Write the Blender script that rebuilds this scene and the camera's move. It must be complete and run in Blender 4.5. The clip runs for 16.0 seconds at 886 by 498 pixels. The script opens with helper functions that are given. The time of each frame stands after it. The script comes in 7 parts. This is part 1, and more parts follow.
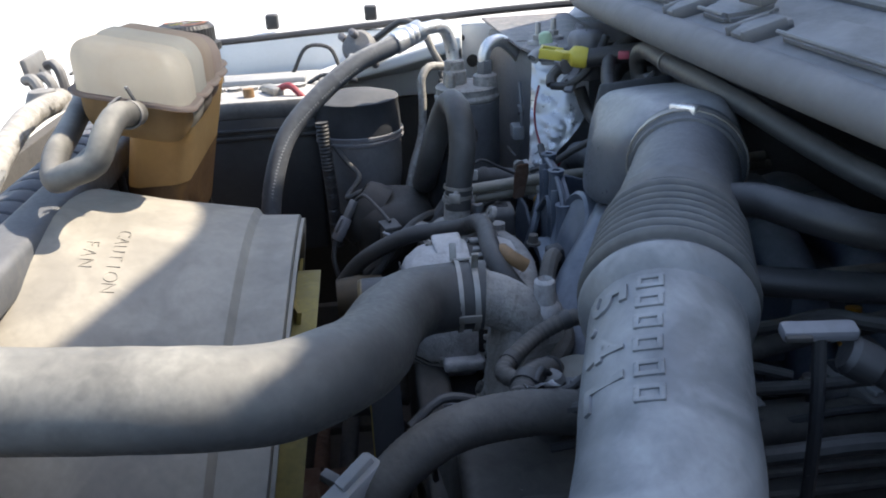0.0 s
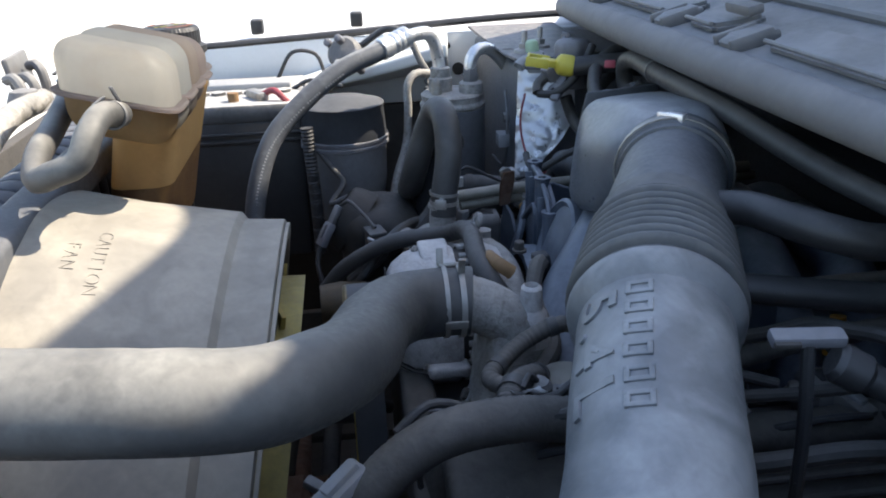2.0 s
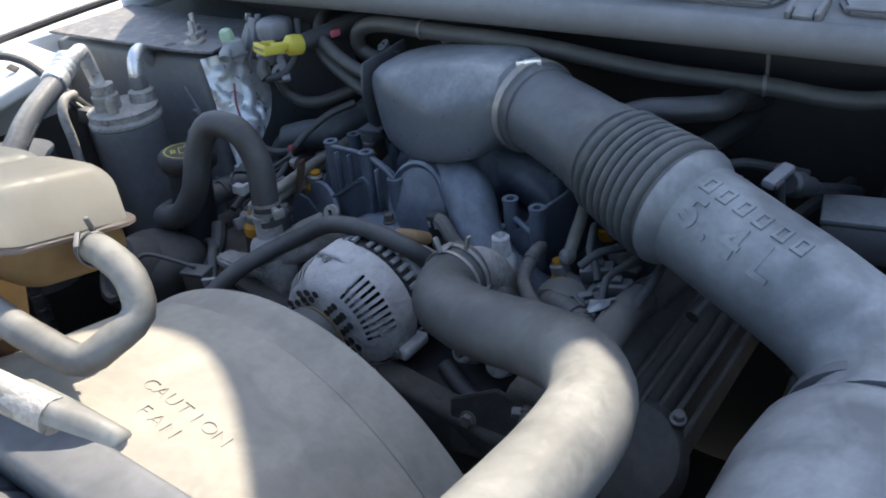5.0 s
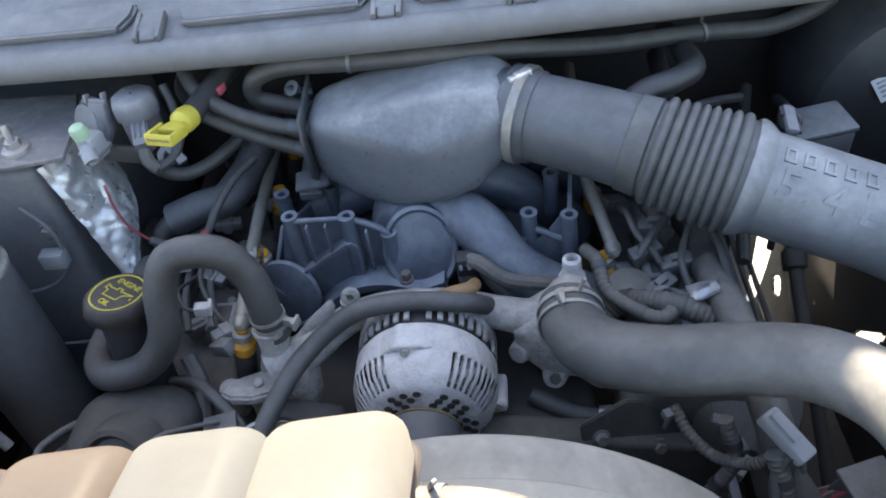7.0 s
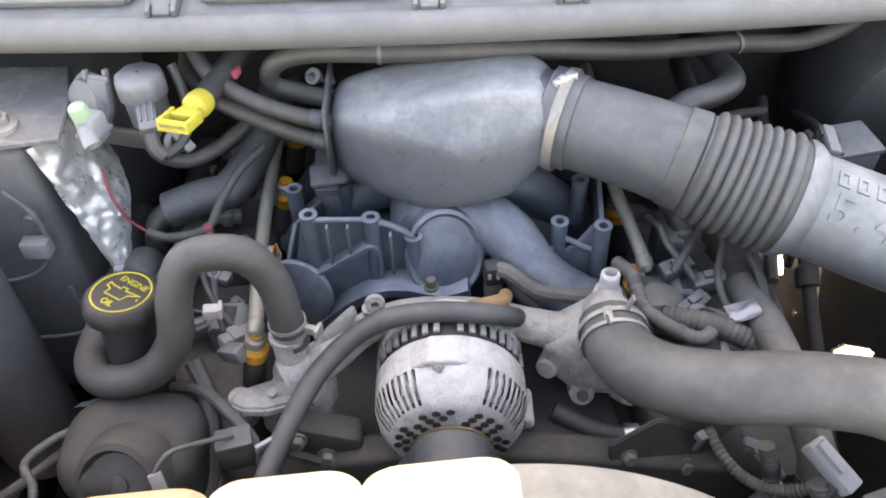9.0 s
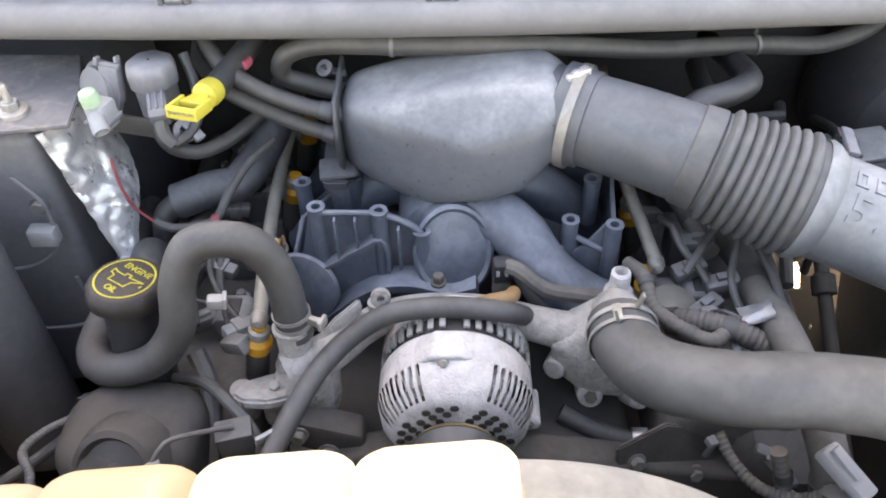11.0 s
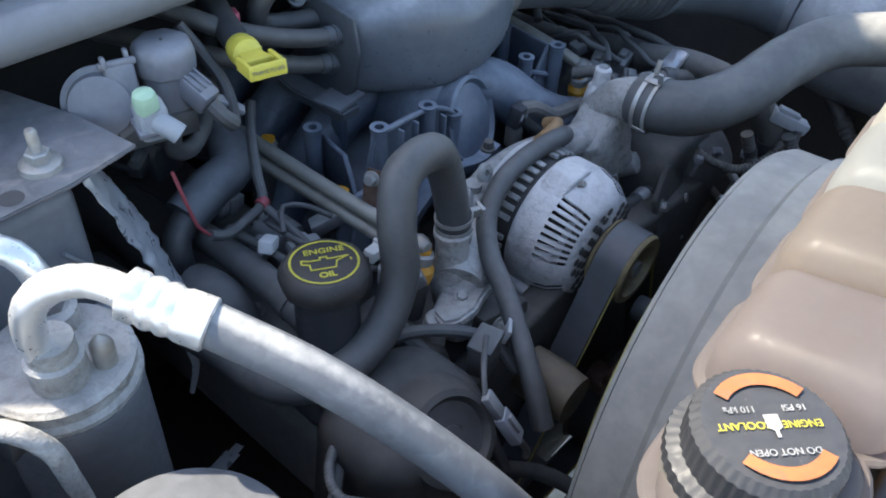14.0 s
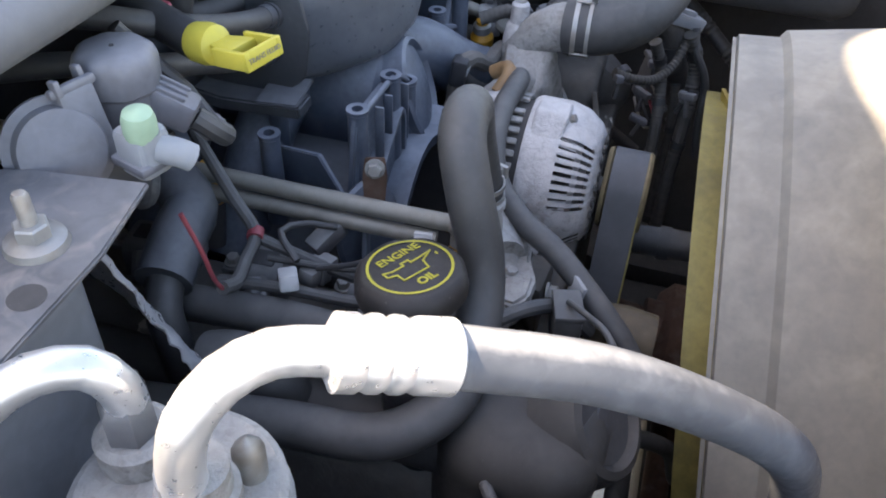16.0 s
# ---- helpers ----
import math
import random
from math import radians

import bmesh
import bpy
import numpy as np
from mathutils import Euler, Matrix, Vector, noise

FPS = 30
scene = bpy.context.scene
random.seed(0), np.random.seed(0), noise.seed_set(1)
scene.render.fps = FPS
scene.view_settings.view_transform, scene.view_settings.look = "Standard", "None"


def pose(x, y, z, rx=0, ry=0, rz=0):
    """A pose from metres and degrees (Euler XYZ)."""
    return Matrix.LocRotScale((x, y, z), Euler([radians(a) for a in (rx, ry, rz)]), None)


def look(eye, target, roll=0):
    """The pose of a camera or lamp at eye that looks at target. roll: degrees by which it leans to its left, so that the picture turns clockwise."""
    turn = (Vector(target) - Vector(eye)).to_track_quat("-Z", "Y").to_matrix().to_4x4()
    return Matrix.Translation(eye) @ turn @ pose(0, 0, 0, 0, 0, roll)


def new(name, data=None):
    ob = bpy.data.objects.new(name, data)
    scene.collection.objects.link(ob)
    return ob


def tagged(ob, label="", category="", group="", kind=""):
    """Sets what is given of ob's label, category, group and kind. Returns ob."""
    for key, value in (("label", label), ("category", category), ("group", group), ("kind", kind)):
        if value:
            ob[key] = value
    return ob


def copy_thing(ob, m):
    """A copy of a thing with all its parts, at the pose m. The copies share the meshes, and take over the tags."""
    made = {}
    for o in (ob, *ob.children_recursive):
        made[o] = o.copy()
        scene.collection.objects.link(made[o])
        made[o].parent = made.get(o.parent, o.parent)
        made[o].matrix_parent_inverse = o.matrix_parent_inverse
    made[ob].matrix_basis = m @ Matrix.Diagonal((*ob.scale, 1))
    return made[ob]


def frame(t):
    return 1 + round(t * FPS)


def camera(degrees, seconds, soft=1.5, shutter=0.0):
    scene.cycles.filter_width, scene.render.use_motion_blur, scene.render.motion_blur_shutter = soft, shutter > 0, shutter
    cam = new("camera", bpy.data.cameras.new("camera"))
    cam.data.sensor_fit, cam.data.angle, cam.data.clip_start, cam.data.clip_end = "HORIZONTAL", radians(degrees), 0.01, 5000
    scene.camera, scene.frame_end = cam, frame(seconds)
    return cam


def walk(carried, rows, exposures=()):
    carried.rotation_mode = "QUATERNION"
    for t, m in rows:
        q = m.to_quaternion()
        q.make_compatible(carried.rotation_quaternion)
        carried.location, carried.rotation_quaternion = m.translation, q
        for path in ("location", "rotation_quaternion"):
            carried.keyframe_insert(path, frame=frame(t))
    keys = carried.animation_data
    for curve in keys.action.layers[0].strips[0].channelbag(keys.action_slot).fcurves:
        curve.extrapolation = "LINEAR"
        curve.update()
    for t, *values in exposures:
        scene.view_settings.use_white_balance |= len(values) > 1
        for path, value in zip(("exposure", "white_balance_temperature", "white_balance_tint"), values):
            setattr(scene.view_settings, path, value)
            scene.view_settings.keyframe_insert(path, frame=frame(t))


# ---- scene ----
cam = camera(56.3, 16.0, 1.9)
PATH = [
    (0, (0.829, -0.072, 1.341), (-1.008, 0.081, 0.565), -3.0),
    (0.5, (0.827, -0.073, 1.339), (-1.009, 0.094, 0.563), -2.5),
    (1, (0.826, -0.076, 1.336), (-1.012, 0.114, 0.572), -1.4),
    (1.5, (0.828, -0.076, 1.338), (-1.014, 0.104, 0.581), -1.9),
    (2, (0.826, -0.077, 1.336), (-1.014, 0.123, 0.58), -1.9),
    (2.5, (0.824, -0.081, 1.339), (-1.009, 0.102, 0.56), -2.8),
    (3, (0.831, -0.1, 1.348), (-1.001, 0.162, 0.589), -0.6),
    (3.5, (0.84, -0.244, 1.374), (-0.874, 0.312, 0.506), -3.4),
    (4, (0.805, -0.385, 1.4), (-0.754, 0.478, 0.492), -4.7),
    (4.5, (0.701, -0.484, 1.439), (-0.721, 0.559, 0.495), -8.3),
    (4.7, (0.658, -0.516, 1.447), (-0.646, 0.667, 0.499), -7.3),
    (6.8, (0.18, -0.562, 1.579), (-0.049, 0.889, 0.221), -9.7),
    (7, (0.131, -0.538, 1.615), (-0.078, 0.922, 0.265), -9.7),
    (7.5, (0.108, -0.489, 1.617), (-0.078, 1.02, 0.318), -8.7),
    (8, (0.05, -0.506, 1.639), (-0.077, 1.003, 0.332), -7.6),
    (8.5, (0.017, -0.487, 1.618), (-0.023, 0.941, 0.218), -3.3),
    (10.8, (0.017, -0.485, 1.605), (0.014, 0.942, 0.204), -1.3),
    (11, (0.024, -0.493, 1.588), (-0.033, 0.964, 0.219), -2.0),
    (11.3, (0.021, -0.485, 1.591), (-0.108, 0.949, 0.204), -2.6),
    (11.5, (0.015, -0.478, 1.568), (-0.078, 0.937, 0.157), -2.3),
    (12, (-0.111, -0.499, 1.562), (0.178, 0.874, 0.137), 2.6),
    (12.2, (-0.167, -0.513, 1.577), (0.19, 0.87, 0.178), 2.1),
    (12.5, (-0.28, -0.486, 1.558), (0.197, 0.877, 0.174), 3.4),
    (12.8, (-0.351, -0.445, 1.554), (0.151, 0.93, 0.191), -0.1),
    (13, (-0.41, -0.408, 1.549), (0.271, 0.868, 0.167), 3.2),
    (13.2, (-0.473, -0.401, 1.53), (0.346, 0.805, 0.161), 3.6),
    (13.5, (-0.554, -0.399, 1.527), (0.39, 0.66, 0.118), 3.5),
    (13.6, (-0.568, -0.378, 1.534), (0.449, 0.589, 0.11), 6.3),
    (13.8, (-0.595, -0.348, 1.515), (0.563, 0.502, 0.124), 9.0),
    (14, (-0.609, -0.32, 1.515), (0.549, 0.576, 0.152), 5.0),
    (14.3, (-0.629, -0.256, 1.504), (0.622, 0.575, 0.183), 7.6),
    (14.5, (-0.644, -0.235, 1.502), (0.649, 0.523, 0.178), 7.3),
    (15, (-0.642, -0.164, 1.482), (0.79, 0.188, 0.131), 9.8),
    (15.3, (-0.648, -0.143, 1.476), (0.765, 0.327, 0.141), 6.3),
    (15.5, (-0.65, -0.127, 1.459), (0.787, 0.375, 0.161), 3.5),
    (16, (-0.666, -0.078, 1.407), (0.792, 0.312, 0.094), 2.7),
]
EXPOSURES = [(0.0, 1.42, 7000, 12), (3.0, 1.52, 7000, 12), (4.0, 1.67, 6800, 11), (4.7, 1.52, 6900, 11), (6.8, 2.0, 7500, 13), (7.0, 2.3, 7700, 13), (7.5, 3.05, 10100, 19), (8.0, 3.15, 10600, 19), (11.4, 3.2, 10300, 20), (12.0, 2.67, 8600, 17), (12.5, 2.37, 7200, 13), (13.0, 2.52, 7900, 15), (13.5, 2.47, 7500, 15), (14.0, 2.07, 6800, 10), (14.5, 2.52, 7900, 17), (15.0, 2.37, 7500, 16), (15.5, 2.27, 7400, 15), (16.0, 2.42, 8000, 17)]
walk(cam, [(t, look(eye, target, roll)) for t, eye, target, roll in PATH], EXPOSURES)

# ---- world, sun and exposure ----
SUN_FROM = Vector((-0.14, 0.80, 1.0)).normalized()
world = bpy.data.worlds.new("world")
scene.world = world
world.use_nodes = True
wn = world.node_tree.nodes
sky = wn.new("ShaderNodeTexSky")
sky.sky_type = "NISHITA"
sky.sun_disc = False
sky.sun_elevation = math.asin(SUN_FROM.z)
sky.sun_rotation = math.atan2(SUN_FROM.x, SUN_FROM.y)
world.node_tree.links.new(sky.outputs[0], wn["Background"].inputs[0])
wn["Background"].inputs[1].default_value = 0.15
sun_data = bpy.data.lights.new("sun", "SUN")
sun_data.energy, sun_data.angle, sun_data.color = 3.7, radians(0.6), (1.0, 0.94, 0.82)
sun_ob = new("sun", sun_data)
sun_ob.matrix_world = look(SUN_FROM * 10, (0, 0, 0))


# ---- materials ----
def surface(name, base, rough=0.6, metal=0.0, grain=200.0, vary=0.25, bump=0.15, dust_or_light=0.0, dust_or_light_col=(0.33, 0.31, 0.28), blotch=28.0, spec=0.5, trans=0.0, stain=0.0, stain_col=(0.1, 0.06, 0.03), fleck=0.05, wipe=0.0, deep=0.0012, level=(-0.1, 0.95), lean=(0.0, 0.0, 1.0), crinkle=0.0, reach=None):
    """A worn surface: colour that varies at two scales, fine relief, a dusty film on what faces lean (mostly up) that
    also holds painted light on some materials, and small flecks.
    """
    m = bpy.data.materials.new(name)
    m.use_nodes = True
    nt = m.node_tree
    b = nt.nodes["Principled BSDF"]
    N, L = nt.nodes.new, nt.links.new
    geo = N("ShaderNodeNewGeometry")

    def noise_at(scale, detail, distort=0.0):
        n = N("ShaderNodeTexNoise")
        n.inputs["Scale"].default_value, n.inputs["Detail"].default_value, n.inputs["Distortion"].default_value = scale, detail, distort
        L(geo.outputs["Position"], n.inputs["Vector"])
        return n.outputs[0]

    def ranged(value, a, c, lo, hi):
        r = N("ShaderNodeMapRange")
        for key, v in (("From Min", a), ("From Max", c), ("To Min", lo), ("To Max", hi)):
            r.inputs[key].default_value = v
        L(value, r.inputs["Value"])
        return r.outputs[0]

    def times(u, v, op="MULTIPLY"):
        n = N("ShaderNodeMath")
        n.operation = op
        for k, w in enumerate((u, v)):
            if isinstance(w, (int, float)):
                n.inputs[k].default_value = w
            else:
                L(w, n.inputs[k])
        return n.outputs[0]

    def blend(f, u, v):
        n = N("ShaderNodeMix")
        n.data_type = "RGBA"
        L(f, n.inputs["Factor"])
        for key, w in (("A", u), ("B", v)):
            if isinstance(w, tuple):
                n.inputs[key].default_value = (*w, 1)
            else:
                L(w, n.inputs[key])
        return n.outputs["Result"]
    broad, fine = noise_at(blotch * 0.45, 3, 0.4), noise_at(grain, 4)
    middle = noise_at(75.0, 7, 0.6)
    both = times(times(times(broad, 0.45), times(middle, 0.33), "ADD"), times(fine, 0.22), "ADD")
    dark, light = tuple(c * (1 - vary) for c in base), tuple(min(0.95, c * (1 + vary)) for c in base)
    col = blend(ranged(both, 0.32, 0.68, 0, 1), dark, light)
    rough_out = ranged(fine, 0.3, 0.7, max(0.05, rough - 0.1), min(1.0, rough + 0.12))
    if stain > 0:
        mask = ranged(noise_at(blotch * 1.7, 8, 0.8), 0.50, 0.72, 0, stain)
        col = blend(mask, col, stain_col)
    if dust_or_light > 0:
        facing_up = N("ShaderNodeVectorMath")
        facing_up.operation = "DOT_PRODUCT"
        facing_up.inputs[1].default_value = lean
        L(geo.outputs["Normal"], facing_up.inputs[0])
        ragged = times(facing_up.outputs["Value"], times(fine, 0.10), "ADD")
        up = ranged(ragged, level[0] + 0.05, level[1] + 0.05, 0.12, 1.0)
        amount = ranged(both, 0.36, 0.62, 0.5 * dust_or_light, dust_or_light)
        film = times(up, amount)
        # reach fades the film along y: the hose's painted light dims towards the engine
        if reach is not None:
            place = N("ShaderNodeSeparateXYZ")
            L(geo.outputs["Position"], place.inputs[0])
            film = times(film, ranged(times(place.outputs["Y"], times(broad, 0.05), "ADD"), reach[0], reach[1], 1.0, reach[2]))
        if wipe > 0:
            film = times(film, ranged(noise_at(16.0, 7, 0.7), 0.40, 0.62, 1.0 - wipe, 1.0))
        col = blend(film, col, dust_or_light_col)
        rough_out = times(rough_out, times(film, 0.35), "ADD")
        if metal > 0:
            L(ranged(film, 0, 1, metal, 0.0), b.inputs["Metallic"])
    elif metal > 0:
        b.inputs["Metallic"].default_value = metal
    if fleck > 0:
        specks = ranged(noise_at(420.0, 2), 0.68, 0.76, 0, fleck)
        col = blend(specks, col, (0.42, 0.40, 0.37))
    L(col, b.inputs["Base Color"])
    L(rough_out, b.inputs["Roughness"])
    b.inputs["Specular IOR Level"].default_value = spec
    if trans > 0:
        through_light, mix = N("ShaderNodeBsdfTranslucent"), N("ShaderNodeMixShader")
        mix.inputs[0].default_value = trans
        L(col, through_light.inputs["Color"])
        L(b.outputs[0], mix.inputs[1])
        L(through_light.outputs[0], mix.inputs[2])
        L(mix.outputs[0], nt.nodes["Material Output"].inputs["Surface"])
    if bump > 0:
        bp = N("ShaderNodeBump")
        bp.inputs["Strength"].default_value, bp.inputs["Distance"].default_value = min(1.0, bump * 1.6), deep
        if crinkle > 0:
            cells = N("ShaderNodeTexVoronoi")
            cells.inputs["Scale"].default_value = crinkle
            L(geo.outputs["Position"], cells.inputs["Vector"])
            L(cells.outputs["Distance"], bp.inputs["Height"])
        else:
            L(both, bp.inputs["Height"])
        L(bp.outputs[0], b.inputs["Normal"])
    return m


M = {
    "rubber": surface("dusty_rubber", (0.038, 0.038, 0.039), 0.5, dust_or_light=0.40, dust_or_light_col=(0.25, 0.24, 0.225), wipe=0.35),
    "rubber_clean": surface("black_rubber", (0.022, 0.022, 0.024), 0.45, dust_or_light=0.28, dust_or_light_col=(0.24, 0.24, 0.24), fleck=0.1, wipe=0.3),
    # dusty, with skylight on front-facing sides painted in, fading towards the engine
    "hose_grey": surface("dusty_front_lit_hose", (0.045, 0.045, 0.046), 0.55, dust_or_light=0.8, dust_or_light_col=(0.37, 0.36, 0.325), bump=0.12, wipe=0.4, lean=(0.1, -0.62, 0.78), level=(-0.3, 0.75), stain=0.3, stain_col=(0.10, 0.095, 0.088), reach=(-0.17, -0.06, 0.22)),
    "plastic": surface("black_plastic", (0.03, 0.033, 0.038), 0.45, dust_or_light=0.45, dust_or_light_col=(0.30, 0.31, 0.33), bump=0.06),
    "plastic_blue": surface("dusty_intake_plastic", (0.040, 0.054, 0.078), 0.38, dust_or_light=0.7, dust_or_light_col=(0.34, 0.37, 0.41), wipe=0.55, stain=0.35, stain_col=(0.13, 0.135, 0.145), blotch=22),
    # film adds a painted sheen on the top faces to the dusty, worn plastic
    "resonator": surface("worn_top_lit_resonator_plastic", (0.062, 0.072, 0.088), 0.34, dust_or_light=0.9, dust_or_light_col=(0.42, 0.425, 0.43), blotch=10, wipe=0.3, bump=0.03, level=(0.4, 0.92), stain=0.25, stain_col=(0.15, 0.158, 0.17), vary=0.15),
    "tube_grey": surface("grey_intake_plastic", (0.105, 0.114, 0.125), 0.45, dust_or_light=0.85, dust_or_light_col=(0.36, 0.37, 0.378), blotch=10, bump=0.06, wipe=0.7, stain=0.5, stain_col=(0.062, 0.068, 0.078)),
    "rear_tube": surface("duct_plastic", (0.052, 0.058, 0.066), 0.48, dust_or_light=0.5, dust_or_light_col=(0.235, 0.245, 0.26), blotch=16, bump=0.06, fleck=0.2, wipe=0.5, stain=0.3, stain_col=(0.12, 0.115, 0.105)),
    "dark": surface("dark_engine_plastic", (0.036, 0.034, 0.033), 0.65, dust_or_light=0.45, dust_or_light_col=(0.12, 0.11, 0.10)),
    "grime": surface("grimy_metal", (0.050, 0.046, 0.042), 0.75, metal=0.1, dust_or_light=0.6, dust_or_light_col=(0.15, 0.135, 0.118), vary=0.45, bump=0.5, deep=0.003),
    "cover": surface("dusty_cast_cover", (0.085, 0.079, 0.073), 0.7, metal=0.1, dust_or_light=0.6, dust_or_light_col=(0.21, 0.195, 0.175), vary=0.4, bump=0.5, deep=0.003, wipe=0.4),
    "alu": surface("cast_aluminium", (0.30, 0.29, 0.275), 0.6, metal=0.2, dust_or_light=0.6, dust_or_light_col=(0.38, 0.365, 0.34), vary=0.5, grain=380, bump=0.8, stain=0.8, stain_col=(0.13, 0.118, 0.105), blotch=75, deep=0.004),
    "alu_bright": surface("white_oxidised_aluminium", (0.43, 0.415, 0.405), 0.65, metal=0.15, dust_or_light=0.7, dust_or_light_col=(0.54, 0.525, 0.51), vary=0.4, grain=450, bump=0.7, stain=0.65, stain_col=(0.22, 0.195, 0.18), blotch=60, deep=0.004),
    "alu_pipe": surface("aluminium_pipe", (0.72, 0.72, 0.72), 0.35, metal=0.75, vary=0.12, bump=0.2, fleck=0.1),
    "steel": surface("dull_steel", (0.33, 0.32, 0.30), 0.5, metal=0.6, vary=0.3, bump=0.2, stain=0.45, stain_col=(0.18, 0.12, 0.07)),
    "brass": surface("yellowed_rail_steel", (0.27, 0.255, 0.215), 0.5, metal=0.45, vary=0.25, stain=0.4, stain_col=(0.13, 0.10, 0.075), dust_or_light=0.4),
    "rust": surface("rusty_steel", (0.11, 0.06, 0.04), 0.85, metal=0.15, vary=0.5, bump=0.5, stain=0.5, stain_col=(0.22, 0.17, 0.14), deep=0.003),
    "yellow": surface("yellow_plastic", (0.56, 0.47, 0.065), 0.5, vary=0.12, bump=0.05, fleck=0.0),
    "yellow_print": surface("yellow_print", (0.40, 0.35, 0.035), 0.6, vary=0.3, bump=0.0, fleck=0.0),
    "amber": surface("amber_injector_plastic", (0.52, 0.24, 0.02), 0.4, vary=0.2, bump=0.05),
    "copper": surface("tan_wire_boot", (0.24, 0.14, 0.065), 0.6, vary=0.3),
    "green": surface("pale_green_cap", (0.34, 0.48, 0.33), 0.5, vary=0.15, bump=0.05),
    "foil": surface("crinkled_foil", (0.60, 0.61, 0.63), 0.33, metal=0.6, vary=0.08, bump=0.35, fleck=0.0, grain=90, deep=0.004),
    "shroud": surface("dusty_shroud_plastic", (0.15, 0.141, 0.127), 0.55, dust_or_light=0.95, dust_or_light_col=(0.365, 0.335, 0.282), blotch=7, vary=0.14, bump=0.04, wipe=0.5, stain=0.2, stain_col=(0.13, 0.125, 0.12)),
    "shroud_edge": surface("yellowed_shroud_lip", (0.23, 0.19, 0.06), 0.6, vary=0.4, stain=0.5, stain_col=(0.09, 0.075, 0.04), blotch=12),
    "bottle_white": surface("milky_bottle_plastic", (0.475, 0.485, 0.475), 0.4, vary=0.04, bump=0.02, trans=0.82, fleck=0.0, stain=0.2, blotch=14, stain_col=(0.46, 0.40, 0.35)),
    "bottle_pink": surface("pinkish_bottle_plastic", (0.375, 0.335, 0.325), 0.4, vary=0.05, bump=0.02, trans=0.82, fleck=0.0, stain=0.3, blotch=14, stain_col=(0.37, 0.295, 0.265)),
    "bottle_tan": surface("tan_bottle_plastic", (0.385, 0.345, 0.315), 0.4, vary=0.05, bump=0.02, trans=0.82, fleck=0.0, stain=0.3, blotch=14, stain_col=(0.37, 0.305, 0.24)),
    "bottle": surface("translucent_bottle_plastic", (0.56, 0.545, 0.505), 0.4, vary=0.04, bump=0.02, trans=0.82, fleck=0.0, stain=0.25, blotch=14, stain_col=(0.47, 0.40, 0.33)),
    "bottle_amber": surface("amber_tinted_bottle_plastic", (0.47, 0.35, 0.205), 0.4, vary=0.1, bump=0.02, trans=0.82, fleck=0.0, stain=0.7, blotch=10, stain_col=(0.50, 0.37, 0.20)),
    "coolant": surface("tinted_bottle_plastic", (0.12, 0.078, 0.05), 0.35, vary=0.2, bump=0.02, trans=0.7, fleck=0.0, blotch=16, stain=0.5, stain_col=(0.20, 0.13, 0.06)),
    "paint": surface("van_paint", (0.72, 0.74, 0.74), 0.35, vary=0.06, bump=0.03, dust_or_light=0.3, dust_or_light_col=(0.5, 0.48, 0.45)),
    "cowl": surface("dusty_cowl_plastic", (0.085, 0.09, 0.098), 0.5, dust_or_light=0.7, dust_or_light_col=(0.31, 0.315, 0.325), vary=0.1, blotch=12, bump=0.06, wipe=0.4),
    "seal": surface("cowl_seal_rubber", (0.10, 0.104, 0.11), 0.7, dust_or_light=0.7, dust_or_light_col=(0.27, 0.272, 0.28), vary=0.1, bump=0.06, wipe=0.25),
    "red": surface("red_wire", (0.27, 0.05, 0.06), 0.5, vary=0.15, bump=0.0),
    "pink": surface("pink_tag", (0.45, 0.09, 0.13), 0.5, vary=0.15, bump=0.0),
    "orange": surface("orange_print", (0.30, 0.10, 0.03), 0.6, vary=0.3, bump=0.0, stain=0.5, stain_col=(0.12, 0.07, 0.05), blotch=60),
    "white": surface("white_plastic", (0.52, 0.52, 0.51), 0.5, vary=0.15, dust_or_light=0.4, stain=0.3, stain_col=(0.3, 0.29, 0.27)),
    "grey": surface("grey_connector", (0.28, 0.295, 0.31), 0.5, vary=0.15, dust_or_light=0.4),
    "connector": surface("dark_connector", (0.075, 0.075, 0.08), 0.5, dust_or_light=0.65, dust_or_light_col=(0.36, 0.355, 0.34)),
    "harness": surface("taped_harness", (0.05, 0.047, 0.044), 0.75, dust_or_light=0.7, dust_or_light_col=(0.21, 0.195, 0.175), bump=0.6, vary=0.35, deep=0.003),
    "ground": surface("dry_ground", (0.52, 0.48, 0.42), 0.95, vary=0.35, grain=25, blotch=2, bump=0.6, fleck=0.0),
    "asphalt": surface("dark_frame_steel", (0.045, 0.043, 0.041), 0.8, dust_or_light=0.4, dust_or_light_col=(0.15, 0.13, 0.11)),
    "pump": surface("dull_black_pump_plastic", (0.026, 0.025, 0.024), 0.55, dust_or_light=0.55, dust_or_light_col=(0.12, 0.11, 0.10), wipe=0.3, spec=0.3),
    "belt": surface("ribbed_belt", (0.035, 0.038, 0.043), 0.5, dust_or_light=0.25, dust_or_light_col=(0.2, 0.2, 0.2)),
    "evap": surface("evaporator_case_plastic", (0.14, 0.146, 0.158), 0.5, dust_or_light=0.45, dust_or_light_col=(0.30, 0.32, 0.34), blotch=12, bump=0.06, wipe=0.3, stain=0.4, stain_col=(0.16, 0.15, 0.145)),
    "tank": surface("black_tank_plastic", (0.055, 0.058, 0.065), 0.5, dust_or_light=0.6, dust_or_light_col=(0.19, 0.195, 0.215), wipe=0.3),
    "reservoir": surface("dusty_reservoir_plastic", (0.034, 0.037, 0.043), 0.6, dust_or_light=0.7, dust_or_light_col=(0.14, 0.145, 0.155), wipe=0.25, spec=0.25, blotch=12, level=(0.2, 0.8)),
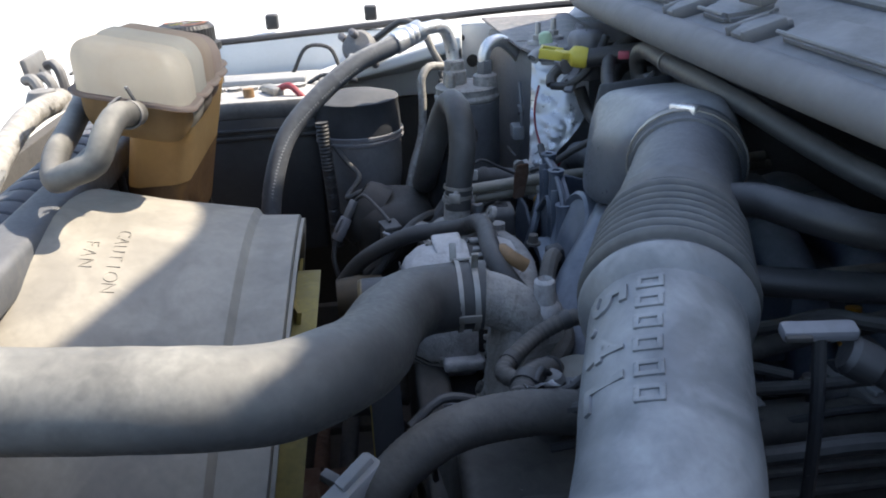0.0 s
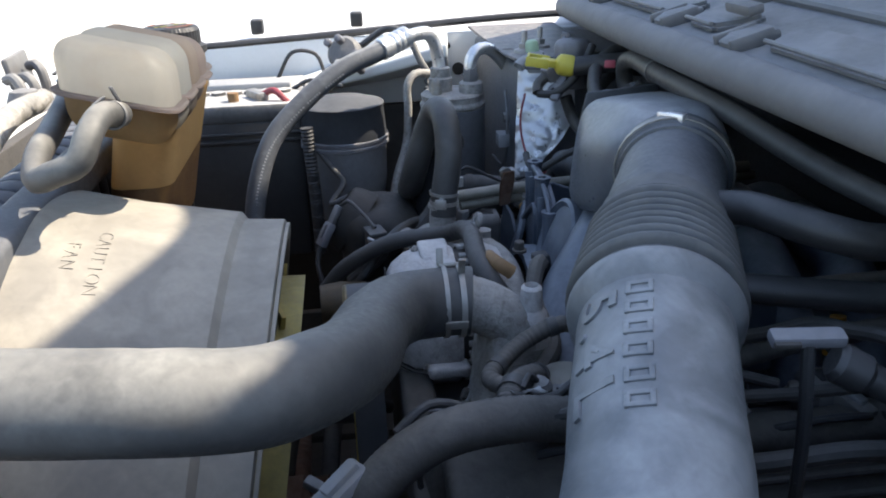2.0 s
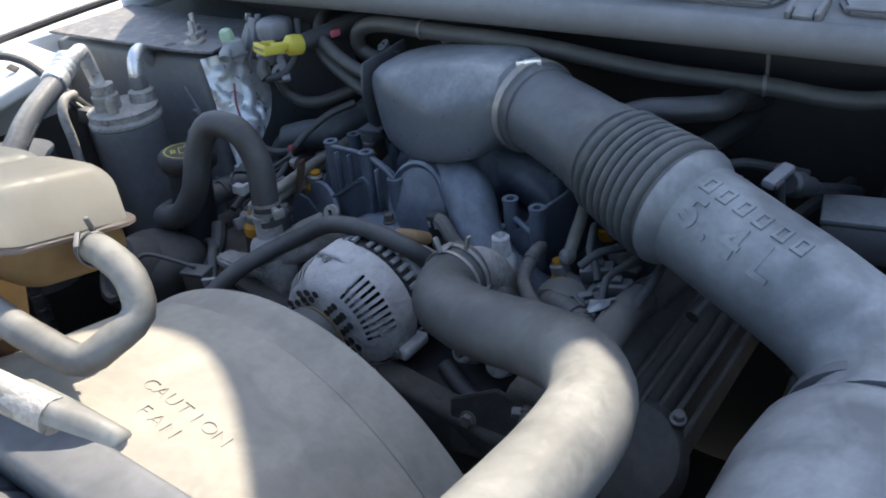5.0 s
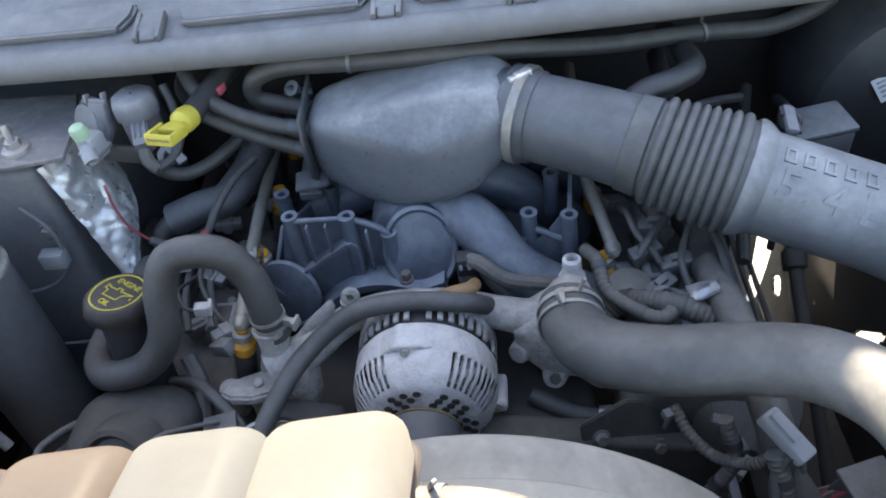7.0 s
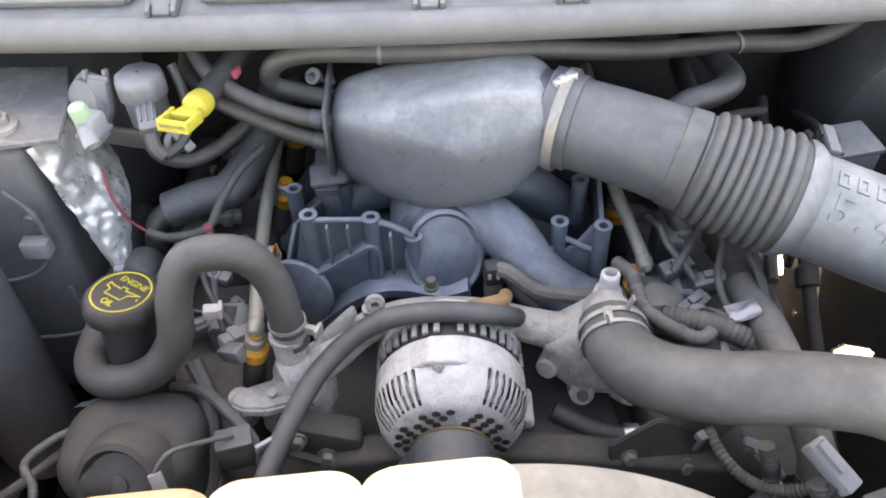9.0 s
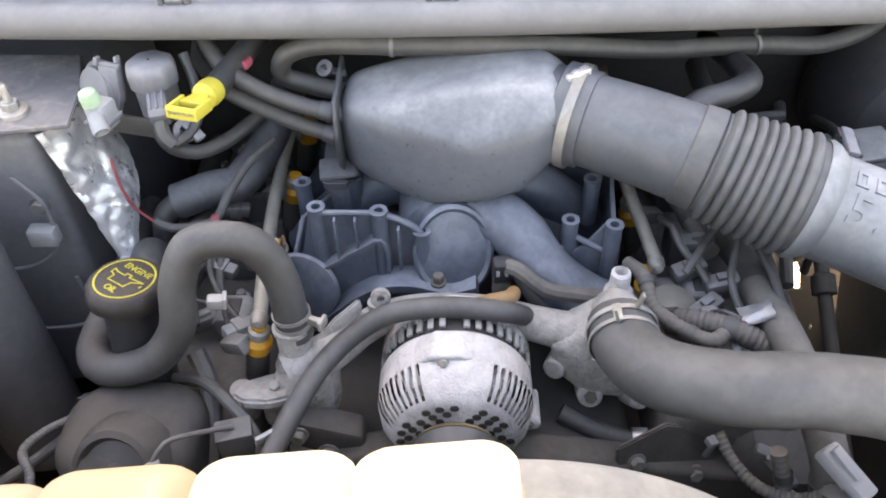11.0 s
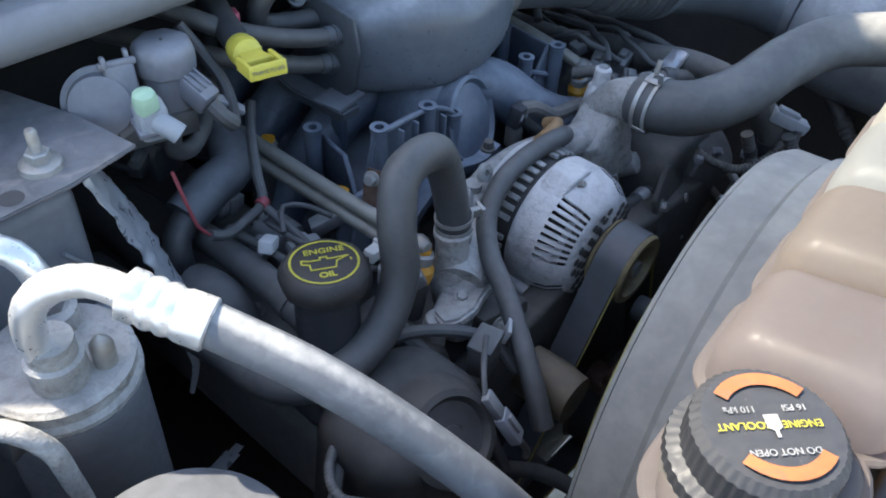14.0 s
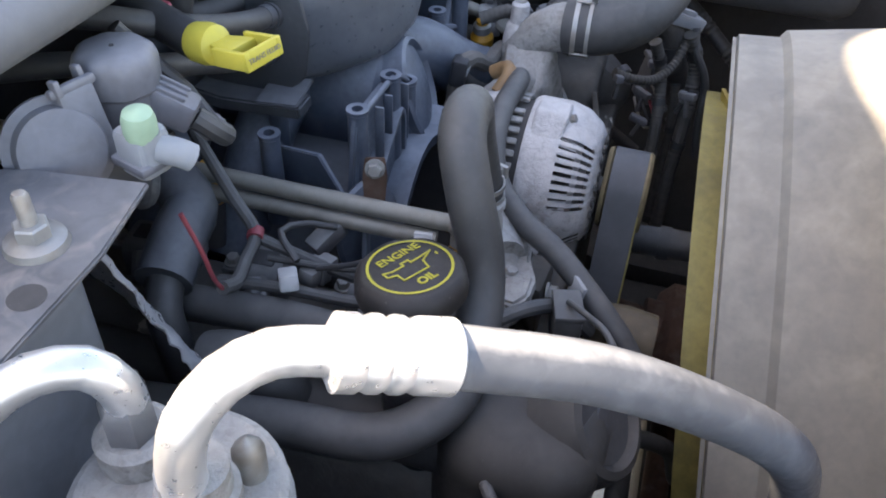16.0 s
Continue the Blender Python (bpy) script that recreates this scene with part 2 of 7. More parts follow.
    "faded_print": surface("faded_pale_print", (0.24, 0.24, 0.235), 0.6, vary=0.3, bump=0.0),
    "rail": surface("grey_rail_plastic", (0.075, 0.08, 0.09), 0.5, dust_or_light=0.6, dust_or_light_col=(0.20, 0.205, 0.22), wipe=0.4, bump=0.06, stain=0.3, stain_col=(0.12, 0.115, 0.11)),
    "cap": surface("black_cap_plastic", (0.018, 0.019, 0.022), 0.5, dust_or_light=0.2, dust_or_light_col=(0.12, 0.12, 0.125), spec=0.35, fleck=0.08),
    "oil_cap": surface("brown_black_cap_plastic", (0.021, 0.018, 0.017), 0.5, dust_or_light=0.25, dust_or_light_col=(0.10, 0.092, 0.085), spec=0.35, fleck=0.1),
    "nylon": surface("yellowed_nylon", (0.27, 0.20, 0.045), 0.55, vary=0.3, dust_or_light=0.25, dust_or_light_col=(0.3, 0.25, 0.15)),
    "glass": surface("tinted_windshield", (0.04, 0.05, 0.055), 0.08, vary=0.1, bump=0.0, spec=0.8, fleck=0.0),
    "bronze": surface("bronze_toned_pulley", (0.21, 0.16, 0.085), 0.55, metal=0.15, vary=0.3, bump=0.1, stain=0.4, stain_col=(0.05, 0.04, 0.03)),
    "brass_dark": surface("dusty_brown_pulley", (0.085, 0.062, 0.036), 0.6, metal=0.15, vary=0.35, bump=0.15, stain=0.4, stain_col=(0.04, 0.033, 0.027)),
    "motor": surface("grey_motor_plastic", (0.135, 0.135, 0.15), 0.5, dust_or_light=0.5, dust_or_light_col=(0.32, 0.32, 0.33), bump=0.06),
    # narrow level paints the sunlit band along the top, over a dusty hose
    "ac_hose": surface("dusty_sun_banded_ac_hose", (0.062, 0.068, 0.080), 0.5, dust_or_light=0.7, dust_or_light_col=(0.36, 0.36, 0.35), bump=0.1, wipe=0.1, fleck=0.0, level=(0.80, 0.93), stain=0.45, stain_col=(0.15, 0.158, 0.172), blotch=40),
    "worn_plate": surface("worn_steel_plate", (0.10, 0.10, 0.105), 0.55, metal=0.15, dust_or_light=0.35, dust_or_light_col=(0.36, 0.345, 0.33), stain=0.8, stain_col=(0.25, 0.215, 0.19), blotch=30, vary=0.4, bump=0.3, wipe=0.5),
    # black lid; bright sun on its upper face is painted in as a pale film
    "lid": surface("sunlit_top_battery_lid", (0.045, 0.045, 0.047), 0.5, dust_or_light=0.95, dust_or_light_col=(0.50, 0.49, 0.47), bump=0.1),
    "can": surface("accumulator_can_paint", (0.14, 0.143, 0.152), 0.5, dust_or_light=0.45, dust_or_light_col=(0.36, 0.365, 0.37), bump=0.06, wipe=0.3),
    "bellows": surface("dusty_bellows_rubber", (0.040, 0.043, 0.046), 0.6, dust_or_light=0.55, dust_or_light_col=(0.24, 0.245, 0.245), wipe=0.3, stain=0.25, stain_col=(0.16, 0.14, 0.12)),
    "leaf": surface("dry_leaf_litter", (0.38, 0.30, 0.16), 0.9, vary=0.4),
}


# ---- building tools ----
WHERE = {}


def thing(name, at, label, category, group="", kind=""):
    ob = new(name)
    ob.empty_display_size = 0.02
    ob.location = at
    WHERE[ob] = Vector(at)
    return tagged(ob, label, category, group, kind)


def part(name, bm, material, parent=None, label="", sharp=35):
    """Links a bmesh given in world metres as one mesh object, under a thing or under a part."""
    co = [v.co for v in bm.verts]
    lo = Vector([min(c[i] for c in co) for i in range(3)])
    hi = Vector([max(c[i] for c in co) for i in range(3)])
    mid = (lo + hi) / 2
    bmesh.ops.translate(bm, verts=bm.verts, vec=-mid)
    bmesh.ops.recalc_face_normals(bm, faces=bm.faces)
    me = bpy.data.meshes.new(name)
    bm.to_mesh(me)
    bm.free()
    me.shade_smooth()
    me.set_sharp_from_angle(angle=radians(sharp))
    me.materials.append(M[material] if isinstance(material, str) else material)
    ob = new(name, me)
    WHERE[ob] = mid
    if parent is not None:
        ob.parent = parent
        ob.location = mid - WHERE[parent]
    else:
        ob.location = mid
    if label:
        ob["label"] = label
    return ob


def solo(name, bm, material, label, category, group="", kind="", sharp=35):
    return tagged(part(name, bm, material, None, "", sharp), label, category, group, kind)


def spline(points, step=0.008):
    """A smooth line through the points (centripetal Catmull-Rom)."""
    p = [Vector(q) for q in points]
    if len(p) == 2:
        return p
    p = [p[0] * 2 - p[1]] + p + [p[-1] * 2 - p[-2]]
    out = []
    for a, b, c, d in zip(p, p[1:], p[2:], p[3:]):
        n = max(2, min(24, int((c - b).length / step)))
        t0, t1 = 0.0, max(1e-4, (b - a).length ** 0.5)
        t2 = t1 + max(1e-4, (c - b).length ** 0.5)
        t3 = t2 + max(1e-4, (d - c).length ** 0.5)
        for i in range(n):
            t = t1 + (t2 - t1) * i / n
            a1 = a * ((t1 - t) / (t1 - t0)) + b * ((t - t0) / (t1 - t0))
            a2 = b * ((t2 - t) / (t2 - t1)) + c * ((t - t1) / (t2 - t1))
            a3 = c * ((t3 - t) / (t3 - t2)) + d * ((t - t2) / (t3 - t2))
            b1 = a1 * ((t2 - t) / (t2 - t0)) + a2 * ((t - t0) / (t2 - t0))
            b2 = a2 * ((t3 - t) / (t3 - t1)) + a3 * ((t - t1) / (t3 - t1))
            out.append(b1 * ((t2 - t) / (t2 - t1)) + b2 * ((t - t1) / (t2 - t1)))
    out.append(p[-2])
    return out


def tube(points, r, seg=14, step=0.008, raw=False, hollow=0.0, bm=None, wobble=0.0):
    """A pipe along the points. r: a radius, or a function of 0..1 along it. hollow: depth of an open mouth at both ends."""
    bm = bm or bmesh.new()
    line = [Vector(q) for q in points] if raw else spline(points, step)
    n = len(line)
    tang = [(line[min(i + 1, n - 1)] - line[max(i - 1, 0)]).normalized() for i in range(n)]
    side = tang[0].orthogonal().normalized()
    rings = []
    length = [0.0]
    for a, b in zip(line, line[1:]):
        length.append(length[-1] + (b - a).length)
    for i, (p, t) in enumerate(zip(line, tang)):
        side = (side - t * side.dot(t)).normalized()
        up = t.cross(side)
        f = length[i] / max(1e-6, length[-1])
        rad = r(f) if callable(r) else r
        ring = []
        for k in range(seg):
            a = 2 * math.pi * k / seg
            w = 1 + (wobble * noise.noise(p * 40 + Vector((k * 0.7, 0, 0))) if wobble else 0)
            ring.append(bm.verts.new(p + (side * math.cos(a) + up * math.sin(a)) * rad * w))
        rings.append(ring)
    for a, b in zip(rings, rings[1:]):
        for k in range(seg):
            bm.faces.new((a[k], a[(k + 1) % seg], b[(k + 1) % seg], b[k]))
    for ring, t, p in ((rings[0], -tang[0], line[0]), (rings[-1], tang[-1], line[-1])):
        if hollow:
            inner = [bm.verts.new(p + (v.co - p) * 0.78) for v in ring]
            deep = [bm.verts.new(v.co - t * hollow) for v in inner]
            for k in range(seg):
                j = (k + 1) % seg
                bm.faces.new((ring[k], ring[j], inner[j], inner[k]))
                bm.faces.new((inner[k], inner[j], deep[j], deep[k]))
            bm.faces.new(deep)
        else:
            bm.faces.new(ring)
    return bm


def turned(profile, at, axis=(0, 0, 1), seg=28, bm=None, lobes=0, depth=0.0):
    """A turned body: profile rows are (radius, height along the axis)."""
    bm = bm or bmesh.new()
    z = Vector(axis).normalized()
    x = z.orthogonal().normalized()
    y = z.cross(x)
    rings = []
    for r, h in profile:
        ring = []
        for k in range(seg):
            a = 2 * math.pi * k / seg
            rr = r * (1 + depth * math.cos(lobes * a)) if lobes else r
            ring.append(bm.verts.new(Vector(at) + z * h + (x * math.cos(a) + y * math.sin(a)) * max(rr, 1e-5)))
        rings.append(ring)
    for a, b in zip(rings, rings[1:]):
        for k in range(seg):
            bm.faces.new((a[k], a[(k + 1) % seg], b[(k + 1) % seg], b[k]))
    for ring, r in ((rings[0], profile[0][0]), (rings[-1], profile[-1][0])):
        if r > 1e-4:
            bm.faces.new(ring)
    return bm


def block(size, m=None, bevel=0.003, segs=2, bm=None):
    """A box with rounded edges at a pose."""
    out = bm or bmesh.new()
    b = bmesh.new()
    bmesh.ops.create_cube(b, size=1)
    bmesh.ops.scale(b, vec=size, verts=b.verts)
    if bevel > 0:
        bmesh.ops.bevel(b, geom=list(b.edges), offset=min(bevel, 0.45 * min(size)), segments=segs, affect="EDGES", profile=0.5)
    if m is not None:
        bmesh.ops.transform(b, matrix=m, verts=b.verts)
    return joined(out, b)


def joined(out, b):
    vs = {v: out.verts.new(v.co) for v in b.verts}
    for f in b.faces:
        out.faces.new([vs[v] for v in f.verts])
    b.free()
    return out


def hull(points, bevel=0.006, segs=3, bm=None):
    """The rounded convex body round some corner points."""
    b = bmesh.new()
    for p in points:
        b.verts.new(p)
    r = bmesh.ops.convex_hull(b, input=b.verts)
    bmesh.ops.delete(b, geom=[g for g in r["geom_interior"] if isinstance(g, bmesh.types.BMVert)], context="VERTS")
    bmesh.ops.dissolve_limit(b, angle_limit=radians(4), verts=b.verts, edges=b.edges)
    if bevel > 0:
        bmesh.ops.bevel(b, geom=list(b.edges), offset=bevel, segments=segs, affect="EDGES", profile=0.5)
    return joined(bm or bmesh.new(), b)


def softened(points, rounds=10, cuts=5, grow=1.03):
    """A moulded body with soft corners: the hull of some corner points, divided and smoothed."""
    b = bmesh.new()
    for p in points:
        b.verts.new(p)
    r = bmesh.ops.convex_hull(b, input=b.verts)
    bmesh.ops.delete(b, geom=[g for g in r["geom_interior"] if isinstance(g, bmesh.types.BMVert)], context="VERTS")
    bmesh.ops.subdivide_edges(b, edges=list(b.edges), cuts=cuts, use_grid_fill=True)
    bmesh.ops.triangulate(b, faces=list(b.faces))
    mid = sum((v.co for v in b.verts), Vector()) / len(b.verts)
    for _ in range(rounds):
        bmesh.ops.smooth_vert(b, verts=b.verts, factor=0.5, use_axis_x=True, use_axis_y=True, use_axis_z=True)
    for v in b.verts:
        v.co = mid + (v.co - mid) * grow
    return b


def loft(sections, corner=6, bm=None):
    """A moulded body: rows of (cx, cy, half_x, half_y, corner radius, z), joined from bottom to top."""
    b = bmesh.new()
    rings = []
    for cx, cy, hx, hy, r, z in sections:
        r = max(min(r, hx * 0.999, hy * 0.999), 1e-4)
        ring = []
        for sx, sy, a0 in ((1, 1, 0), (-1, 1, 90), (-1, -1, 180), (1, -1, 270)):
            for k in range(corner + 1):
                a = radians(a0 + 90 * k / corner)
                ring.append(b.verts.new((cx + sx * (hx - r) + r * math.cos(a), cy + sy * (hy - r) + r * math.sin(a), z)))
        rings.append(ring)
    n = len(rings[0])
    for p, q in zip(rings, rings[1:]):
        for k in range(n):
            b.faces.new((p[k], p[(k + 1) % n], q[(k + 1) % n], q[k]))
    b.faces.new(rings[0]), b.faces.new(rings[-1])
    return joined(bm or bmesh.new(), b)


def dome(cx, cy, hx, hy, r, z0, z1, edge, up=True, steps=6):
    """Rows for loft(): straight sides from z0, with a rounded edge towards z1."""
    s = 1 if up else -1
    rows = [(cx, cy, hx, hy, r, z0)]
    for k in range(steps + 1):
        a = 0.5 * math.pi * k / steps
        d = edge * (1 - math.cos(a))
        rows.append((cx, cy, hx - d, hy - d, max(r - d * 0.6, 0.003), z1 - s * edge * (1 - math.sin(a))))
    return rows if up else rows[::-1]


def band(points, width, thick, bm=None):
    """A strip along points (x, y, z), reaching forwards (towards -y) by width."""
    b = bmesh.new()
    line = spline(points, 0.006)
    rings = []
    for i, p in enumerate(line):
        t = (line[min(i + 1, len(line) - 1)] - line[max(i - 1, 0)]).normalized()
        nrm = Vector((0, 1, 0)).cross(t).normalized() * thick / 2
        rings.append([b.verts.new(p + o) for o in (nrm, nrm - Vector((0, width, 0)), -nrm - Vector((0, width, 0)), -nrm)])
    for p, q in zip(rings, rings[1:]):
        for k in range(4):
            b.faces.new((p[k], p[(k + 1) % 4], q[(k + 1) % 4], q[k]))
    b.faces.new(rings[0]), b.faces.new(rings[-1])
    return joined(bm or bmesh.new(), b)


def plate(outline, m, thick, bevel=0.001, bm=None):
    """A flat plate: an outline in its own plane, thickened downwards, set at a pose."""
    b = bmesh.new()
    vs = [b.verts.new((x, y, 0)) for x, y in outline]
    f = b.faces.new(vs)
    r = bmesh.ops.extrude_face_region(b, geom=[f])
    bmesh.ops.translate(b, verts=[g for g in r["geom"] if isinstance(g, bmesh.types.BMVert)], vec=(0, 0, -thick))
    if bevel > 0:
        bmesh.ops.bevel(b, geom=list(b.edges), offset=bevel, segments=2, affect="EDGES")
    bmesh.ops.transform(b, matrix=m, verts=b.verts)
    return joined(bm or bmesh.new(), b)


def along(a, b, up=(0, 0, 1)):
    """A pose at a whose x axis runs to b."""
    a, b = Vector(a), Vector(b)
    x = (b - a).normalized()
    u = Vector(up)
    if abs(x.dot(u)) > 0.98:
        u = Vector((0, 1, 0))
    y = u.cross(x).normalized()
    z = x.cross(y)
    m = Matrix((x, y, z)).transposed().to_4x4()
    m.translation = a
    return m


def facing(at, normal, up=(0, 0, 1)):
    """A pose whose z axis is the normal and whose y axis leans to up."""
    z = Vector(normal).normalized()
    x = Vector(up).cross(z).normalized()
    m = Matrix((x, z.cross(x), z)).transposed().to_4x4()
    m.translation = Vector(at)
    return m


def ring_on(line_at, line_dir, r, width, thick=0.0012, seg=28, bm=None):
    """A flat band round a hose."""
    d = Vector(line_dir).normalized()
    return turned([(r, -width / 2), (r + thick, -width / 2), (r + thick, width / 2), (r, width / 2), (r, -width / 2)], line_at, d, seg, bm)


def bolt(name, at, axis, r, h, material, parent, label=""):
    bm = turned([(r * 1.35, 0), (r * 1.35, h * 0.22), (r * 1.1, h * 0.25)], at, axis, 20)
    turned([(r, h * 0.2), (r, h * 0.9), (r * 0.85, h)], at, axis, 6, bm)
    return part(name, bm, material, parent, label, 25)


def writing(text, m, size, depth, material, parent, name, label="", align="CENTER", extra=0.0):
    cu = bpy.data.curves.new(name, "FONT")
    cu.body, cu.size, cu.extrude, cu.align_x, cu.align_y = text, size, depth, align, "CENTER"
    cu.offset = extra
    tmp = bpy.data.objects.new("tmp", cu)
    scene.collection.objects.link(tmp)
    me = bpy.data.meshes.new_from_object(tmp.evaluated_get(bpy.context.evaluated_depsgraph_get()))
    bpy.data.objects.remove(tmp)
    bm = bmesh.new()
    bm.from_mesh(me)
    bpy.data.meshes.remove(me)
    bmesh.ops.transform(bm, matrix=m, verts=bm.verts)
    return bm if parent is None else part(name, bm, material, parent, label, 25)


# ---- setting ----
def setting():
    bm = bmesh.new()
    bmesh.ops.create_grid(bm, x_segments=40, y_segments=40, size=200)
    solo("ground", bm, "ground", "dry sunlit ground under and around the van", "ground", kind="structure")
    # firewall, inner fenders, front panel
    bm = block((1.7, 0.02, 0.46), pose(0, 0.52, 0.97), 0.003)
    block((1.32, 0.02, 0.44), pose(-0.19, 0.52, 0.52), 0.003, bm=bm)
    solo("wall_firewall", bm, "dark", "dark painted firewall behind the engine", "firewall", kind="structure")
    bm = block((0.02, 1.1, 0.13), pose(-0.80, -0.03, 1.055), 0.004)
    solo("wall_fender_passenger", bm, "paint", "pale painted inner fender panel with holes", "inner fender", kind="structure")
    solo("wall_apron_passenger", block((0.02, 1.1, 0.64), pose(-0.795, -0.03, 0.668), 0.004), "asphalt", "dark apron panel below the passenger inner fender", "apron", kind="structure")
    bm = block((0.02, 1.1, 0.30), pose(0.80, -0.03, 0.99), 0.004)
    solo("wall_fender_driver", bm, "asphalt", "dark inner fender panel above the wheel arch", "inner fender", kind="structure")
    bm = block((1.5, 0.02, 0.6), pose(0, -0.56, 0.75), 0.003)
    solo("wall_front", bm, "asphalt", "dark radiator support panel at the front", "radiator support", kind="structure")
    bm = hull([(x, y, z) for x in (-1.05, 1.05) for y, z in ((-0.60, 1.07), (-0.78, 1.04), (-0.86, 0.9), (-0.86, 0.5), (-0.60, 0.5))], 0.02, 3)
    solo("wall_fascia", bm, "paint", "pale painted van front panel above the grille", "front panel", kind="structure")
    bm = block((0.10, 1.0, 0.12), pose(-0.48, 0.0, 0.42), 0.01)
    block((0.10, 1.0, 0.12), pose(0.48, 0.0, 0.42), 0.01, bm=bm)
    block((1.0, 0.14, 0.10), pose(0, -0.25, 0.38), 0.01, bm=bm)
    block((1.0, 0.14, 0.10), pose(0, 0.35, 0.38), 0.01, bm=bm)
    solo("trim_frame_rails", bm, "asphalt", "dirty black steel frame rails under the engine", "frame rail", kind="structure")
    # outer fender top on the passenger side, with its black seal
    fender = thing("fender", (-0.9, 0, 1.1), "pale van fender top in full sun with a black edge seal", "fender")
    bm = hull([(-0.80, -0.6, 1.10), (-0.80, 0.5, 1.125), (-1.15, -0.6, 1.10), (-1.15, 0.5, 1.13), (-0.82, -0.6, 1.06), (-0.82, 0.5, 1.07), (-1.2, -0.6, 0.5), (-1.2, 0.5, 0.5), (-1.0, -0.6, 1.14), (-1.0, 0.5, 1.17)], 0.02, 4)
    part("fender_panel", bm, "paint", fender)
    part("seal", tube([(-0.795, -0.56, 1.105), (-0.795, -0.3, 1.115), (-0.793, -0.05, 1.128), (-0.79, 0.2, 1.142), (-0.785, 0.48, 1.15)], 0.007, 8), "rubber_clean", fender, "black rubber edge seal")
    for p in ((-0.84, -0.24, 1.135), (-0.845, -0.05, 1.14)):
        part("bump_stop", hull([(p[0] + dx, p[1] + dy, p[2] + dz) for dx in (-.014, .014) for dy in (-.012, .012) for dz in (-.008, .02)], 0.004), "rubber_clean", fender, "black rubber hood bump stop")
    fender2 = thing("fender", (1.0, 0, 1.1), "pale van fender on the driver side", "fender")
    bm = hull([(0.80, -0.6, 1.10), (0.80, 0.5, 1.125), (1.15, -0.6, 1.10), (1.15, 0.5, 1.13), (0.82, -0.6, 1.06), (0.82, 0.5, 1.07), (1.2, -0.6, 0.62), (1.2, 0.5, 0.62), (1.0, -0.6, 1.14), (1.0, 0.5, 1.17)], 0.02, 4)
    part("fender_panel", bm, "paint", fender2)
    # dark splash shields low on both sides
    solo("wall_splash_passenger", block((0.012, 1.0, 0.36), pose(-0.60, 0.0, 0.50, 0, 18, 0), 0.003), "asphalt", "dark rubber splash shield by the frame rail", "splash shield", kind="structure")
    bm = block((0.64, 1.06, 0.012), pose(-0.52, 0.0, 0.46), 0.003)
    solo("floor_tray", bm, "asphalt", "dirty black tray under the engine", "under tray", kind="structure")
    bm = bmesh.new()
    grid = {}
    for i in range(241):
        for j in range(161):
            y, z = -0.54 + 0.005 * i, 0.30 + 0.005 * j
            grid[i, j] = bm.verts.new((0.62 + 0.10 * (z - 0.6) + 0.004 * noise.noise(Vector((y * 9, z * 9, 1))), y, z))
    # straight-edged holes: middle (y, z), half sizes along and across, slant
    gaps = ((0.560, 0.528, 0.034, 0.027, 0.3), (0.598, 0.406, 0.030, 0.034, -0.2), (0.409, 0.458, 0.026, 0.024, 0.1), (0.290, 0.600, 0.022, 0.066, -0.7), (0.452, 0.515, 0.007, 0.008, 0.0), (0.488, 0.612, 0.008, 0.006, 0.0))
    for i in range(240):
        for j in range(160):
            y, z = -0.5375 + 0.005 * i, 0.3025 + 0.005 * j
            if any(abs((y - gy) - sl * (z - gz)) / a + abs(z - gz) / b + 0.35 * max(abs((y - gy) - sl * (z - gz)) / a, abs(z - gz) / b) < 1.25 for gy, gz, a, b, sl in gaps):
                continue
            bm.faces.new((grid[i, j], grid[i + 1, j], grid[i + 1, j + 1], grid[i, j + 1]))
    bmesh.ops.delete(bm, geom=[v for v in bm.verts if not v.link_faces], context="VERTS")
    bmesh.ops.solidify(bm, geom=list(bm.faces), thickness=0.006)
    block((0.40, 0.9, 0.012), pose(0.40, 0.0, 0.44), 0.003, bm=bm)
    solo("wall_splash_driver", bm, "asphalt", "dark ragged splash shield with gaps to the wheel arch", "splash shield", kind="structure")
    # unseen; cut short on the driver side so sun reaches the ground there
    solo("wall_body", block((1.5, 3.2, 0.92), pose(-0.22, 2.14, 0.72), 0.02), "paint", "unseen pale van body behind the firewall, narrowed to let sun past", "van body", kind="structure")
    # raised hood, standing almost upright on its rear hinges; out of view, with rim bumps and notch invented to place
    # its shadow edges
    hood = thing("hood", (0, 0.62, 1.3), "unseen raised van hood, its rim shaped to place the shadow edges", "hood")
    rim = spline([(-0.77, 1.50, 0), (-0.70, 1.65, 0), (-0.62, 1.78, 0), (-0.55, 1.91, 0), (-0.46, 2.05, 0), (-0.38, 2.15, 0), (-0.30, 2.20, 0), (-0.20, 2.205, 0), (-0.10, 2.18, 0), (-0.035, 2.19, 0), (0.05, 2.25, 0), (0.105, 2.295, 0), (0.145, 2.26, 0), (0.20, 2.10, 0), (0.245, 2.05, 0), (0.285, 2.09, 0), (0.33, 2.21, 0), (0.42, 2.30, 0), (0.58, 2.28, 0), (0.70, 2.0, 0), (0.77, 1.5, 0)], 0.03)
    outline = [(-0.78, 0.0)] + [(p.x, p.y - 1.24) for p in rim] + [(0.78, 0.0)]
    bm = plate(outline, facing((0, HOOD_Y, 1.24), (0, -1, HOOD_LEAN)), 0.03, 0)
    part("hood_panel", bm, "paint", hood)


HOOD_Y, HOOD_LEAN = 0.60, 0.05
setting()


def cowl():
    def bowed(bm):
        """The cowl follows the windshield: its middle stands further forward and higher than its ends."""
        long = [e for e in bm.edges if abs(e.verts[0].co.x - e.verts[1].co.x) > 0.10]
        if long:
            bmesh.ops.subdivide_edges(bm, edges=long, cuts=20)
        for v in bm.verts:
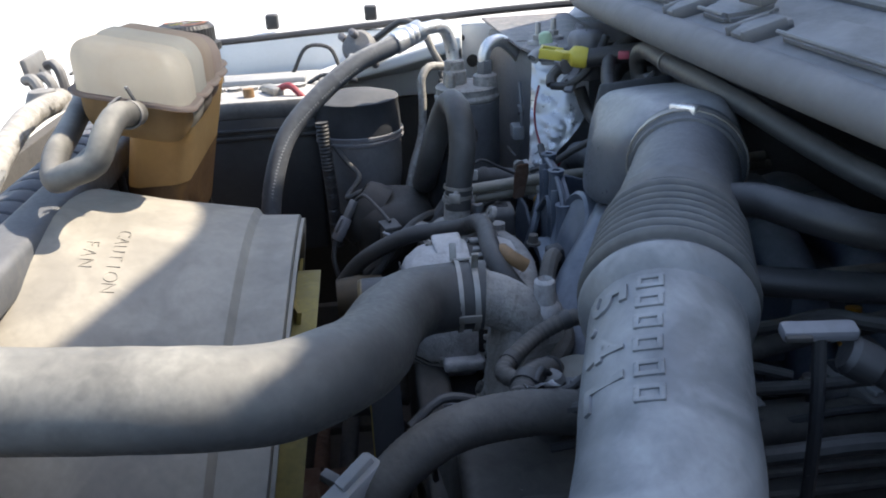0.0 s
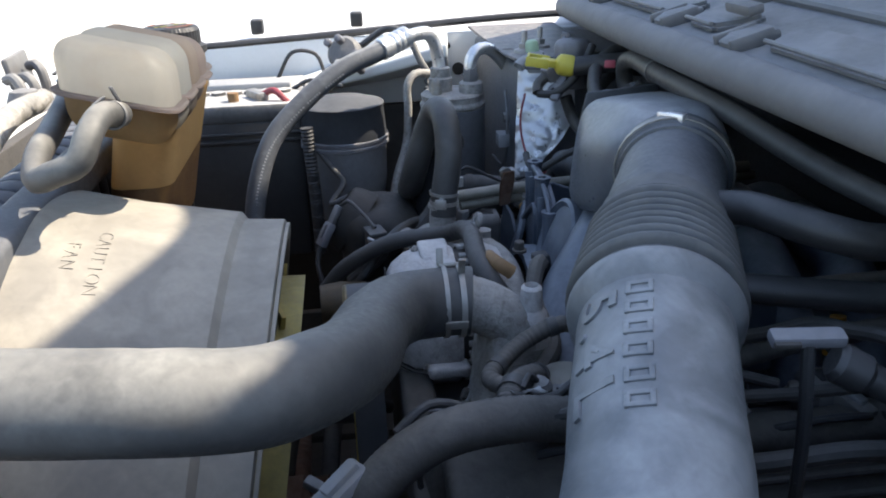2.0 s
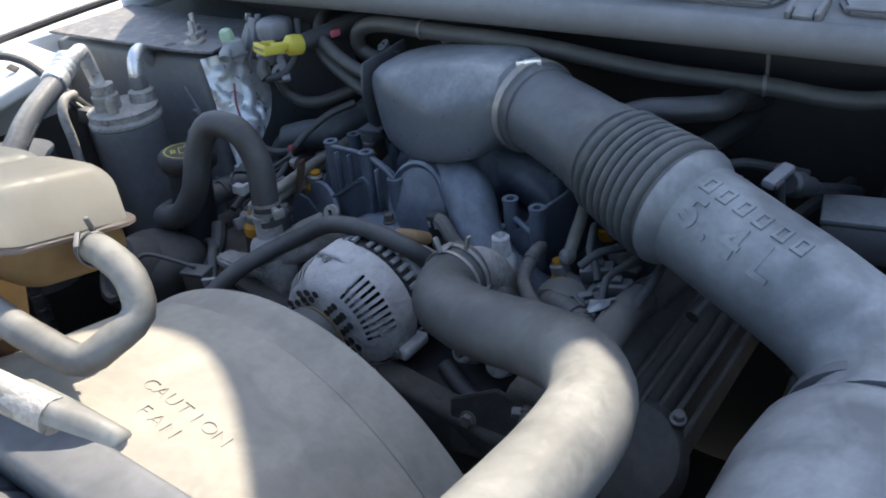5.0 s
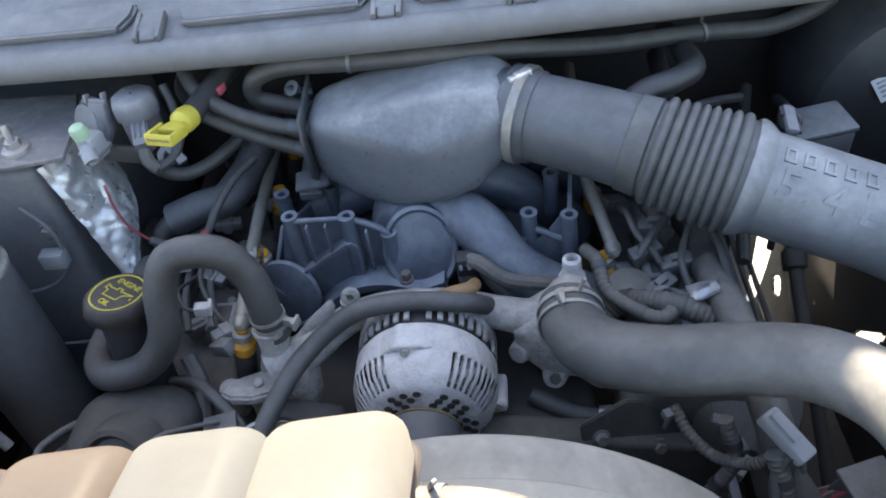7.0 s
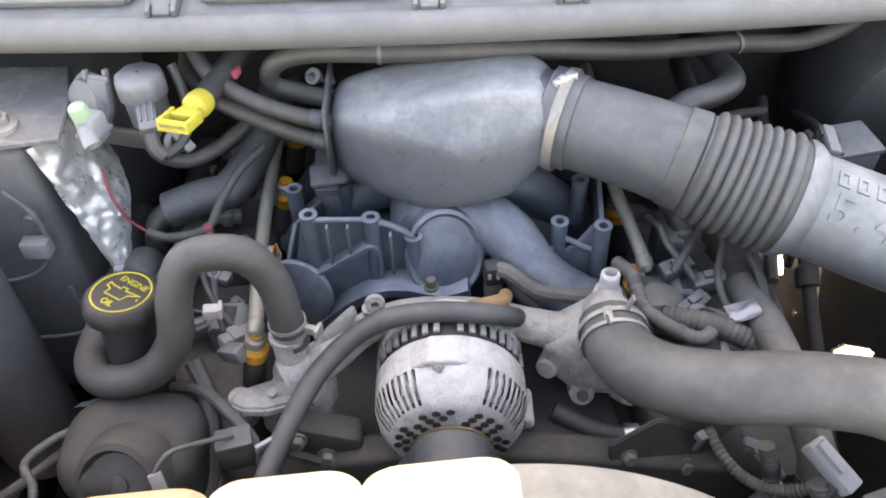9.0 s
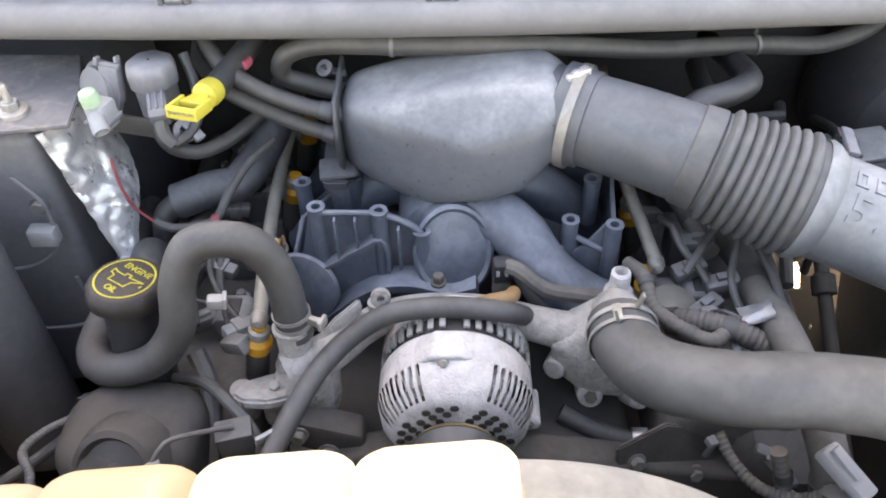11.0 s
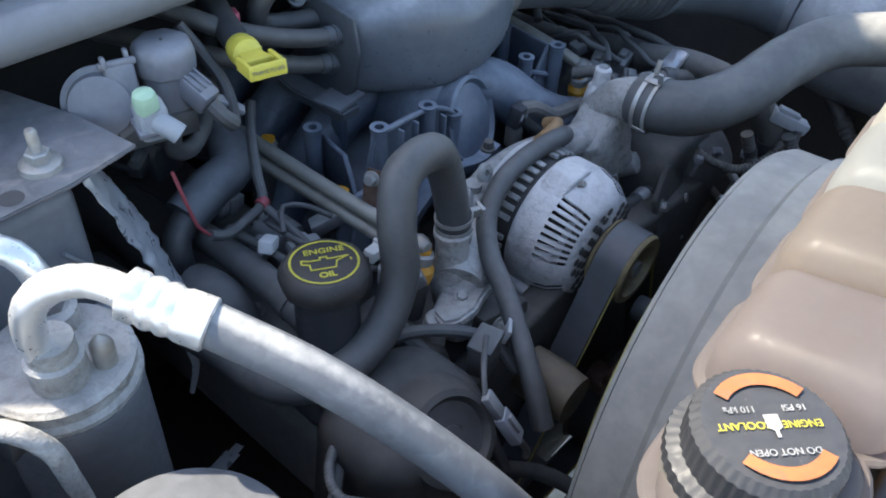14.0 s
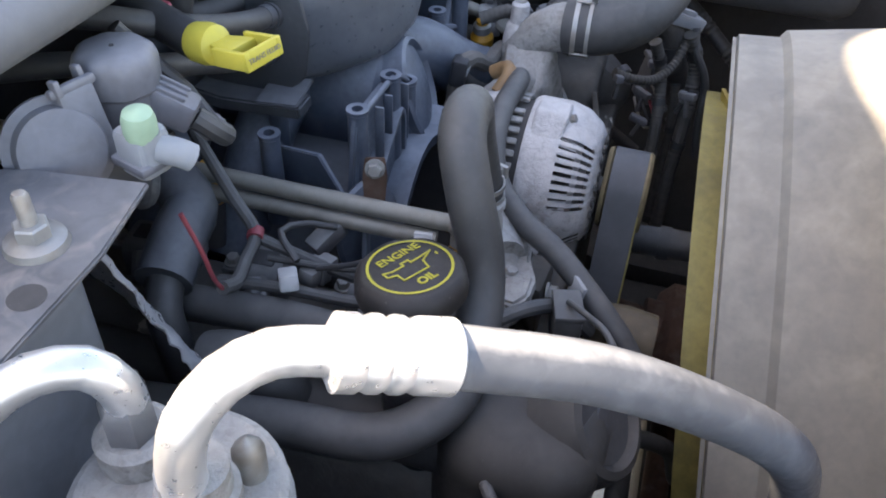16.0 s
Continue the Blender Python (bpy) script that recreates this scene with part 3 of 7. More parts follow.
            q = (v.co.x + 0.05) ** 2
            v.co.y += 0.22 * q - 0.015
            v.co.z += 0.012 - 0.09 * q
        return bm
    c = thing("cowl", (0, 0.4, 1.2), "dusty dark grey cowl panel with raised strips and clips", "cowl")
    bm = plate([(-0.9, -0.018), (0.9, -0.018), (0.9, 0.09), (-0.9, 0.09)], pose(0, 0.272, 1.214, 12), 0.012)
    part("cowl_panel", bowed(bm), "cowl", c)
    bm = plate([(-0.9, 0), (0.9, 0), (0.9, 0.045), (-0.9, 0.045)], pose(0, 0.362, 1.237, 10), 0.012)
    part("upper_panel", bowed(bm), "cowl", c)
    part("windshield_rim", bowed(tube([(-0.9, 0.412, 1.250), (0.9, 0.412, 1.250)], 0.009, 10)), "white", c, "pale rim at the foot of the windshield")
    lip = tube([(-0.9, 0.361, 1.236), (0, 0.361, 1.236), (0.9, 0.361, 1.236)], 0.005, 8)
    part("ridge", bowed(lip), "cowl", c)
    xs = [(-0.72, -0.52), (-0.485, -0.281), (-0.230, -0.014), (0.022, 0.097), (0.163, 0.368), (0.410, 0.60)]
    for a, b in xs:
        h = (b - a) / 2
        m = pose((a + b) / 2, 0.290, 1.2265, 12)
        bm = plate([(-h, 0.0), (-h + 0.012, -0.022), (h - 0.012, -0.022), (h, 0.0), (h, 0.020), (h - 0.006, 0.026), (-h + 0.006, 0.026), (-h, 0.020)], m, 0.011, 0.004)
        part("strip", bowed(bm), "cowl", c)
        bm = tube([m @ Vector((-h + 0.012, -0.0235, 0.001)), m @ Vector((0, -0.0235, 0.001)), m @ Vector((h - 0.012, -0.0235, 0.001))], 0.0022, 8)
        part("strip_edge", bowed(bm), "cowl", c)
    for x in (-0.502, -0.256, 0.003, 0.141, 0.390):
        bm = block((0.030, 0.036, 0.012), pose(x, 0.276, 1.220, 12), 0.004)
        block((0.006, 0.040, 0.014), pose(x - 0.013, 0.268, 1.219, 16), 0.003, bm=bm)
        block((0.006, 0.040, 0.014), pose(x + 0.013, 0.268, 1.219, 16), 0.003, bm=bm)
        block((0.020, 0.014, 0.016), pose(x, 0.258, 1.213, 30), 0.004, bm=bm)
        part("clip", bowed(bm), "cowl", c)
    bm = block((0.040, 0.016, 0.010), pose(0.094, 0.292, 1.2375, 12, 0, 3), 0.003)
    block((0.008, 0.034, 0.010), pose(0.078, 0.312, 1.2415, 12), 0.003, bm=bm)
    part("latch_plate", bowed(bm), "seal", c)
    s = thing("cowl_seal", (0, 0.25, 1.19), "dusty grey round rubber seal along the cowl lip", "rubber seal")
    part("seal_tube", bowed(tube([(-0.78, 0.250, 1.195), (-0.3, 0.250, 1.195), (0.2, 0.250, 1.195), (0.78, 0.250, 1.195)], 0.0175, 18)), "seal", s)
    part("cowl_wall", bowed(block((1.6, 0.006, 0.13), pose(0, 0.385, 1.165), 0.001)), "rubber_clean", s)
    part("windshield", bowed(plate([(-0.9, 0), (0.9, 0), (0.9, 0.17), (-0.9, 0.17)], pose(0, 0.418, 1.246, 5), 0.006)), "glass", c, "dark windshield foot")
    bm = bmesh.new()
    rnd = random.Random(4)
    for i in range(260):
        x = rnd.uniform(-0.75, 0.3)
        p = Vector((x, 0.425 + rnd.uniform(0, 0.03), 1.256 + rnd.uniform(0, 0.01)))
        m = Matrix.Translation(p) @ Euler([rnd.uniform(-0.6, 0.6), rnd.uniform(-0.6, 0.6), rnd.uniform(0, 6.3)]).to_matrix().to_4x4()
        L, w = rnd.uniform(0.006, 0.02), rnd.uniform(0.002, 0.005)
        vs = [bm.verts.new(m @ Vector(q)) for q in ((-L, 0, 0), (0, -w, 0.002), (L, 0, 0), (0, w, 0.002))]
        bm.faces.new(vs)
    solo("leaf_litter", bowed(bm), "leaf", "dry leaf litter gathered at the windshield foot", "leaves", kind="stuff")


cowl()


# ---- cooling ----
SX, SZ, SK, SA = 0.065, 0.676, 0.18, 0.885


def fan_shroud():
    s = thing("fan_shroud", (SX, -0.28, 0.8), "dusty tan plastic fan shroud with moulded lettering", "fan shroud")
    prof = [(0.369, 0.0), (0.373, -0.002), (0.376, -0.042), (0.384, -0.049), (0.402, -0.15), (0.418, -0.215), (0.418, -0.222), (0.412, -0.222)]

    def at(r, d, a):
        """A place on the shroud: radius, distance ahead of the rear lip, angle from the top. The ring leans back at its top."""
        return Vector((SX + SA * r * math.sin(a), -0.217 + d + SK * r * math.cos(a), SZ + r * math.cos(a)))
    bm = bmesh.new()
    seg = 72
    rings = []
    for r, y in prof + [(0.395, -0.15), (0.377, -0.056), (0.366, -0.046), (0.363, 0.0)]:
        ring = []
        for k in range(seg + 1):
            a = radians(-115 + 230 * k / seg)
            ring.append(bm.verts.new(at(r, y, a)))
        rings.append(ring)
    n = len(rings)
    for i in range(n):
        a, b = rings[i], rings[(i + 1) % n]
        for k in range(seg):
            bm.faces.new((a[k], a[k + 1], b[k + 1], b[k]))
    part("shroud_body", bm, "shroud", s)
    lip = bmesh.new()
    rings = []
    for r, y in ((0.352, 0.004), (0.369, 0.004), (0.369, 0.0005), (0.352, 0.0005)):
        rings.append([lip.verts.new(at(r, y, radians(-115 + 230 * k / seg))) for k in range(seg + 1)])
    for i in range(4):
        a, b = rings[i], rings[(i + 1) % 4]
        for k in range(seg):
            lip.faces.new((a[k], a[k + 1], b[k + 1], b[k]))
    part("lip", lip, "shroud", s)

    def on_shroud(x, y, extra=0.0):
        d = -0.13
        for _ in range(8):
            r = 0.384 + 0.018 * (-0.049 - d) / 0.101 if d > -0.15 else 0.402 + 0.016 * (-0.15 - d) / 0.065
            a = math.asin((x - SX) / (SA * r))
            d += y - at(r, d, a).y
        u = at(r, d, a + 0.02) - at(r, d, a - 0.02)
        v = at(r + 0.018, d - 0.101, a) - at(r, d, a)
        nrm = u.cross(v).normalized()
        nrm = nrm if nrm.z > 0 else -nrm
        return at(r, d, a) + nrm * extra, nrm
    for text, y0 in (("CAUTION", -0.300), ("FAN", -0.322)):
        for i, ch in enumerate(text):
            x = 0.106 + i * 0.0122 if text == "CAUTION" else 0.128 + i * 0.0135
            p, nrm = on_shroud(x, y0)
            z = nrm
            xa = Vector((1, 0, -nrm.x / max(nrm.z, 0.3))).normalized()
            ya = z.cross(xa)
            m = Matrix((xa, ya, z)).transposed().to_4x4()
            m.translation = p
            writing(ch, m, 0.0175, 0.0006, "shroud", s, "letter", extra=-0.0004)


fan_shroud()


def radiator():
    r = thing("radiator", (0.1, -0.44, 0.6), "ribbed grey radiator tank with a dusty top rail", "radiator")
    for i in range(24):
        x = -0.42 + i * 0.036
        part("tank_rib", hull([(x + dx, y, z) for dx in (-0.016, 0.016) for y, z in [(-0.4425 - 0.0475 * math.cos(radians(15 * k)), 1.0 + 0.084 * math.sin(radians(15 * k)) ** 0.6) for k in range(13)]], 0.005, 2), "tank", r)
    part("tank", hull([(x, y, z) for x in (-0.44, 0.43) for y, z in ((-0.486, 0.98), (-0.47, 1.066), (-0.44, 1.076), (-0.41, 1.066), (-0.40, 0.98))], 0.006, 2), "tank", r)
    part("core", block((0.86, 0.05, 0.6), pose(0, -0.44, 0.69), 0.004), "dark", r)
    part("top_rail", hull([(x, y, z) for x in (-0.30, 0.335) for y in (-0.408, -0.362) for z in (1.06, 1.096)], 0.008, 3), "rail", r, "grey dusty top rail")
    part("end_block", hull([(x, y, z) for x in (0.275, 0.425) for y in (-0.47, -0.36) for z in (1.0, 1.085)], 0.012, 3), "rail", r)
    part("neck", tube([(0.40, -0.41, 1.078), (0.401, -0.37, 1.092), (0.402, -0.335, 1.094)], 0.027, 20), "rail", r)
    bolt("bolt", (0.288, -0.42, 1.083), (0, 0, 1), 0.009, 0.012, "rust", r, "rusty bolt")
    for x, y in ((0.314, -0.432), (0.315, -0.410)):
        part("slot", block((0.012, 0.007, 0.004), pose(x, y, 1.0855, 0, 0, 15), 0.001), "rubber_clean", r, "small dark slot")
    for y in (-0.45, -0.40):
        part("tab", hull([(x, y + dy, z) for x in (0.335, 0.395) for dy in (-0.010, 0.010) for z in (1.08, 1.096)], 0.004, 2), "rail", r)
    part("elbow_end", hull([(0.26, -0.405, 1.06), (0.26, -0.362, 1.06), (0.318, -0.395, 1.06), (0.334, -0.352, 1.06), (0.26, -0.40, 1.100), (0.26, -0.366, 1.100), (0.312, -0.385, 1.098), (0.322, -0.356, 1.096)], 0.008, 3), "rail", r)
    part("seal_loop", tube([(0.345, -0.362, 1.09), (0.36, -0.352, 1.098), (0.372, -0.35, 1.086)], 0.004, 8), "rubber_clean", r, "black rubber loop")
    bolt("bolt", (0.372, -0.365, 1.083), (0.2, 0.4, 1), 0.005, 0.012, "brass", r, "brass bolt")


radiator()


def radiator_hose():
    h = thing("radiator_hose", (0.3, -0.1, 1.0), "thick dusty grey upper radiator hose with ribbed ends", "radiator hose")
    pts = [(0.166, 0.018, 1.013), (0.165, 0.004, 1.014), (0.168, -0.014, 1.015), (0.186, -0.045, 1.021), (0.240, -0.071, 1.032), (0.303, -0.084, 1.045), (0.357, -0.109, 1.061), (0.390, -0.146, 1.070), (0.405, -0.200, 1.082), (0.405, -0.264, 1.088), (0.402, -0.330, 1.094), (0.401, -0.352, 1.095)]
    part("hose", tube(pts, 0.031, 22, 0.006, wobble=0.02), "hose_grey", h)
    for p, d, r in (((0.165, 0.004, 1.014), (0.02, -1, 0.02), 0.0318), ((0.402, -0.328, 1.094), (-0.03, -1, 0.07), 0.0318)):
        p, d = Vector(p), Vector(d).normalized()
        bm = ring_on(p - d * 0.004, d, r, 0.005)
        ring_on(p + d * 0.010, d, r, 0.004, bm=bm)
        for k in range(3):
            a = k * 2.1
            o = d.orthogonal().normalized()
            q = Matrix.Rotation(a, 3, d) @ o
            block((0.02, 0.008, 0.0022), along(p + q * (r + 0.001) + d * 0.003, p + q * (r + 0.001) + d * 0.02, q), 0.0005, bm=bm)
        for sg in (-1, 1):
            q = Matrix.Rotation(0.3 * sg, 3, d) @ Vector((0, 0, 1))
            block((0.006, 0.003, 0.016), along(p + q * (r + 0.008) + d * (0.003 + 0.008 * sg), p + q * (r + 0.008) + d * 0.05, q), 0.0006, bm=bm)
        part("hose_clamp", bm, "steel", h, "steel spring clamp")


radiator_hose()


def degas_bottle():
    b = thing("coolant_bottle", (-0.14, -0.3, 1.1), "translucent yellowed plastic coolant bottle with four lobes", "coolant bottle")
    def tip(bm):
        """The bottle leans: higher towards the front of the van, a little lower towards the cap."""
        for v in bm.verts:
            v.co.z += -0.19 * (v.co.y + 0.245) + 0.06 * (v.co.x + 0.19)
            v.co.y = -0.2875 - 0.048 * (0.05 - v.co.x) + 0.805 * (v.co.y + 0.2975)
        return bm
    xs = [0.049, -0.036, -0.120, -0.203, -0.284]
    for i, (a, c) in enumerate(zip(xs, xs[1:])):
        top = (1.207, 1.209, 1.207, 1.199)[i]
        rows = dome((a + c) / 2, -0.2975, (a - c) / 2 + 0.002, 0.0615, 0.020, 1.161, top + 0.003, 0.022)
        part("lobe", tip(loft(rows)), ("bottle", "bottle_white", "bottle_tan", "bottle_pink")[i], b, ("cream lobe", "milky lobe", "orange tinted lobe", "pinkish lobe")[i], 50)
    seam = bmesh.new()
    for a, c in zip(xs, xs[1:]):
        x, hx = (a + c) / 2, (a - c) / 2 + 0.006
        loft([(x, -0.2985, hx - 0.002, 0.069, 0.024, 1.1575), (x, -0.2985, hx, 0.071, 0.026, 1.159), (x, -0.2985, hx, 0.071, 0.026, 1.161), (x, -0.2985, hx - 0.002, 0.069, 0.024, 1.1625)], bm=seam)
    loft([(-0.326, -0.2985, 0.047, 0.060, 0.036, 1.1575), (-0.326, -0.2985, 0.049, 0.062, 0.036, 1.160), (-0.326, -0.2985, 0.047, 0.060, 0.036, 1.1625)], bm=seam)
    part("seam", tip(seam), "bottle_pink", b, "scalloped moulded seam")
    for i, (a, c) in enumerate(zip(xs, xs[1:])):
        rows = dome((a + c) / 2, -0.300, (a - c) / 2 + 0.003, 0.057, 0.024, 1.1585, (1.121, 1.118, 1.118, 1.122)[i], 0.024, False)
        part("lower_lobe", tip(loft(rows)), ("bottle_amber", "bottle", "bottle_tan", "bottle_pink")[i], b, ("amber tinted lower half", "cream lower half", "orange tinted lower half", "pinkish lower half")[i], 50)
    part("lower_shell", tip(loft(dome(-0.143, -0.300, 0.172, 0.048, 0.024, 1.150, 1.125, 0.02, False))), "bottle_pink", b, "tinted lower shell half full of coolant", 50)
    # the sump hangs square to the leaning bottle: amber wall above, dark coolant below
    def leaning(z0, z1, edge, inset=0.0):
        bm = loft([(cx, cy, hx - inset, hy - inset, cr, z) for cx, cy, hx, hy, cr, z in dome(-0.215, -0.299, 0.122, 0.037, 0.022, z0, z1, edge, False)])
        for v in bm.verts:
            v.co.y += 0.24 * (v.co.z - 1.134)
            v.co.y = -0.305 + (v.co.y + 0.305) * (1 - 0.6 * (1.134 - v.co.z))
        return bm
    part("sump", leaning(1.134, 1.056, 0.003), "bottle_amber", b, "amber tinted sump wall", 50)
    part("sump_base", leaning(1.058, 0.955, 0.02, 0.0004), "coolant", b, "dark coolant behind brown plastic", 50)
    part("shoulder", tip(loft(dome(-0.329, -0.302, 0.044, 0.052, 0.03, 1.161, 1.175, 0.012))), "bottle_pink", b, "", 50)
    part("neck", turned([(0.04, 1.13), (0.04, 1.178), (0.033, 1.18), (0.033, 1.19)], (-0.3285, -0.303, -0.004), (0, 0, 1), 28), "bottle", b)
    cap = part("cap", turned([(0.043, 1.176), (0.043, 1.185), (0.037, 1.188), (0.037, 1.205), (0.033, 1.210), (0.0, 1.211)], (-0.3285, -0.303, -0.004), (0, 0, 1), 192, lobes=44, depth=0.010), "cap", b, "black ribbed pressure cap with orange print")
    for sg in (-1, 1):
        bm = bmesh.new()
        inner, outer = [], []
        for k in range(13):
            a = radians(-50 + 100 * k / 12)
            inner.append(bm.verts.new((-0.3285 + sg * 0.0225 * math.cos(a + 0.82), -0.303 + sg * 0.0225 * math.sin(a + 0.82), 1.2078)))
            outer.append(bm.verts.new((-0.3285 + sg * 0.0295 * math.cos(a + 0.82), -0.303 + sg * 0.0295 * math.sin(a + 0.82), 1.2078)))
        for k in range(12):
            bm.faces.new((inner[k], inner[k + 1], outer[k + 1], outer[k]))
        part("print", bm, "orange", cap, "orange warning arc")
    face = lambda u, v: pose(-0.3285, -0.303, 1.2074, 0, 0, 137) @ pose(0.9 * u, 0.9 * v, 0) @ Matrix.Diagonal((0.9, 0.9, 1, 1))
    writing("ENGINE", face(-0.0155, 0.0), 0.0062, 0.0002, "yellow_print", cap, "print")
    writing("COOLANT", face(0.0155, 0.0), 0.0062, 0.0002, "yellow_print", cap, "print")
    writing("DO NOT OPEN", face(0, 0.016), 0.0055, 0.0002, "faded_print", cap, "print")
    writing("16 PSI", face(-0.015, -0.010), 0.0055, 0.0002, "faded_print", cap, "print")
    writing("110 kPa", face(0.015, -0.010), 0.0055, 0.0002, "faded_print", cap, "print")
    part("print", plate([(-0.004, -0.006), (0.004, -0.006), (0.004, 0.002), (0.001, 0.004), (0.001, 0.008), (-0.001, 0.008), (-0.001, 0.004), (-0.004, 0.002)], face(0, 0) @ pose(0, 0, 0.0004), 0.0003, 0), "faded_print", cap, "faded pale symbol")
    part("nipple", tube([(0.045, -0.283, 1.173), (0.072, -0.286, 1.178)], 0.008, 12), "bottle", b)
    h = thing("overflow_hose", (0.1, -0.33, 1.1), "thin grey rubber hose looping from the coolant bottle", "hose")
    part("hose", tube([(0.054, -0.283, 1.174), (0.090, -0.290, 1.181), (0.120, -0.294, 1.172), (0.132, -0.303, 1.152), (0.128, -0.327, 1.142), (0.118, -0.343, 1.135), (0.086, -0.352, 1.145), (0.024, -0.355, 1.157), (-0.050, -0.357, 1.175), (-0.085, -0.362, 1.190)], 0.0115, 14), "hose_grey", h)
    for at, ax in (((0.068, -0.286, 1.1765), (1, -0.2, 0.15)), ((-0.070, -0.360, 1.183), (1, 0.1, -0.3))):
        bm = ring_on(at, ax, 0.012, 0.005)
        block((0.004, 0.003, 0.016), facing(Vector(at) + Vector((-0.003, 0.004, 0.018)), (0.3, -0.3, 1)), 0.001, bm=bm)
        block((0.004, 0.014, 0.003), facing(Vector(at) + Vector((0.0, -0.010, 0.013)), (0.3, -0.3, 1)), 0.001, bm=bm)
        part("hose_clamp", bm, "connector", h, "dark spring clamp")
    p = thing("vapour_pipe", (0.1, -0.4, 1.1), "pale wrapped metal pipe with a flat end bracket", "pipe")
    part("pipe", tube([(-0.14, -0.415, 1.155), (-0.02, -0.41, 1.160), (0.08, -0.40, 1.150), (0.16, -0.388, 1.140)], 0.012, 14), "alu", p)
    part("bracket", hull([(0.12, -0.41, 1.146), (0.12, -0.375, 1.146), (0.215, -0.385, 1.135), (0.215, -0.368, 1.135), (0.12, -0.40, 1.158), (0.21, -0.377, 1.146)], 0.004), "hose_grey", p)


degas_bottle()


def hood_latch():
    l = thing("hood_latch", (-0.16, -0.43, 1.12), "grey steel hood latch with hooks on the radiator support", "latch")
    part("base_plate", plate([(-0.06, -0.03), (0.05, -0.03), (0.06, 0.02), (0.0, 0.035), (-0.06, 0.02)], pose(-0.16, -0.43, 1.150, 8, 0, 4), 0.006, 0.0015), "grey", l)
    for dx, h in ((-0.045, 0.034), (-0.01, 0.025), (0.03, 0.03)):
        part("hook", tube([(-0.16 + dx, -0.43, 1.150), (-0.16 + dx, -0.432, 1.150 + h * 0.7), (-0.166 + dx, -0.44, 1.150 + h), (-0.172 + dx, -0.45, 1.150 + h * 0.9)], 0.006, 10), "connector", l)
    part("spring_cup", turned([(0.018, 0), (0.02, 0.006), (0.014, 0.02), (0.006, 0.022)], (-0.115, -0.425, 1.150), (0, 0, 1), 20), "connector", l)
    part("upright", block((0.085, 0.008, 0.036), pose(-0.215, -0.462, 1.178, 8, 0, 5), 0.006), "connector", l)


hood_latch()


def fan():
    f = thing("cooling_fan", (SX, -0.2, SZ), "yellowed nylon cooling fan on a rusty hub inside the shroud", "fan")
    part("hub", turned([(0.02, -0.06), (0.02, -0.14), (0.06, -0.145), (0.075, -0.16), (0.075, -0.19), (0.06, -0.2), (0.0, -0.2)], (SX, 0, SZ), (0, 1, 0), 28), "rust", f, "rusty fan clutch hub")
    for k in range(9):
        a = 2 * math.pi * k / 9
        d = Vector((math.sin(a), 0, math.cos(a)))
        t = Vector((math.cos(a), 0, -math.sin(a)))
        bm = bmesh.new()
        rows = []
        for j in range(7):
            r = 0.06 + 0.255 * j / 6
            w = 0.03 + 0.03 * j / 6
            c = Vector((SX, -0.228 + SK * r * math.cos(a), SZ)) + d * r
            rows.append([bm.verts.new(c + t * w * u + Vector((0, 0.022 * u + o, 0))) for u, o in ((-1, 0), (0, 0.006), (1, 0), (1, -0.004), (0, 0.002), (-1, -0.004))])
        for p, q in zip(rows, rows[1:]):
            for i in range(6):
                bm.faces.new((p[i], p[(i + 1) % 6], q[(i + 1) % 6], q[i]))
        bm.faces.new(rows[0]), bm.faces.new(rows[-1])
        part("blade", bm, "nylon", f)
    ring = bmesh.new()
    rows = []
    for r, d in ((0.300, 0.026), (0.309, 0.026), (0.311, -0.04), (0.300, -0.04)):
        rows.append([ring.verts.new((SX + SA * r * math.sin(2 * math.pi * k / 72), -0.217 + d + SK * r * math.cos(2 * math.pi * k / 72), SZ + r * math.cos(2 * math.pi * k / 72))) for k in range(72)])
    for i in range(4):
        p, q = rows[i], rows[(i + 1) % 4]
        for k in range(72):
            ring.faces.new((p[k], p[(k + 1) % 72], q[(k + 1) % 72], q[k]))
    part("ring", ring, "shroud_edge", f, "yellowed outer ring")


fan()


# ---- engine ----
def engine_block():
    e = thing("engine_block", (0, 0.2, 0.5), "dark grimy engine block with cam covers on both banks", "engine")
    part("block", hull([(x, y, z) for x, z in ((-0.17, 0.86), (0.19, 0.86), (-0.24, 0.55), (0.26, 0.55), (-0.15, 0.42), (0.17, 0.42)) for y in (-0.03, 0.5)], 0.01), "dark", e)
    for sx, name in ((-1, "cam_cover"), (1, "cam_cover")):
        x0 = -0.255 if sx < 0 else 0.285
        body = hull([(x0 + sx * dx, y, z) for dx, z in ((-0.07, 0.885), (-0.055, 0.92), (0.045, 0.915), (0.085, 0.88), (0.095, 0.80), (-0.07, 0.80)) for y in (-0.02, 0.48)], 0.012)
        c = part(name, body, "cover", e, "grimy ribbed cam cover")
        if sx > 0:
            for k in range(5):
                part("rib", tube([(0.335 + k * 0.014, 0.02, 0.921 - k * 0.009), (0.335 + k * 0.014, 0.40, 0.921 - k * 0.009)], 0.0035, 8), "cover", c)
        else:
            part("rib", tube([(-0.315, 0.0, 0.905), (-0.315, 0.45, 0.905)], 0.022, 14), "dark", c)
    part("front_cover", hull([(x, y, z) for x, z in ((-0.33, 0.84), (0.36, 0.84), (-0.2, 0.5), (0.22, 0.5), (0, 0.9)) for y in (-0.045, -0.01)], 0.008), "grime", e)


engine_block()


def manifold():
    m = thing("intake_manifold", (0, 0.15, 0.9), "dusty blue-grey plastic intake manifold with ribs and bolt posts", "intake manifold")
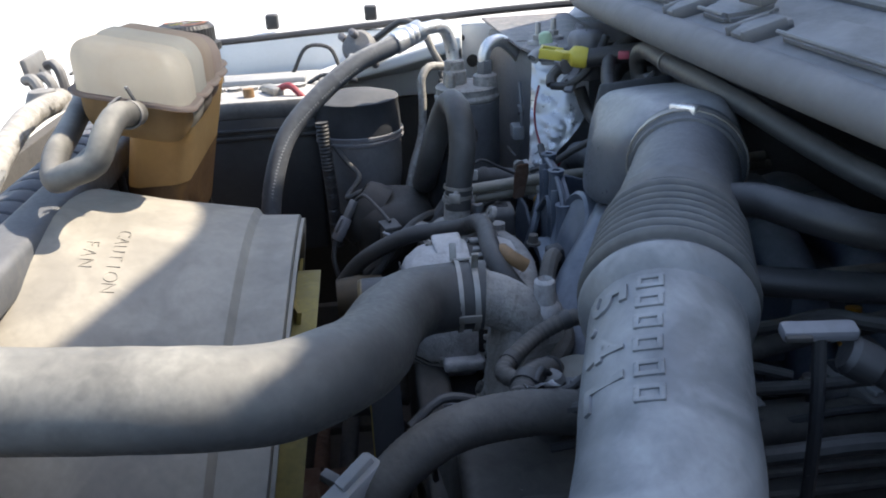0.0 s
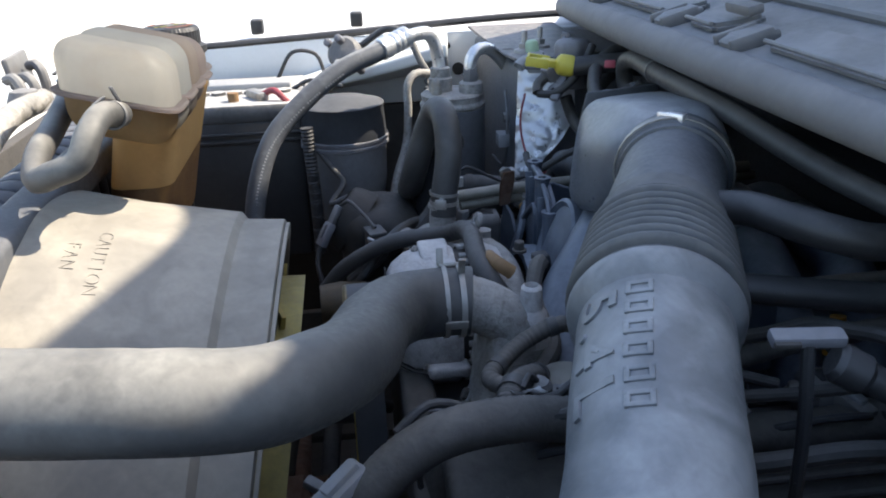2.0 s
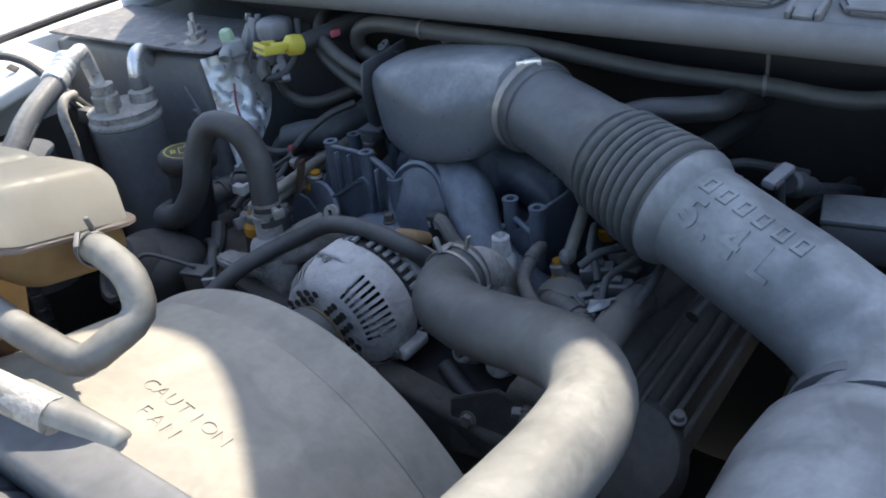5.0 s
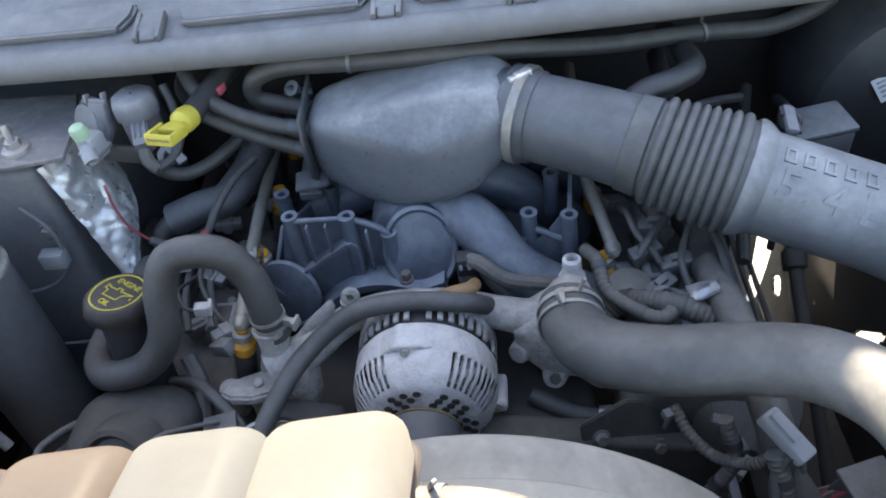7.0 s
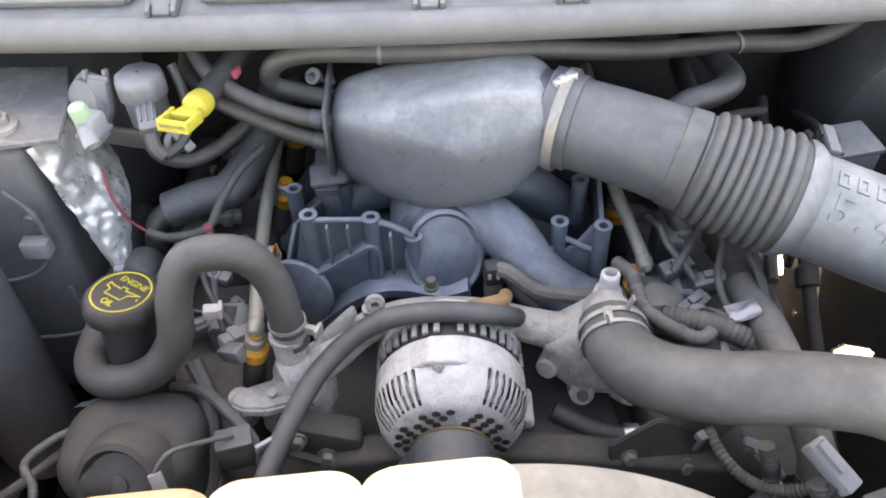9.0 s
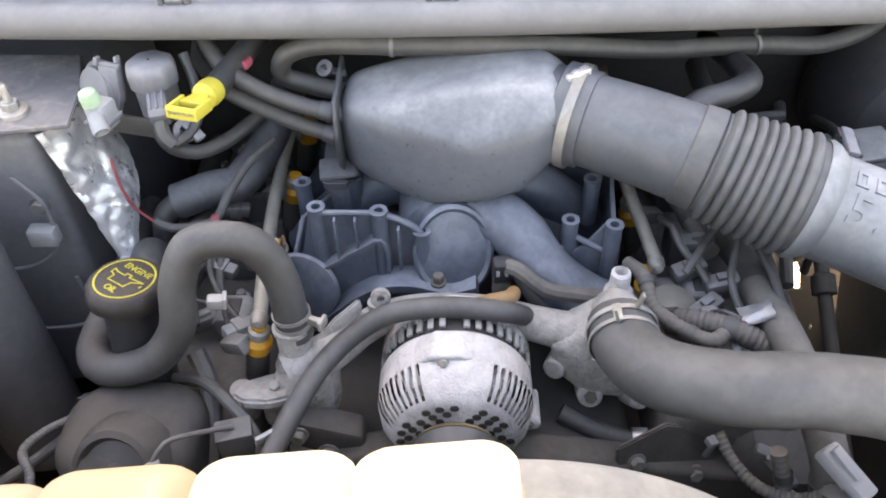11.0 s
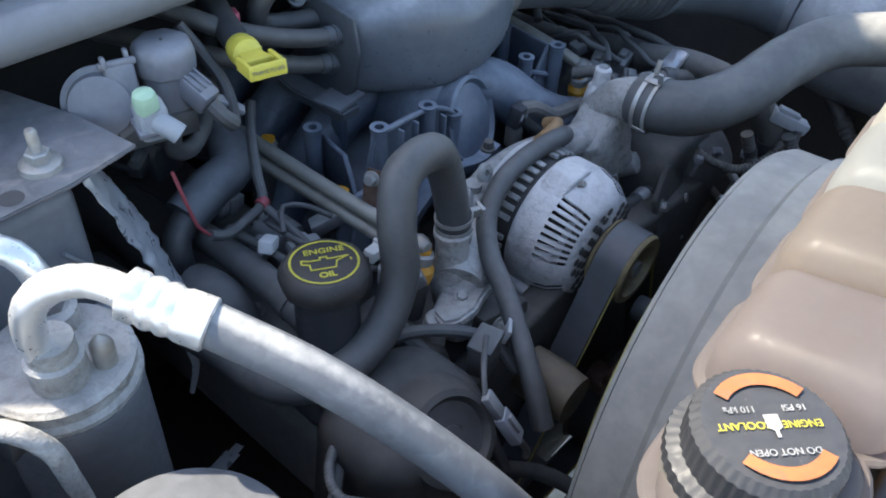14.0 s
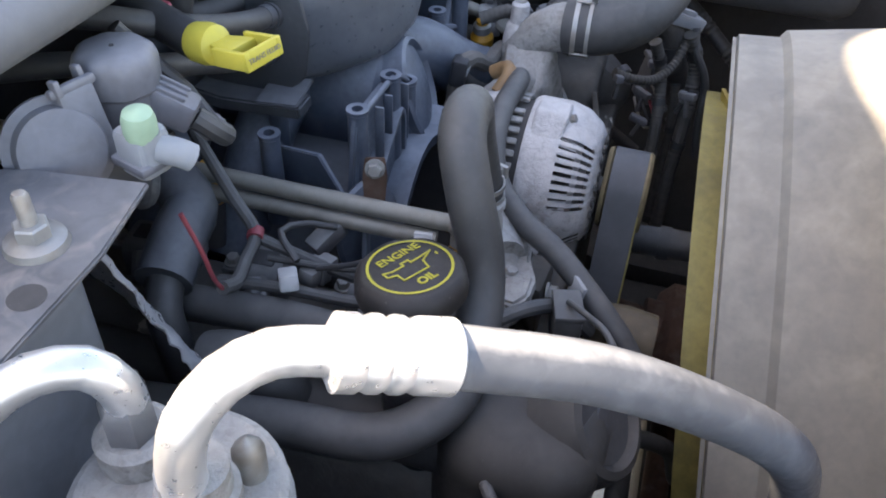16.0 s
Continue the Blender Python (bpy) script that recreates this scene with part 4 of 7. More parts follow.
    posts = [(-0.128, 0.143, 1.051, 0.10), (-0.064, 0.137, 1.050, 0.09), (-0.022, 0.136, 1.023, 0.08), (-0.154, 0.211, 1.029, 0.09), (0.132, 0.154, 1.021, 0.05), (0.175, 0.140, 1.026, 0.085), (0.16, 0.21, 1.03, 0.06), (-0.10, 0.23, 1.02, 0.08)]
    for x, y, z, h in posts:
        part("bolt_post", turned([(0.0095, z - h), (0.0085, z - 0.004), (0.0095, z - 0.003), (0.0095, z), (0.0048, z), (0.0048, z - 0.012), (0.0, z - 0.012)], (x, y, 0), (0, 0, 1), 18), "plastic_blue", m)
    # front wall between the posts, its recessed ledge, and the lip that arches over the front
    w = part("front_wall", plate([(-0.136, 1.046), (-0.062, 1.044), (-0.034, 1.030), (-0.018, 1.016), (-0.018, 0.955), (-0.06, 0.955), (-0.09, 0.938), (-0.125, 0.906), (-0.150, 0.896), (-0.150, 0.985)], facing((0, 0.140, 0), (0, -1, 0)), 0.006, 0.0015), "plastic_blue", m)
    part("wall_rim", tube([(-0.128, 0.139, 1.046), (-0.064, 0.136, 1.045), (-0.034, 0.136, 1.031), (-0.02, 0.135, 1.018)], 0.003, 8), "plastic_blue", w)
    part("lip", band([(-0.150, 0.142, 0.903), (-0.125, 0.142, 0.918), (-0.09, 0.142, 0.949), (-0.06, 0.142, 0.964), (-0.03, 0.142, 0.964), (-0.012, 0.142, 0.958), (0.01, 0.142, 0.955), (0.035, 0.142, 0.962)], 0.034, 0.010), "plastic_blue", w)
    part("ledge", band([(-0.140, 0.140, 0.970), (-0.119, 0.140, 0.983), (-0.087, 0.140, 1.005), (-0.064, 0.140, 1.017), (-0.058, 0.140, 1.005), (-0.058, 0.140, 0.972)], 0.015, 0.004), "plastic_blue", w)
    part("recess_floor", plate([(-0.140, 0.968), (-0.119, 0.981), (-0.087, 1.003), (-0.064, 1.014), (-0.060, 0.966), (-0.09, 0.950), (-0.125, 0.920)], facing((0, 0.131, 0), (0, -1, 0)), 0.003, 0.0008), "plastic_blue", w)
    for x, z0 in ((-0.109, 0.990), (-0.088, 1.004), (-0.045, 0.975)):
        part("rib", block((0.0025, 0.008, 1.044 - z0 - (0.012 if x > -0.06 else 0)), pose(x, 0.131, (1.044 + z0) / 2 - (0.006 if x > -0.06 else 0)), 0.0006), "plastic_blue", w)
    part("half_flange", turned([(0.040, -0.004), (0.042, 0.0), (0.040, 0.004), (0.034, 0.005), (0.0, 0.004)], (-0.152, 0.128, 0.950), (-0.25, -1, 0.25), 40), "plastic_blue", w)
    part("side_fin", plate([(0.0, 0.0), (0.045, 0.005), (0.050, 0.05), (0.030, 0.085), (0.010, 0.095), (0.0, 0.06)], Matrix(((0.96, 0, 0.28, -0.196), (0.28, 0, -0.96, 0.112), (0, 1, 0, 0.885), (0, 0, 0, 1))), 0.004, 0.001), "plastic_blue", m)
    # round end of the plenum, tilted up to the front
    ax = Vector((0.10, -0.95, 0.30)).normalized()
    c0 = Vector((0.010, 0.136, 0.994))
    disc = turned([(0.052, -0.05), (0.054, -0.002), (0.054, 0.003), (0.050, 0.0055), (0.047, 0.003), (0.045, 0.001), (0.030, 0.004), (0.0, 0.005)], (0, 0, 0), (0, 0, 1), 48)
    for v in disc.verts:
        v.co.x *= 0.78
    bmesh.ops.transform(disc, matrix=facing(c0, ax), verts=disc.verts)
    part("plenum_end", disc, "plastic_blue", m)
    part("plenum", turned([(0.0, -0.052), (0.045, -0.05), (0.058, -0.04), (0.063, -0.02), (0.065, 0.14)], (0.012, 0.205, 0.985), (0, 1, 0), 32), "plastic_blue", m)
    part("runner", tube([(0.02, 0.19, 1.025), (0.075, 0.155, 1.005), (0.105, 0.125, 0.975), (0.145, 0.11, 0.948), (0.19, 0.11, 0.925)], 0.030, 18), "plastic_blue", m)
    for y in (0.25, 0.33, 0.41):
        for sx in (-1, 1):
            part("runner", tube([(0.01, y, 1.0), (0.01 + sx * 0.08, y, 0.995), (0.01 + sx * 0.14, y, 0.95), (0.01 + sx * 0.18, y, 0.90)], 0.028, 16), "plastic_blue", m)
    part("runner_flange", tube([(0.075, 0.118, 0.985), (0.10, 0.098, 0.955), (0.14, 0.085, 0.928), (0.19, 0.085, 0.908)], 0.009, 12), "rubber", m)
    for a, c in (((0.135, 0.152, 1.0), (0.172, 0.142, 0.985)), ((0.10, 0.14, 0.99), (0.13, 0.15, 0.985))):
        part("rib", tube([a, c], 0.0035, 8), "plastic_blue", m)
    part("side_wall", plate([(0.0, 0.0), (0.06, 0.0), (0.072, 0.05), (0.074, 0.085), (0.064, 0.088), (0.04, 0.055), (0.0, 0.03)], Matrix(((1, 0, 0, 0.108), (0, 0.1, 1, 0.146), (0, 0.995, -0.1, 0.935), (0, 0, 0, 1))), 0.005, 0.001), "plastic_blue", m)
    part("side_wall", plate([(0.0, 0.0), (0.09, 0.0), (0.09, 0.07), (0.03, 0.085), (0.0, 0.05)], Matrix(((0.35, 0, 0.93, -0.158), (0.93, 0, -0.35, 0.140), (0, 1, 0, 0.93), (0, 0, 0, 1))), 0.005, 0.001), "plastic_blue", m)
    part("side_wall", plate([(0.0, 0.0), (0.15, 0.0), (0.15, 0.09), (0.0, 0.09)], Matrix(((0.1, 0, 1, 0.178), (1, 0, -0.1, 0.145), (0, 1, 0, 0.93), (0, 0, 0, 1))), 0.005, 0.001), "plastic_blue", m)
    part("base", hull([(x, y, z) for x, z in ((-0.17, 0.90), (0.19, 0.90), (-0.12, 0.955), (0.13, 0.955), (-0.17, 0.84), (0.19, 0.84)) for y in (0.155, 0.48)], 0.01), "plastic", m)


manifold()


def air_duct():
    d = thing("intake_duct", (0.2, 0.2, 1.1), "dusty grey plastic air intake duct with a bellows and raised lettering", "intake duct")
    pts = [(-0.104, 0.205, 1.128), (-0.102, 0.280, 1.130), (-0.108, 0.225, 1.040), (-0.10, 0.285, 1.035), (-0.06, 0.175, 1.050), (0.020, 0.142, 1.036), (0.075, 0.150, 1.052), (0.118, 0.172, 1.090),
           (-0.06, 0.178, 1.128), (0.03, 0.152, 1.110), (0.10, 0.160, 1.130), (0.128, 0.190, 1.145), (0.128, 0.265, 1.145), (0.09, 0.190, 1.162), (0.10, 0.265, 1.165), (0.0, 0.195, 1.152), (-0.03, 0.28, 1.150), (0.05, 0.30, 1.05), (0.125, 0.27, 1.07)]
    box = part("resonator", softened(pts, 7, 7, 1.02), "resonator", d, "angular dusty resonator box", 80)
    part("flange", plate([(-0.05, -0.006), (0.05, -0.006), (0.05, 0.02), (0.02, 0.026), (-0.05, 0.02)], pose(-0.108, 0.245, 1.04, 0, 0, 90), 0.012, 0.002), "plastic", box)
    part("end_plate", hull([(x, y, z) for x in (-0.109, -0.104) for y, z in ((0.196, 1.058), (0.190, 1.100), (0.198, 1.136), (0.285, 1.142), (0.292, 1.040), (0.225, 1.030))], 0.003, 2), "plastic", box, "dark flanged end plate")
    axis = [Vector(p) for p in ((0.108, 0.222, 1.112), (0.165, 0.197, 1.107), (0.215, 0.173, 1.102), (0.256, 0.154, 1.095), (0.300, 0.136, 1.085), (0.340, 0.120, 1.077), (0.380, 0.106, 1.067), (0.425, 0.090, 1.055), (0.475, 0.074, 1.040), (0.522, 0.050, 1.024), (0.548, 0.015, 1.014), (0.555, -0.030, 1.010))]
    line = spline(axis, 0.004)
    first = [p for p in line if p.x < 0.261]
    part("rear_tube", tube(first, lambda f: 0.046 + 0.003 * f, 32, raw=True), "rear_tube", d)
    mid = [p for p in line if 0.257 <= p.x <= 0.351]
    dense = []
    for a, b in zip(mid, mid[1:]):
        dense += [a.lerp(b, k / 6) for k in range(6)]

    def fold(f):
        base = 0.050 + 0.007 * f
        if 0.03 < f < 0.90:
            u = ((f - 0.03) / 0.87 * 8) % 1.0
            base += 0.0062 * math.sin(math.pi * u) ** 0.7
        return base
    part("bellows", tube(dense, fold, 36, raw=True), "bellows", d, "ribbed dark rubber bellows")
    last = [p for p in line if p.x >= 0.349]
    part("front_tube", tube(last, lambda f: 0.0515 + 0.012 * max(0, f - 0.55), 32, raw=True), "tube_grey", d)
    j = min(range(len(line)), key=lambda k: abs(line[k].x - 0.349))
    part("collar", turned([(0.050, 0.016), (0.0535, 0.012), (0.0585, 0.004), (0.0600, -0.002), (0.0585, -0.006), (0.052, -0.006)], line[j], line[j + 2] - line[j - 2], 44), "tube_grey", d, "flared collar at the bellows")
    j = min(range(len(line)), key=lambda k: abs(line[k].x - 0.257))
    part("cuff", turned([(0.048, -0.020), (0.0505, -0.018), (0.0515, 0.002), (0.049, 0.004)], line[j], line[j + 2] - line[j - 2], 44), "bellows", d)
    t = (axis[1] - axis[0]).normalized()
    c = axis[0] + t * 0.034
    clamp = part("band_clamp", ring_on(c - t * 0.005, t, 0.0525, 0.010), "steel", d, "steel band clamp")
    bm = block((0.020, 0.010, 0.009), along(Vector((0.136, 0.208, 1.161)), Vector((0.160, 0.226, 1.161))), 0.002)
    block((0.010, 0.007, 0.007), along(Vector((0.126, 0.2005, 1.161)), Vector((0.160, 0.226, 1.161))), 0.001, bm=bm)
    part("screw", bm, "alu_pipe", clamp, "bright clamp screw")
    part("collar", turned([(0.047, -0.022), (0.052, -0.020), (0.052, 0.002), (0.0495, 0.004), (0.0495, 0.012), (0.047, 0.013)], c - t * 0.002, t, 36), "rear_tube", d)

    # raised characters, and plain blocks for the name above them, bent round the tube
    def wrapped(bm, x, ang, lift=0.0):
        i = min(range(len(line)), key=lambda k: abs(line[k].x - x))
        tt = (line[min(i + 3, len(line) - 1)] - line[i - 3]).normalized()
        up = (Vector((0, 0, 1)) - tt * tt.z).normalized()
        sd = up.cross(tt)
        for v in bm.verts:
            turn = ang - v.co.y / 0.0515
            v.co = line[i] + tt * (x - line[i].x + v.co.x) + (up * math.cos(turn) - sd * math.sin(turn)) * (0.0515 + lift + v.co.z)
        return bm
    for ch, x in (("5", 0.377), (".", 0.396), ("4", 0.416), ("L", 0.444)):
        flat = writing(ch, Matrix.Identity(4), 0.041, 0.0017, "tube_grey", None, "character", extra=0.0008)
        part("character", wrapped(flat, x, 0.85), "tube_grey", d)
    for k in range(6):
        bar = bmesh.new()
        for w, h, u, v in ((0.0115, 0.0034, 0, 0.0068), (0.0115, 0.0034, 0, -0.0068), (0.0034, 0.0170, -0.0042, 0), (0.0034, 0.0170, 0.0042, 0)):
            block((w, h, 0.0030), pose(u, v, 0.0002 * (w < 0.005)), 0.0006, bm=bar)
        part("relief_block", wrapped(bar, 0.372 + k * 0.0166, 0.25), "tube_grey", d)
    part("vent_elbow", tube([(0.235, 0.195, 1.112), (0.262, 0.219, 1.119), (0.290, 0.231, 1.120), (0.315, 0.251, 1.118), (0.324, 0.275, 1.112), (0.322, 0.310, 1.106), (0.325, 0.36, 1.09), (0.32, 0.43, 1.07)], 0.0135, 16), "rubber_clean", d, "dark rubber vent elbow")
    part("vent_elbow", tube([(0.262, 0.175, 1.060), (0.285, 0.230, 1.060), (0.30, 0.30, 1.055), (0.31, 0.42, 1.04)], 0.012, 16), "rubber_clean", d, "dark rubber branch hose")
    part("screw", turned([(0.007, 0), (0.007, 0.008), (0.0, 0.009)], (-0.028, 0.275, 1.148), (0, 0, 1), 12), "steel", d)


air_duct()


def air_cleaner():
    a = thing("air_cleaner", (0.56, -0.15, 1.0), "round grey plastic air cleaner housing with a seam", "air cleaner")
    part("can", turned([(0.062, -0.020), (0.070, -0.032), (0.079, -0.052), (0.084, -0.095), (0.085, -0.30), (0.075, -0.32), (0.0, -0.32)], (0.552, 0, 0.990), (0, 1, 0), 44), "tube_grey", a)
    part("seam", turned([(0.062, -0.012), (0.069, -0.012), (0.069, -0.024), (0.062, -0.026)], (0.553, 0, 0.996), (0, 1, 0), 44), "plastic", a)


air_cleaner()


def crossover():
    c = thing("coolant_crossover", (0, 0.04, 0.95), "rough cast aluminium coolant crossover pipe with outlets", "coolant pipe")
    part("pipe", tube([(-0.150, 0.012, 0.945), (-0.11, 0.034, 0.956), (-0.07, 0.062, 0.966), (-0.02, 0.080, 0.968), (0.04, 0.078, 0.966), (0.10, 0.064, 0.958), (0.155, 0.046, 0.955)], lambda f: 0.015 + 0.010 * abs(2 * f - 1) ** 2, 18, wobble=0.06), "alu", c)
    part("outlet", turned([(0.022, -0.035), (0.024, -0.01), (0.017, 0.004), (0.0165, 0.035), (0.0185, 0.037), (0.0185, 0.042), (0.016, 0.044)], (-0.143, 0.028, 0.957), (-0.02, 0.05, 1), 24), "alu", c)
    ear = plate([(-0.046, -0.004), (-0.036, -0.016), (-0.012, -0.022), (0.014, -0.018), (0.034, -0.020), (0.046, -0.008), (0.05, 0.010), (0.0, 0.024), (-0.034, 0.014)], pose(-0.160, 0.0, 0.944, -12, 6, 12), 0.012, 0.003)
    part("flange", ear, "alu", c)
    for x, y, z, r, hh in ((-0.163, -0.002, 0.928, 0.015, 0.014), (-0.197, 0.0, 0.930, 0.012, 0.012), (-0.128, 0.012, 0.925, 0.018, 0.03)):
        part("boss", turned([(r * 1.15, -0.03), (r, hh - 0.003), (r * 0.9, hh)], (x, y, z), (0.02, -0.12, 1), 18), "alu", c)
    part("casting", hull([(-0.175, -0.012, 0.94), (-0.115, 0.0, 0.955), (-0.17, 0.03, 0.94), (-0.10, 0.045, 0.965), (-0.16, -0.01, 0.89), (-0.10, 0.01, 0.89), (-0.15, 0.05, 0.89), (-0.12, 0.03, 0.972)], 0.010, 3), "alu", c)
    part("web", plate([(0.0, 0.0), (0.06, 0.022), (0.062, 0.034), (0.03, 0.03), (0.0, 0.02)], along((-0.118, 0.022, 0.955), (-0.06, 0.058, 0.972), (0, -1, 0.3)), 0.006, 0.002), "alu", c)
    part("bracket_ear", turned([(0.004, -0.003), (0.010, -0.003), (0.010, 0.003), (0.004, 0.003), (0.004, -0.003)], (-0.060, 0.060, 1.004), (0.1, -1, 0.3), 18), "alu", c)
    bolt("bolt", (-0.163, -0.002, 0.944), (0, -0.2, 1), 0.0055, 0.006, "alu", c)
    body = softened([(0.106, 0.036, 0.956), (0.110, 0.076, 0.960), (0.156, 0.026, 0.992), (0.186, 0.044, 1.0), (0.17, 0.082, 0.998), (0.110, 0.030, 0.922), (0.140, 0.018, 0.900), (0.196, 0.012, 0.896), (0.204, 0.060, 0.930), (0.14, 0.085, 0.895), (0.195, 0.085, 0.895)], 3, 5, 1.03)
    for v in body.verts:
        v.co += Vector((0.3, -0.8, 0.5)) * 0.005 * noise.noise(v.co * 55)
    part("thermostat_housing", body, "alu", c, "lumpy cast thermostat housing")
    for p, d, r0, h in (((0.134, 0.062, 0.950), (0, -0.1, 1), 0.0135, 0.014), ((0.148, 0.024, 0.900), (-0.1, -0.75, 0.4), 0.0125, 0.010), ((0.195, 0.020, 0.903), (0.25, -0.75, 0.4), 0.0135, 0.010), ((0.113, 0.036, 0.928), (-0.5, -0.8, 0.2), 0.011, 0.008)):
        part("boss", turned([(r0 * 1.25, -0.014), (r0 * 1.05, h * 0.5), (r0, h * 0.85), (r0 * 0.85, h), (0.0, h)], p, d, 18), "alu", c)
    bolt("bolt", (0.148, 0.0165, 0.904), (-0.1, -0.75, 0.4), 0.0065, 0.006, "grime", c)
    part("neck", tube([(0.168, 0.075, 0.955), (0.168, 0.058, 0.984), (0.166, 0.032, 1.005), (0.165, 0.000, 1.013)], lambda f: 0.021 + 0.0055 * f, 22, wobble=0.04), "alu", c)
    part("nipple", turned([(0.018, 0.97), (0.014, 1.0), (0.0105, 1.004), (0.0095, 1.024), (0.0065, 1.027), (0.0060, 1.015), (0.0, 1.015)], (0.172, 0.072, 0), (0, 0, 1), 20), "alu_bright", c)
    bolt("bolt", (0.134, 0.062, 0.962), (0, -0.1, 1), 0.008, 0.010, "steel", c)
    part("bracket_post", turned([(0.009, 0.955), (0.009, 0.99)], (-0.066, 0.068, 0), (0, 0, 1), 14), "alu", c)
    bolt("bolt", (-0.005, 0.098, 0.985), (0, 0, 1), 0.006, 0.012, "grime", c)


crossover()


def alternator():
    a = thing("alternator", (0.012, 0.0, 0.93), "white oxidised aluminium alternator with cooling slots", "alternator")
    cx, cz = 0.012, 0.925
    R = 0.0755
    # front housing: a drum with slots through its shoulder
    bm = bmesh.new()
    seg = 112
    ys = [(0.030, -0.052), (0.050, -0.050), (0.060, -0.044), (0.0705, -0.030), (R, -0.012), (R, 0.018), (R - 0.002, 0.022), (R - 0.004, 0.022), (R - 0.004, -0.010), (0.064, -0.028), (0.03, -0.046)]
    rings = []
    for r, y in ys:
        rings.append([bm.verts.new((cx + r * math.sin(2 * math.pi * k / seg), y, cz + r * math.cos(2 * math.pi * k / seg))) for k in range(seg)])
    n = len(rings)
    for i in range(n):
        p, q = rings[i], rings[(i + 1) % n]
        for k in range(seg):
            from_top = min(k, seg - k) * 360 / seg
            slot = k % 2 == 1 and i in (2, 3, 8) and (26 < from_top < 84 or from_top > 112)
            if slot:
                continue
            bm.faces.new((p[k], p[(k + 1) % seg], q[(k + 1) % seg], q[k]))
    part("front_housing", bm, "alu_bright", a, "white oxidised housing with long slots", 30)
    bm = bmesh.new()
    for j, (rr, n) in enumerate(((0.0355, 16), (0.0440, 20), (0.0515, 24))):
        for k in range(n):
            a0 = 2 * math.pi * (k + 0.5 * j) / n
            if (k * 6 // n) * n == k * 6:
                continue
            turned([(0.0042, 0.0), (0.0042, 0.0011)], (cx + rr * math.sin(a0), -0.0513 + 0.0008 * (j == 2), cz + rr * math.cos(a0)), (0, -1, 0), 12, bm)
    tagged(part("vent_hole", bm, "dark", a), kind="stuff")
    part("stator", turned([(0.06, -0.008), (0.0695, -0.008), (0.0695, 0.05), (0.06, 0.05)], (cx, 0, cz), (0, 1, 0), 48), "dark", a, "dark laminated stator ring")
    bm = bmesh.new()
    for k in range(40):
        ang = 2 * math.pi * k / 40
        if k % 8 == 0:
            continue
        block((0.006, 0.018, 0.004), pose(cx + 0.0735 * math.sin(ang), 0.036, cz + 0.0735 * math.cos(ang), 0, math.degrees(ang), 0), 0.001, bm=bm)
    tagged(part("cooling_fin", bm, "alu", a), kind="stuff")
    part("rear_housing", turned([(R, 0.044), (R, 0.058), (R - 0.006, 0.072), (0.05, 0.082), (0.0, 0.084)], (cx, 0, cz), (0, 1, 0), 60), "alu_bright", a)
    part("rotor", turned([(0.055, -0.04), (0.055, 0.04)], (cx, 0, cz), (0, 1, 0), 40), "dark", a)
    bolt("bolt", (cx - 0.010, -0.0165, 0.9985), (0, -1, 0.7), 0.004, 0.005, "steel", a)
    for ang in (1.9, 4.1):
        p = Vector((cx + 0.076 * math.sin(ang), -0.002, cz + 0.076 * math.cos(ang)))
        part("boss", hull([p + Vector((dx, dy, dz)) for dx in (-0.012, 0.012) for dy in (-0.014, 0.03) for dz in (-0.01, 0.004)], 0.005, 3), "alu_bright", a)
        bolt("bolt", p + Vector((0, -0.013, 0)), (0, -1, 0.2), 0.004, 0.005, "steel", a)
    part("crown", hull([(cx - 0.040, -0.012, 0.988), (cx + 0.034, -0.012, 0.990), (cx - 0.040, 0.018, 0.988), (cx + 0.034, 0.018, 0.990), (cx - 0.020, -0.016, 1.006), (cx + 0.004, -0.016, 1.006), (cx - 0.018, 0.016, 1.008), (cx + 0.002, 0.016, 1.008)], 0.004, 3), "alu_bright", a)
    part("mounting_arm", hull([(-0.05, 0.06, 0.985), (0.06, 0.06, 0.99), (-0.02, 0.06, 1.0), (0.03, 0.06, 1.0), (-0.04, 0.075, 0.95), (0.05, 0.075, 0.95)], 0.005), "alu_bright", a)
    part("shaft", tube([(cx, -0.05, cz), (cx, -0.097, cz)], 0.009, 16), "steel", a)
    prof = [(0.012, -0.055), (0.034, -0.056), (0.036, -0.060)]
    for k in range(6):
        prof += [(0.0315, -0.0625 - 0.005 * k), (0.034, -0.065 - 0.005 * k)]
    prof += [(0.036, -0.096), (0.034, -0.099), (0.028, -0.099), (0.026, -0.075), (0.012, -0.075)]
    part("pulley", turned([(r * 1.12, y) for r, y in prof], (cx, 0, cz), (0, 1, 0), 44), "bronze", a, "bronze toned grooved pulley")


alternator()


def belt_drive():
    b = thing("drive_belt", (0, -0.08, 0.8), "worn ribbed drive belt round the pulleys", "belt")
    ctr = [((0.012, 0.925), 0.0405), ((0.10, 0.60), 0.07), ((-0.12, 0.62), 0.06)]
    pts = []
    # outer hull of the three pulleys
    for (c, r), (a0, a1) in zip(ctr, ((-75, 78), (60, 190), (170, 300))):
        for k in range(13):
            a = radians(a0 + (a1 - a0) * k / 12)
            pts.append((c[0] + r * math.sin(a), c[1] + r * math.cos(a)))
    bm = bmesh.new()
    rings = []
    n = len(pts)
    for i, (x, z) in enumerate(pts):
        dx, dz = pts[(i + 1) % n][0] - pts[i - 1][0], pts[(i + 1) % n][1] - pts[i - 1][1]
        l = math.hypot(dx, dz)
        nx, nz = dz / l, -dx / l
        rings.append([bm.verts.new((x + nx * o, y, z + nz * o)) for o, y in ((0, -0.062), (0.004, -0.062), (0.004, -0.094), (0, -0.094))])
    for i in range(n):
        p, q = rings[i], rings[(i + 1) % n]
